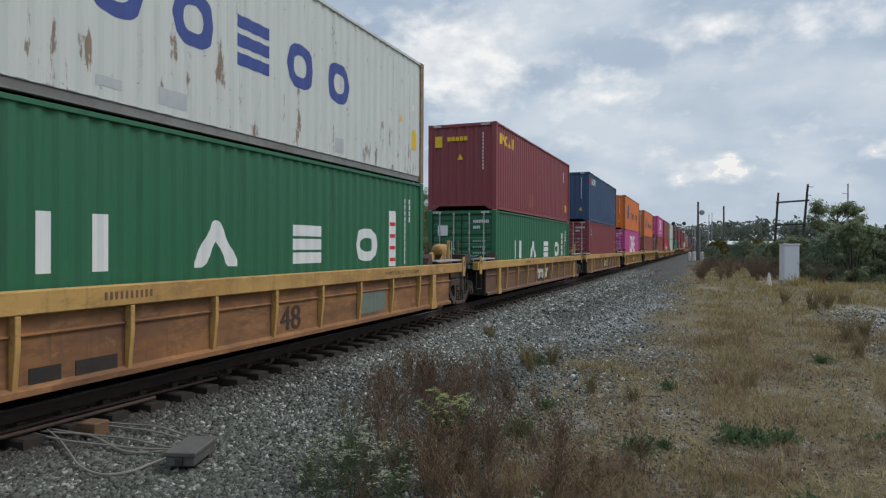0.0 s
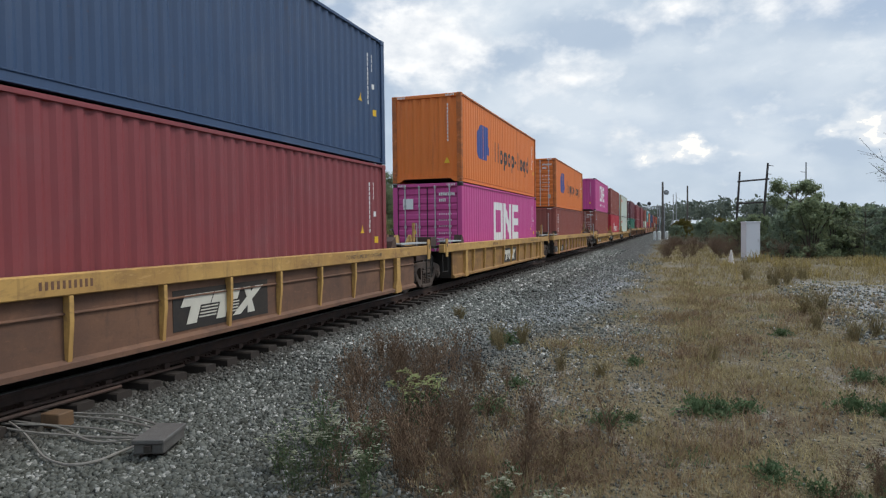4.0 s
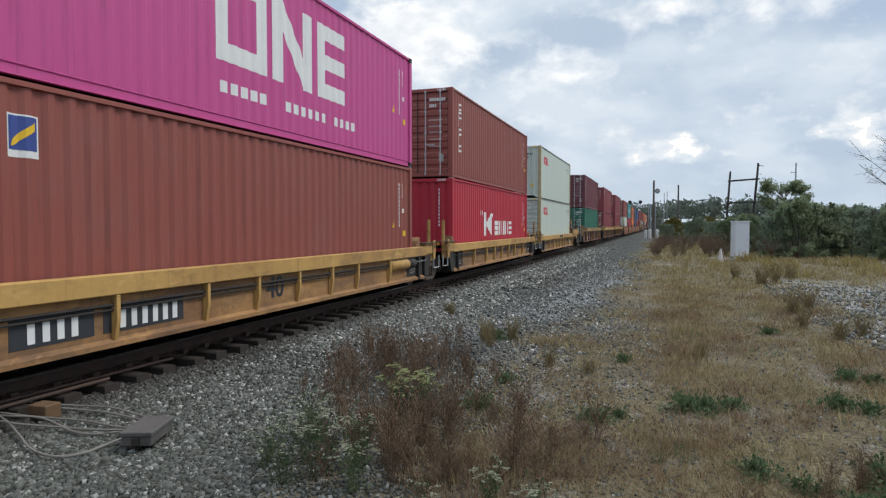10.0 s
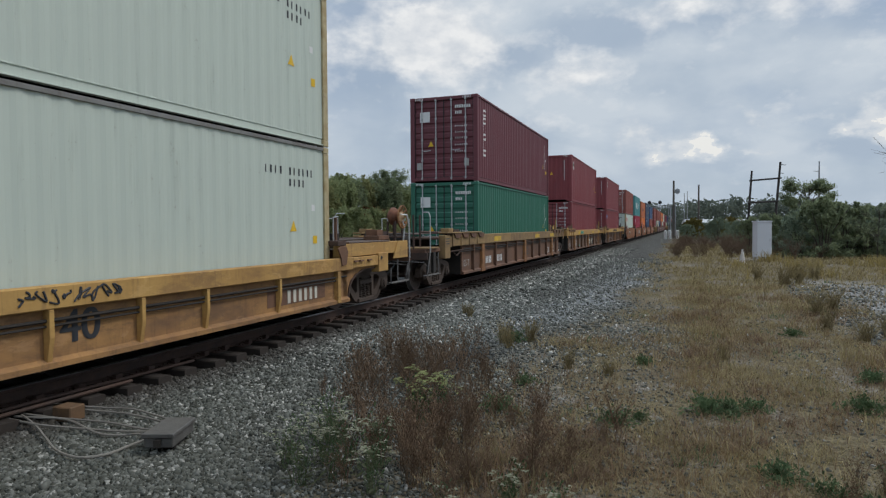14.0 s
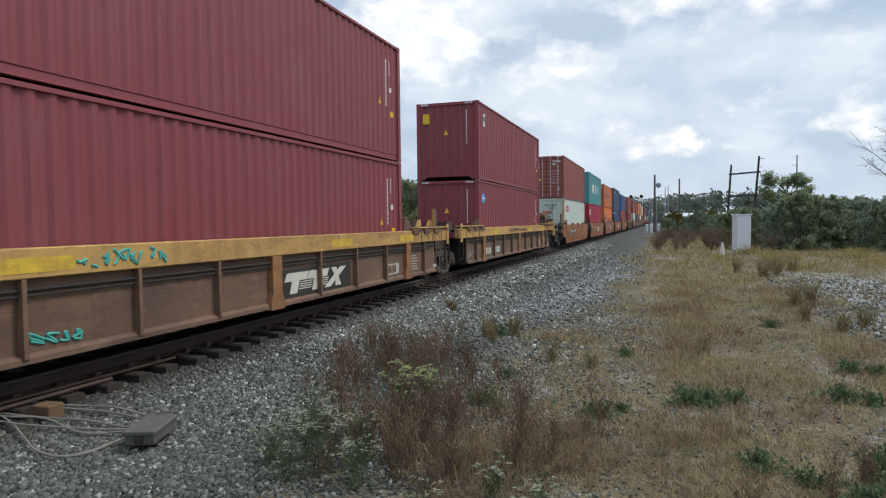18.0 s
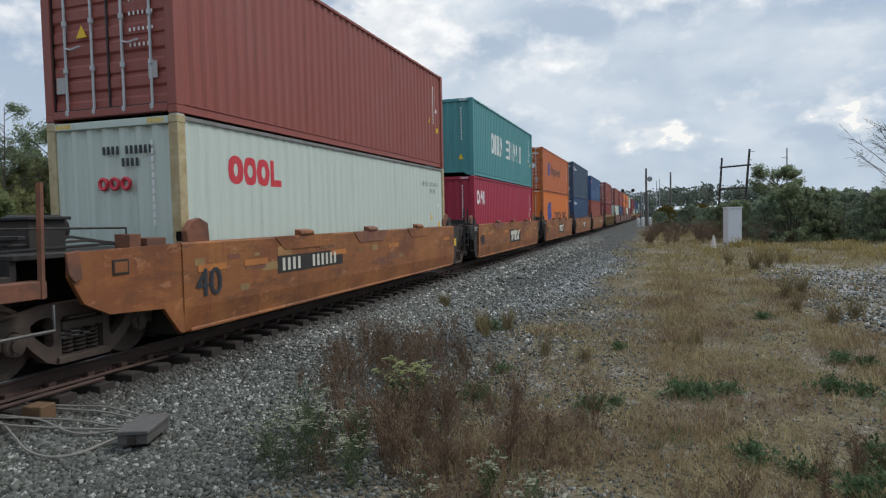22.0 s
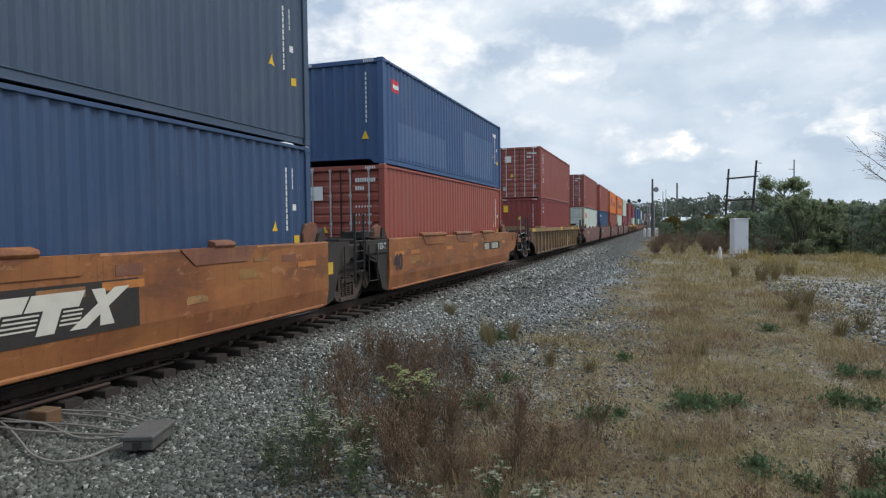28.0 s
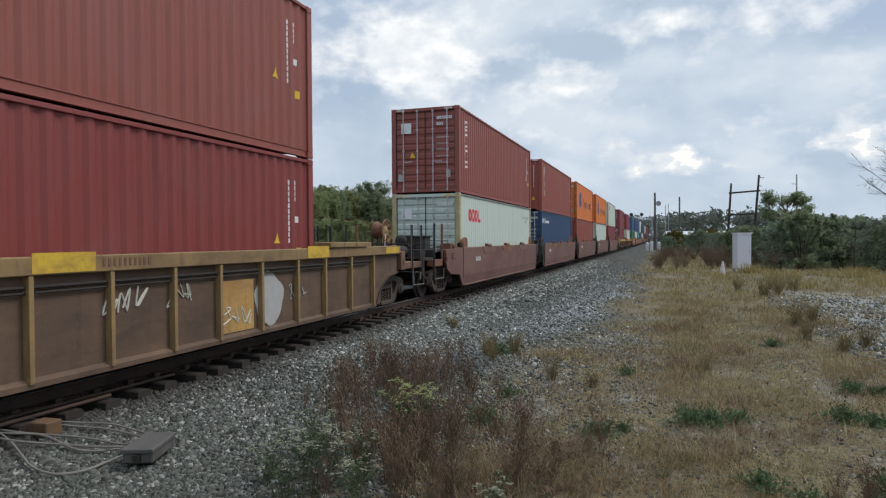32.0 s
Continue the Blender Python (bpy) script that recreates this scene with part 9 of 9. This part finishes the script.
def make_cables():
    cab = plain("sun_bleached_cable", (0.20, 0.185, 0.16), 0.75, 0, 0.35, 30)
    zs = GROUND_Z + 0.05
    paths = [[(-4.62, 4.62, -0.22), (-4.70, 4.44, zs), (-4.71, 4.22, zs), (-4.87, 4.08, zs), (-5.22, 4.15, zs), (-5.67, 4.39, zs), (-6.09, 4.61, zs + 0.01), (-6.45, 4.74, -0.21)],
             [(-4.66, 4.80, -0.2), (-4.84, 4.81, zs), (-5.05, 4.65, zs), (-5.33, 4.65, zs), (-5.91, 4.82, zs + 0.02), (-6.27, 4.74, -0.22), (-6.5, 4.7, -0.22)],
             [(-4.66, 4.74, -0.2), (-5.11, 4.70, zs + 0.02), (-5.54, 4.70, zs), (-6.01, 4.60, zs + 0.02), (-6.5, 4.62, -0.22)],
             [(-4.75, 5.02, -0.18), (-5.11, 5.27, zs), (-5.56, 5.34, zs + 0.02), (-5.95, 5.34, zs), (-6.25, 5.24, zs + 0.02), (-6.6, 5.2, -0.22)],
             [(-4.73, 4.95, -0.19), (-5.05, 5.16, zs), (-5.5, 5.24, zs), (-5.9, 5.22, zs), (-6.4, 5.1, -0.22)],
             [(-4.68, 4.86, -0.2), (-4.96, 4.89, zs), (-5.51, 4.94, zs), (-6.1, 4.88, zs), (-6.5, 4.8, -0.22)]]
    for p in paths:
        pts = []
        P = [Vector(q) for q in p]
        for i in range(len(P) - 1):
            a, b, c, d = P[max(i - 1, 0)], P[i], P[i + 1], P[min(i + 2, len(P) - 1)]
            for t in (0, 0.25, 0.5, 0.75):
                pts.append(0.5 * ((2 * b) + (c - a) * t + (2 * a - 5 * b + 4 * c - d) * t * t + (3 * b - a - 3 * c + d) * t ** 3))
        pts.append(P[-1])
        tagged(part("cable", Geo().tube(pts, 0.0125, 6), cab), "bleached grey track cable lying loose on gravel", "cable", "track cables")
    # a long rusty pipe lying on the tie ends
    pipe = part("pipe", Geo().tube([(-6.51, 2.77, -0.165), (-6.41, 6.14, -0.165)], 0.022, 8), M["rail"])
    tagged(pipe, "long thin rusty pipe lying on the tie ends", "pipe")
    # a bonding block on a tie end
    blk = thing("wood_block", "weathered orange-brown wood block at a tie end", "wood block", at=pose(-6.12, 5.02, -0.31, 0, 0, 4))
    part("block", Geo().box(-0.12, 0.12, -0.10, 0.10, 0.0, 0.16).mesh("block", rusty("weathered_timber", (0.15, 0.082, 0.038), (0.10, 0.058, 0.030), (0.05, 0.033, 0.024), 3.0), 0.01), None, blk)


def make_cabinet():
    c = thing("signal_cabinet", "tall white painted steel signal cabinet in dry grass", "cabinet", at=pose(4.36, 41.6, GROUND_Z, 0, 0, 14))
    w = plain("white_enamel", (0.62, 0.63, 0.66), 0.5, 0, 0.06, 2.0)
    part("body", Geo().box(-0.40, 0.40, -0.38, 0.38, 0.18, 2.2).mesh("body", w, 0.01), None, c)
    part("roof", Geo().box(-0.43, 0.43, -0.43, 0.43, 2.2, 2.27).mesh("roof", w, 0.01), None, c)
    d = part("door", Geo().box(-0.36, 0.36, -0.405, -0.382, 0.24, 2.14).mesh("door", w, 0.008), None, c)
    part("door_handle", Geo().box(0.27, 0.31, -0.43, -0.405, 1.1, 1.25), M["galv"], d)
    for x in (-0.34, 0.34):
        for y in (-0.3, 0.3):
            part("leg", Geo().box(x - 0.04, x + 0.04, y - 0.04, y + 0.04, -0.03, 0.18), M["galv"], c)
    k = thing("traffic_cone", "faded pale traffic cone in dry grass", "traffic cone", at=pose(3.0, 37.5, GROUND_Z))
    pale = plain("faded_plastic", (0.55, 0.50, 0.46), 0.6)
    part("cone", Geo().lathe([(0.02, 0.16), (0.75, 0.04)], "z", 14), pale, k)
    part("base", Geo().box(-0.2, 0.2, -0.2, 0.2, 0, 0.03), pale, k)


def make_poles():
    tim = rusty("grey_pole_timber", (0.13, 0.115, 0.10), (0.095, 0.082, 0.072), (0.05, 0.042, 0.036), 1.0, 0.95)
    dark = rusty("dark_pole_timber", (0.055, 0.048, 0.044), (0.04, 0.036, 0.034), (0.022, 0.02, 0.019), 1.0, 0.95)
    steel = plain("weathered_grey_steel", (0.30, 0.31, 0.32), 0.6, 0.3)
    white = plain("white_post_paint", (0.60, 0.61, 0.60), 0.6)

    def pole(x, y, h, r, lean=0.0, mat=tim, name="utility_pole", label="weathered grey timber utility pole"):
        p = thing(name, label, "pole", at=pose(x, y, GROUND_Z - 0.05, 0, lean, 0))
        part("shaft", Geo().lathe([(0, r), (h * 0.5, r * 0.88), (h, r * 0.72)], "z", 10), mat, p)
        return p
    p = pole(-1.28, 110, 9.3, 0.20)
    part("lamp_disc", Geo().lathe([(0.25, 0.05), (0.28, 0.42), (0.33, 0.42), (0.36, 0.05)], "y", 12, (0.55, 0, 7.6)), steel, p, "round grey plate on the pole")
    part("bracket", Geo().tube([(0, 0, 7.5), (0.6, 0.25, 7.6)], 0.03, 5), steel, p)
    part("conduit", Geo().tube([(0.28, 0, 0), (0.28, 0, 5.5)], 0.08, 6), steel, p)
    pole(2.85, 128, 9.6, 0.19)
    for x, y, h in ((-2.4, 106, 1.25), (-1.75, 106, 1.35), (-0.65, 107, 1.3)):
        b = thing("bollard", "white painted marker post by the track", "post", "white marker posts", at=pose(x, y, GROUND_Z - 0.05))
        part("post", Geo().lathe([(0, 0.22), (h, 0.22), (h + 0.12, 0.08)], "z", 10), white, b)
    box = thing("relay_box", "small pale grey relay box on a slab", "cabinet", at=pose(2.3, 124, GROUND_Z))
    part("slab", Geo().box(-2.6, 2.2, -0.7, 0.7, -0.03, 0.12), plain("pale_concrete", (0.36, 0.35, 0.33), 0.9), box)
    part("body", Geo().box(-0.65, 0.65, -0.5, 0.5, 0.12, 1.45).mesh("body", steel, 0.02), None, box)
    part("roof", Geo().box(-0.72, 0.72, -0.58, 0.58, 1.45, 1.56), steel, box)
    # two leaning dark posts joined by two crossbars
    g = thing("pole_frame", "two leaning dark timber poles joined by two crossbars", "pole frame")
    Y = 70.0
    part("pole", Geo().tube([(5.95, Y, -0.35), (6.20, Y, 3.95), (6.38, Y, 7.05)], 0.125, 8, 0.09), dark, g)
    part("pole", Geo().tube([(8.30, Y, -0.35), (8.60, Y, 4.0), (8.88, Y, 7.8)], 0.135, 8, 0.095), dark, g)
    part("crossbar", Geo().tube([(6.02, Y - 0.2, 3.93), (8.72, Y - 0.2, 4.02)], 0.085, 8), dark, g)
    part("crossbar", Geo().tube([(6.15, Y - 0.2, 6.08), (8.98, Y - 0.2, 6.25)], 0.085, 8), dark, g)
    part("step_bolt", Geo().tube([(8.9, Y, 7.55), (9.35, Y, 7.5)], 0.03, 5), dark, g)
    part("step_bolt", Geo().tube([(8.85, Y, 6.75), (9.15, Y, 6.7)], 0.03, 5), dark, g)
    # far masts with short arms
    for x, y, h, arms in ((20.5, 118, 12.2, 3), (0.6, 210, 12, 0), (-3.2, 260, 13, 0), (1.6, 230, 13.5, 0), (-5.6, 300, 12, 0)):
        p = pole(x, y, h, 0.14, 0, steel, "far_mast", "slender grey far-off mast")
        for i in range(arms):
            s = (-1, 1, -1)[i]
            part("arm", Geo().tube([(0, 0, h - 1.6 - i * 1.3), (s * 0.8, 0, h - 1.5 - i * 1.3)], 0.05, 5), steel, p)
    # signal bridge over the track
    s = thing("signal_bridge", "steel railway signal bridge with dark signal heads", "signal bridge")
    Yb = 205.0
    for x in (TRACK_X - 4.5, TRACK_X + 4.4):
        part("leg", Geo().box(x - 0.2, x + 0.2, Yb - 0.2, Yb + 0.2, GROUND_Z - 0.05, 7.6), steel, s)
    for z in (7.2, 7.8):
        part("truss_chord", Geo().box(TRACK_X - 4.8, TRACK_X + 4.8, Yb - 0.2, Yb + 0.2, z - 0.08, z + 0.08), steel, s)
    for i in range(10):
        x = TRACK_X - 4.6 + i * 0.92
        part("truss_brace", Geo().tube([(x, Yb, 7.2), (x + 0.46, Yb, 7.8), (x + 0.92, Yb, 7.2)], 0.05, 5), steel, s)
    for x in (TRACK_X - 1.6, TRACK_X + 1.4):
        h = part("signal_head", Geo().lathe([(-0.14, 0.52), (0.0, 0.55), (0.06, 0.50)], "y", 14, (x, Yb - 0.3, 8.75)), M["black"], s, "dark round signal target")
        part("signal_mast", Geo().box(x - 0.07, x + 0.07, Yb - 0.1, Yb + 0.1, 7.8, 9.3), M["black"], s)


# --- trees and bushes

def leaf_cloud(seed, clumps, per, spread, size, mat, name="crown"):
    """Leaves gathered in clumps: centres and radii given, each leaf a folded pair of triangles."""
    rng = np.random.default_rng(seed)
    c, rad = np.array([q[:3] for q in clumps]), np.array([q[3] for q in clumps])
    n = len(c) * per
    i = np.repeat(np.arange(len(c)), per)
    d = rng.normal(size=(n, 3))
    d /= np.linalg.norm(d, axis=1)[:, None]
    r = rad[i] * rng.random(n) ** 0.42
    p = c[i] + d * r[:, None] * np.array([1, 1, 0.78])
    u = rng.normal(size=(n, 3)) + d * 0.4
    u /= np.linalg.norm(u, axis=1)[:, None]
    w = np.cross(u, rng.normal(size=(n, 3)))
    w /= np.linalg.norm(w, axis=1)[:, None] + 1e-9
    s = (size * rng.uniform(0.5, 1.4, n))[:, None]
    v = np.stack([p - u * s, p + w * s * 0.45, p + u * s, p - w * s * 0.45], 1).reshape(-1, 3)
    t = np.array([(0, 1, 2), (0, 2, 3)])[None] + (np.arange(n) * 4)[:, None, None]
    return bulk(name, v, t.reshape(-1, 3), mat)


def tree(name, seed, h, width, mat, per=60, leaf=0.11, bare=0.0, trunk_r=0.12, low=0.3, label="", clumpy=0.34, group=""):
    r = random.Random(seed)
    t = thing(name, label, "bush" if name == "bush" else "tree", group)
    g, clumps = Geo(), []
    if name == "bush":
        for _ in range(9):
            a = r.uniform(0, 6.28)
            e = (math.cos(a) * width * 0.4 * r.random(), math.sin(a) * width * 0.4 * r.random(), h * r.uniform(0.55, 0.95))
            g.tube([(0.1 * math.cos(a), 0.1 * math.sin(a), -0.1), (e[0] * 0.4, e[1] * 0.4, e[2] * 0.55), e], trunk_r * 0.5, 4, 0.01)
        for _ in range(130):
            a, q, z = r.uniform(0, 6.28), math.sqrt(r.random()), r.random() ** 1.15
            lobe = 0.8 + 0.2 * math.sin(3 * a + seed) + 0.12 * math.sin(7 * a + 2 * seed)
            rr = width * 0.5 * q * (1 - 0.5 * z * z) * lobe
            clumps.append((math.cos(a) * rr, math.sin(a) * rr, h * (0.04 + (0.78 + 0.14 * lobe) * z), clumpy * h * r.uniform(0.16, 0.46) * 0.6))
        for _ in range(26):
            a, q = r.uniform(0, 6.28), math.sqrt(r.random())
            z = h * r.uniform(0.82, 1.06) * (1 - 0.25 * q)
            for k in range(3):
                clumps.append((math.cos(a) * width * 0.34 * q, math.sin(a) * width * 0.34 * q, z - k * 0.05 * h, 0.026 * h * (1 + 0.5 * k)))
    else:
        top = (r.uniform(-0.3, 0.3), r.uniform(-0.3, 0.3), h * 0.9)
        g.tube([(0, 0, -0.15), (top[0] * 0.3, top[1] * 0.3, h * 0.4), top], trunk_r, 7, trunk_r * 0.2)
        for i in range(24):
            q = low + (0.95 - low) * (i + r.random()) / 24
            a = r.uniform(0, 6.28)
            ln = width * 0.5 * r.uniform(0.6, 1.05) * math.sin(math.pi * (0.18 + 0.72 * (q - low) / (0.95 - low)))
            b = (top[0] * q, top[1] * q, h * 0.9 * q)
            m = (b[0] + math.cos(a) * ln * 0.5, b[1] + math.sin(a) * ln * 0.5, b[2] + ln * 0.42)
            e = (b[0] + math.cos(a) * ln, b[1] + math.sin(a) * ln, b[2] + ln * 0.8)
            g.tube([b, m, e], trunk_r * 0.35, 4, 0.012)
            tuft = r.random()
            for _k in range(9):
                aa = a + r.uniform(-1.3, 1.3)
                f = r.uniform(0.1, 1.0)
                m2 = tuple(m[j] + (e[j] - m[j]) * f for j in range(3))
                e2 = (m2[0] + math.cos(aa) * ln * 0.4, m2[1] + math.sin(aa) * ln * 0.4, m2[2] + ln * r.uniform(-0.08, 0.42))
                g.tube([m2, e2], trunk_r * 0.14, 3, 0.006)
                if tuft > bare:
                    for f in (0.45, 1.0):
                        clumps.append((*(m2[j] + (e2[j] - m2[j]) * f for j in range(3)), width * clumpy * 0.27 * r.uniform(0.5, 1.0)))
            if r.random() > bare:
                clumps.append((*e, width * clumpy * 0.22 * r.uniform(0.6, 1.1)))
        if bare < 0.5:
            clumps.append((*top, width * clumpy * 0.28))
    part("trunk" if name != "bush" else "woody_stem", g.mesh("trunk", bark), None, t)
    if clumps:
        part("crown", leaf_cloud(seed, clumps, per, 1, leaf, mat), None, t)
    return t


def scrub(i):
    t = thing("dead_scrub", "low dead brown scrub", "bush", "dead scrub")
    part("dry_growth", weed_mesh("dry_growth", 300 + i, 1.15, 0.9, 60, scrub_brown, 9), None, t)
    return t


def make_trees():
    r = random.Random(33)
    first = {}

    def put(key, make, x, y, s, rz=None):
        m = pose(x, y, GROUND_Z, 0, 0, r.uniform(0, 360) if rz is None else rz) @ Matrix.Scale(s, 4)
        if key not in first:
            first[key] = make()
            first[key].matrix_basis = m
        else:
            copy_thing(first[key], Matrix()).matrix_basis = m
    # thicket beyond the train
    kinds = [("bg%d" % i, (lambda i=i: tree("bush", 200 + i, 6.2, 5.4, (leaf_green, leaf_olive, leaf_dark, leaf_green)[i], 70, 0.092, label="dense wild green bush in a thicket", group="thicket beyond the train"))) for i in range(4)]
    for i in range(70):
        y = 8 + i * 1.55 + r.uniform(-1, 1)
        key, mk = kinds[r.choice((0, 0, 1, 2, 3))]
        put(key, mk, -32 - r.uniform(0, 5) - y * 0.04, y, r.uniform(0.86, 1.06) * (0.45 if y < 19 else 0.72 if y < 25 else 1.0 + 0.36 * min(1, max(0, (y - 42) / 32))))
    for i in range(44):
        key, mk = kinds[r.choice((0, 1, 1, 3))]
        put(key, mk, -29.2 - r.uniform(0, 2.2), 9 + i * 2.3 + r.uniform(-1, 1), r.uniform(0.42, 0.72))
    for i, (x, y, s) in enumerate(((-34, 30.0, 0.95), (-35, 44.0, 0.92), (-44, 90, 1.1), (-40, 64, 0.92), (-36, 77, 1.06))):
        put("tall%d" % (i % 2), lambda i=i: tree("tree", 230 + i, 9.2, 6.0, leaf_dark, 34, 0.082, 0.0, 0.13, 0.30, "tall green broadleaf tree above a thicket"), x, y, s)
    put("sparse", lambda: tree("tree", 240, 9.4, 4.4, leaf_dark, 14, 0.07, 0.80, 0.065, 0.25, "thin half-bare tree against the sky"), -33.0, 25.6, 1.0)
    put("sparse", lambda: None, -36.5, 27.6, 0.9)
    put("sparse", lambda: None, -32.0, 22.0, 0.95)
    put("red", lambda: tree("bush", 243, 4.6, 4.6, leaf_autumn, 34, 0.13, label="bush turning red-brown in autumn"), -36, 72, 1.05)
    put("red", lambda: None, -35, 101, 0.9)
    put("yel", lambda: tree("bush", 244, 3.6, 3.6, leaf_yellow, 34, 0.12, label="bush with yellowing leaves"), -30.5, 28.5, 0.8)
    # bushes on the near side
    dk = [("bd%d" % i, (lambda i=i: tree("bush", 260 + i, 3.9, 5.0, (leaf_blue, leaf_dark, leaf_blue)[i], 60, 0.075, label="dense dark green bush beside the rough ground", group="bushes beside the rough ground"))) for i in range(3)]
    for i in range(30):
        x = 6.6 + i * 0.42 + r.uniform(-0.5, 0.5)
        y = 47 + r.uniform(-3, 8)
        key, mk = dk[r.choice((0, 1, 1, 2))]
        put(key, mk, x, y, r.uniform(0.50, 1.0))
    for i in range(14):
        key, mk = dk[r.choice((0, 1, 2))]
        put(key, mk, 5.4 + i * 0.85 + r.uniform(-0.4, 0.4), 47 + r.uniform(-2, 16), r.uniform(0.55, 0.8))
    put("round", lambda: tree("tree", 270, 6.6, 5.8, leaf_dark, 40, 0.10, 0.0, 0.16, 0.10, "round-headed green tree behind bushes"), 13.6, 84, 1.08)
    put("bare", lambda: tree("tree", 274, 6.8, 6.0, leaf_blue, 4, 0.07, 0.72, 0.06, 0.2, "thin half-bare tree with few leaves"), 12.3, 40.0, 0.95)
    put("bare", lambda: None, 14.2, 43.5, 1.05)
    put("bare", lambda: None, 10.3, 42.5, 0.45)
    # low shrubs round the cabinet and the poles
    for i in range(26):
        key, mk = dk[r.choice((0, 2))]
        put(key, mk, r.uniform(0.5, 14), r.uniform(70, 150), r.uniform(0.5, 0.8))
    for i in range(10):
        put("yel", lambda: None, r.uniform(0.8, 9), r.uniform(100, 150), r.uniform(0.7, 1.1))
    br = [("br%d" % i, (lambda i=i: scrub(i))) for i in range(2)]
    for i in range(60):
        key, mk = br[i % 2]
        put(key, mk, -0.6 + r.random() * 9, 42 + r.random() * 34, r.uniform(0.6, 1.2))
    # far woods along the horizon
    clumps = []
    for _ in range(1500):
        a = math.radians(r.uniform(-75, 60))
        d = r.uniform(300, 420)
        x, y = math.sin(a) * d, math.cos(a) * d
        h = 7.0 + 4.5 * max(0, math.sin(a * 9 + 1)) + r.uniform(0, 3)
        for z in (0.1, 0.4, 0.7, 0.92):
            clumps.append((x + r.uniform(-3, 3), y, h * z - 0.6, r.uniform(2.2, 4.0)))
    me = leaf_cloud(77, clumps, 24, 1, 1.0, leaf_far, "far_woods")
    tagged(new("far_woods", me), "dark green woods along the horizon", "woods", kind="stuff")
    # a low pale-roofed building before the woods
    b = thing("far_building", "low far building with a pale roof", "building", at=pose(15, 265, GROUND_Z, 0, 0, 8))
    part("wall", Geo().box(-14, 14, -5, 5, 0, 3.0), plain("far_wall_paint", (0.30, 0.29, 0.27), 0.8), b)
    part("roof", Geo().prism([(-5.6, 2.9), (5.6, 2.9), (0, 4.4)], -14.6, 14.6, "x"), plain("pale_metal_roof", (0.48, 0.50, 0.50), 0.6), b)


make_track()
make_ballast()
make_junction_box()
make_cables()
make_cabinet()
make_poles()
make_weeds()
make_trees()
make_grass()

# ---------------------------------------------------------------- movement
# how far the train has come, in metres, at each time
TRAVEL = [(0, 0.000), (4, 36.541), (8, 73.316), (12, 110.492), (16, 147.568), (20, 184.656), (24, 221.849), (28, 259.258), (32, 296.889)]


def travelled(t):
    for (t0, a), (t1, b) in zip(TRAVEL, TRAVEL[1:]):
        if t <= t1:
            return a + (b - a) * (t - t0) / (t1 - t0)
    return TRAVEL[-1][1]


def motions():
    for ob, along, z in CARRIED:
        walk(ob, [(t, pose(TRACK_X, along - s, z)) for t, s in TRAVEL])
    # wheels turn while they are near enough to be seen turning
    for w, y, along in WHEELS:
        near = [i / 15 for i in range(0, 481) if -2 < along - travelled(i / 15) < 24]
        if not near or along > 420:
            continue
        times = sorted({0.0, 32.0, *near})
        rows = []
        for t in times:
            turn = math.degrees((travelled(t) - travelled(near[0])) / WHEEL_R) if near[0] <= t <= near[-1] else 0.0 if t < near[0] else math.degrees((travelled(near[-1]) - travelled(near[0])) / WHEEL_R)
            rows.append((t, pose(0, y, WHEEL_R, turn % 360)))
        walk(w, rows)


motions()
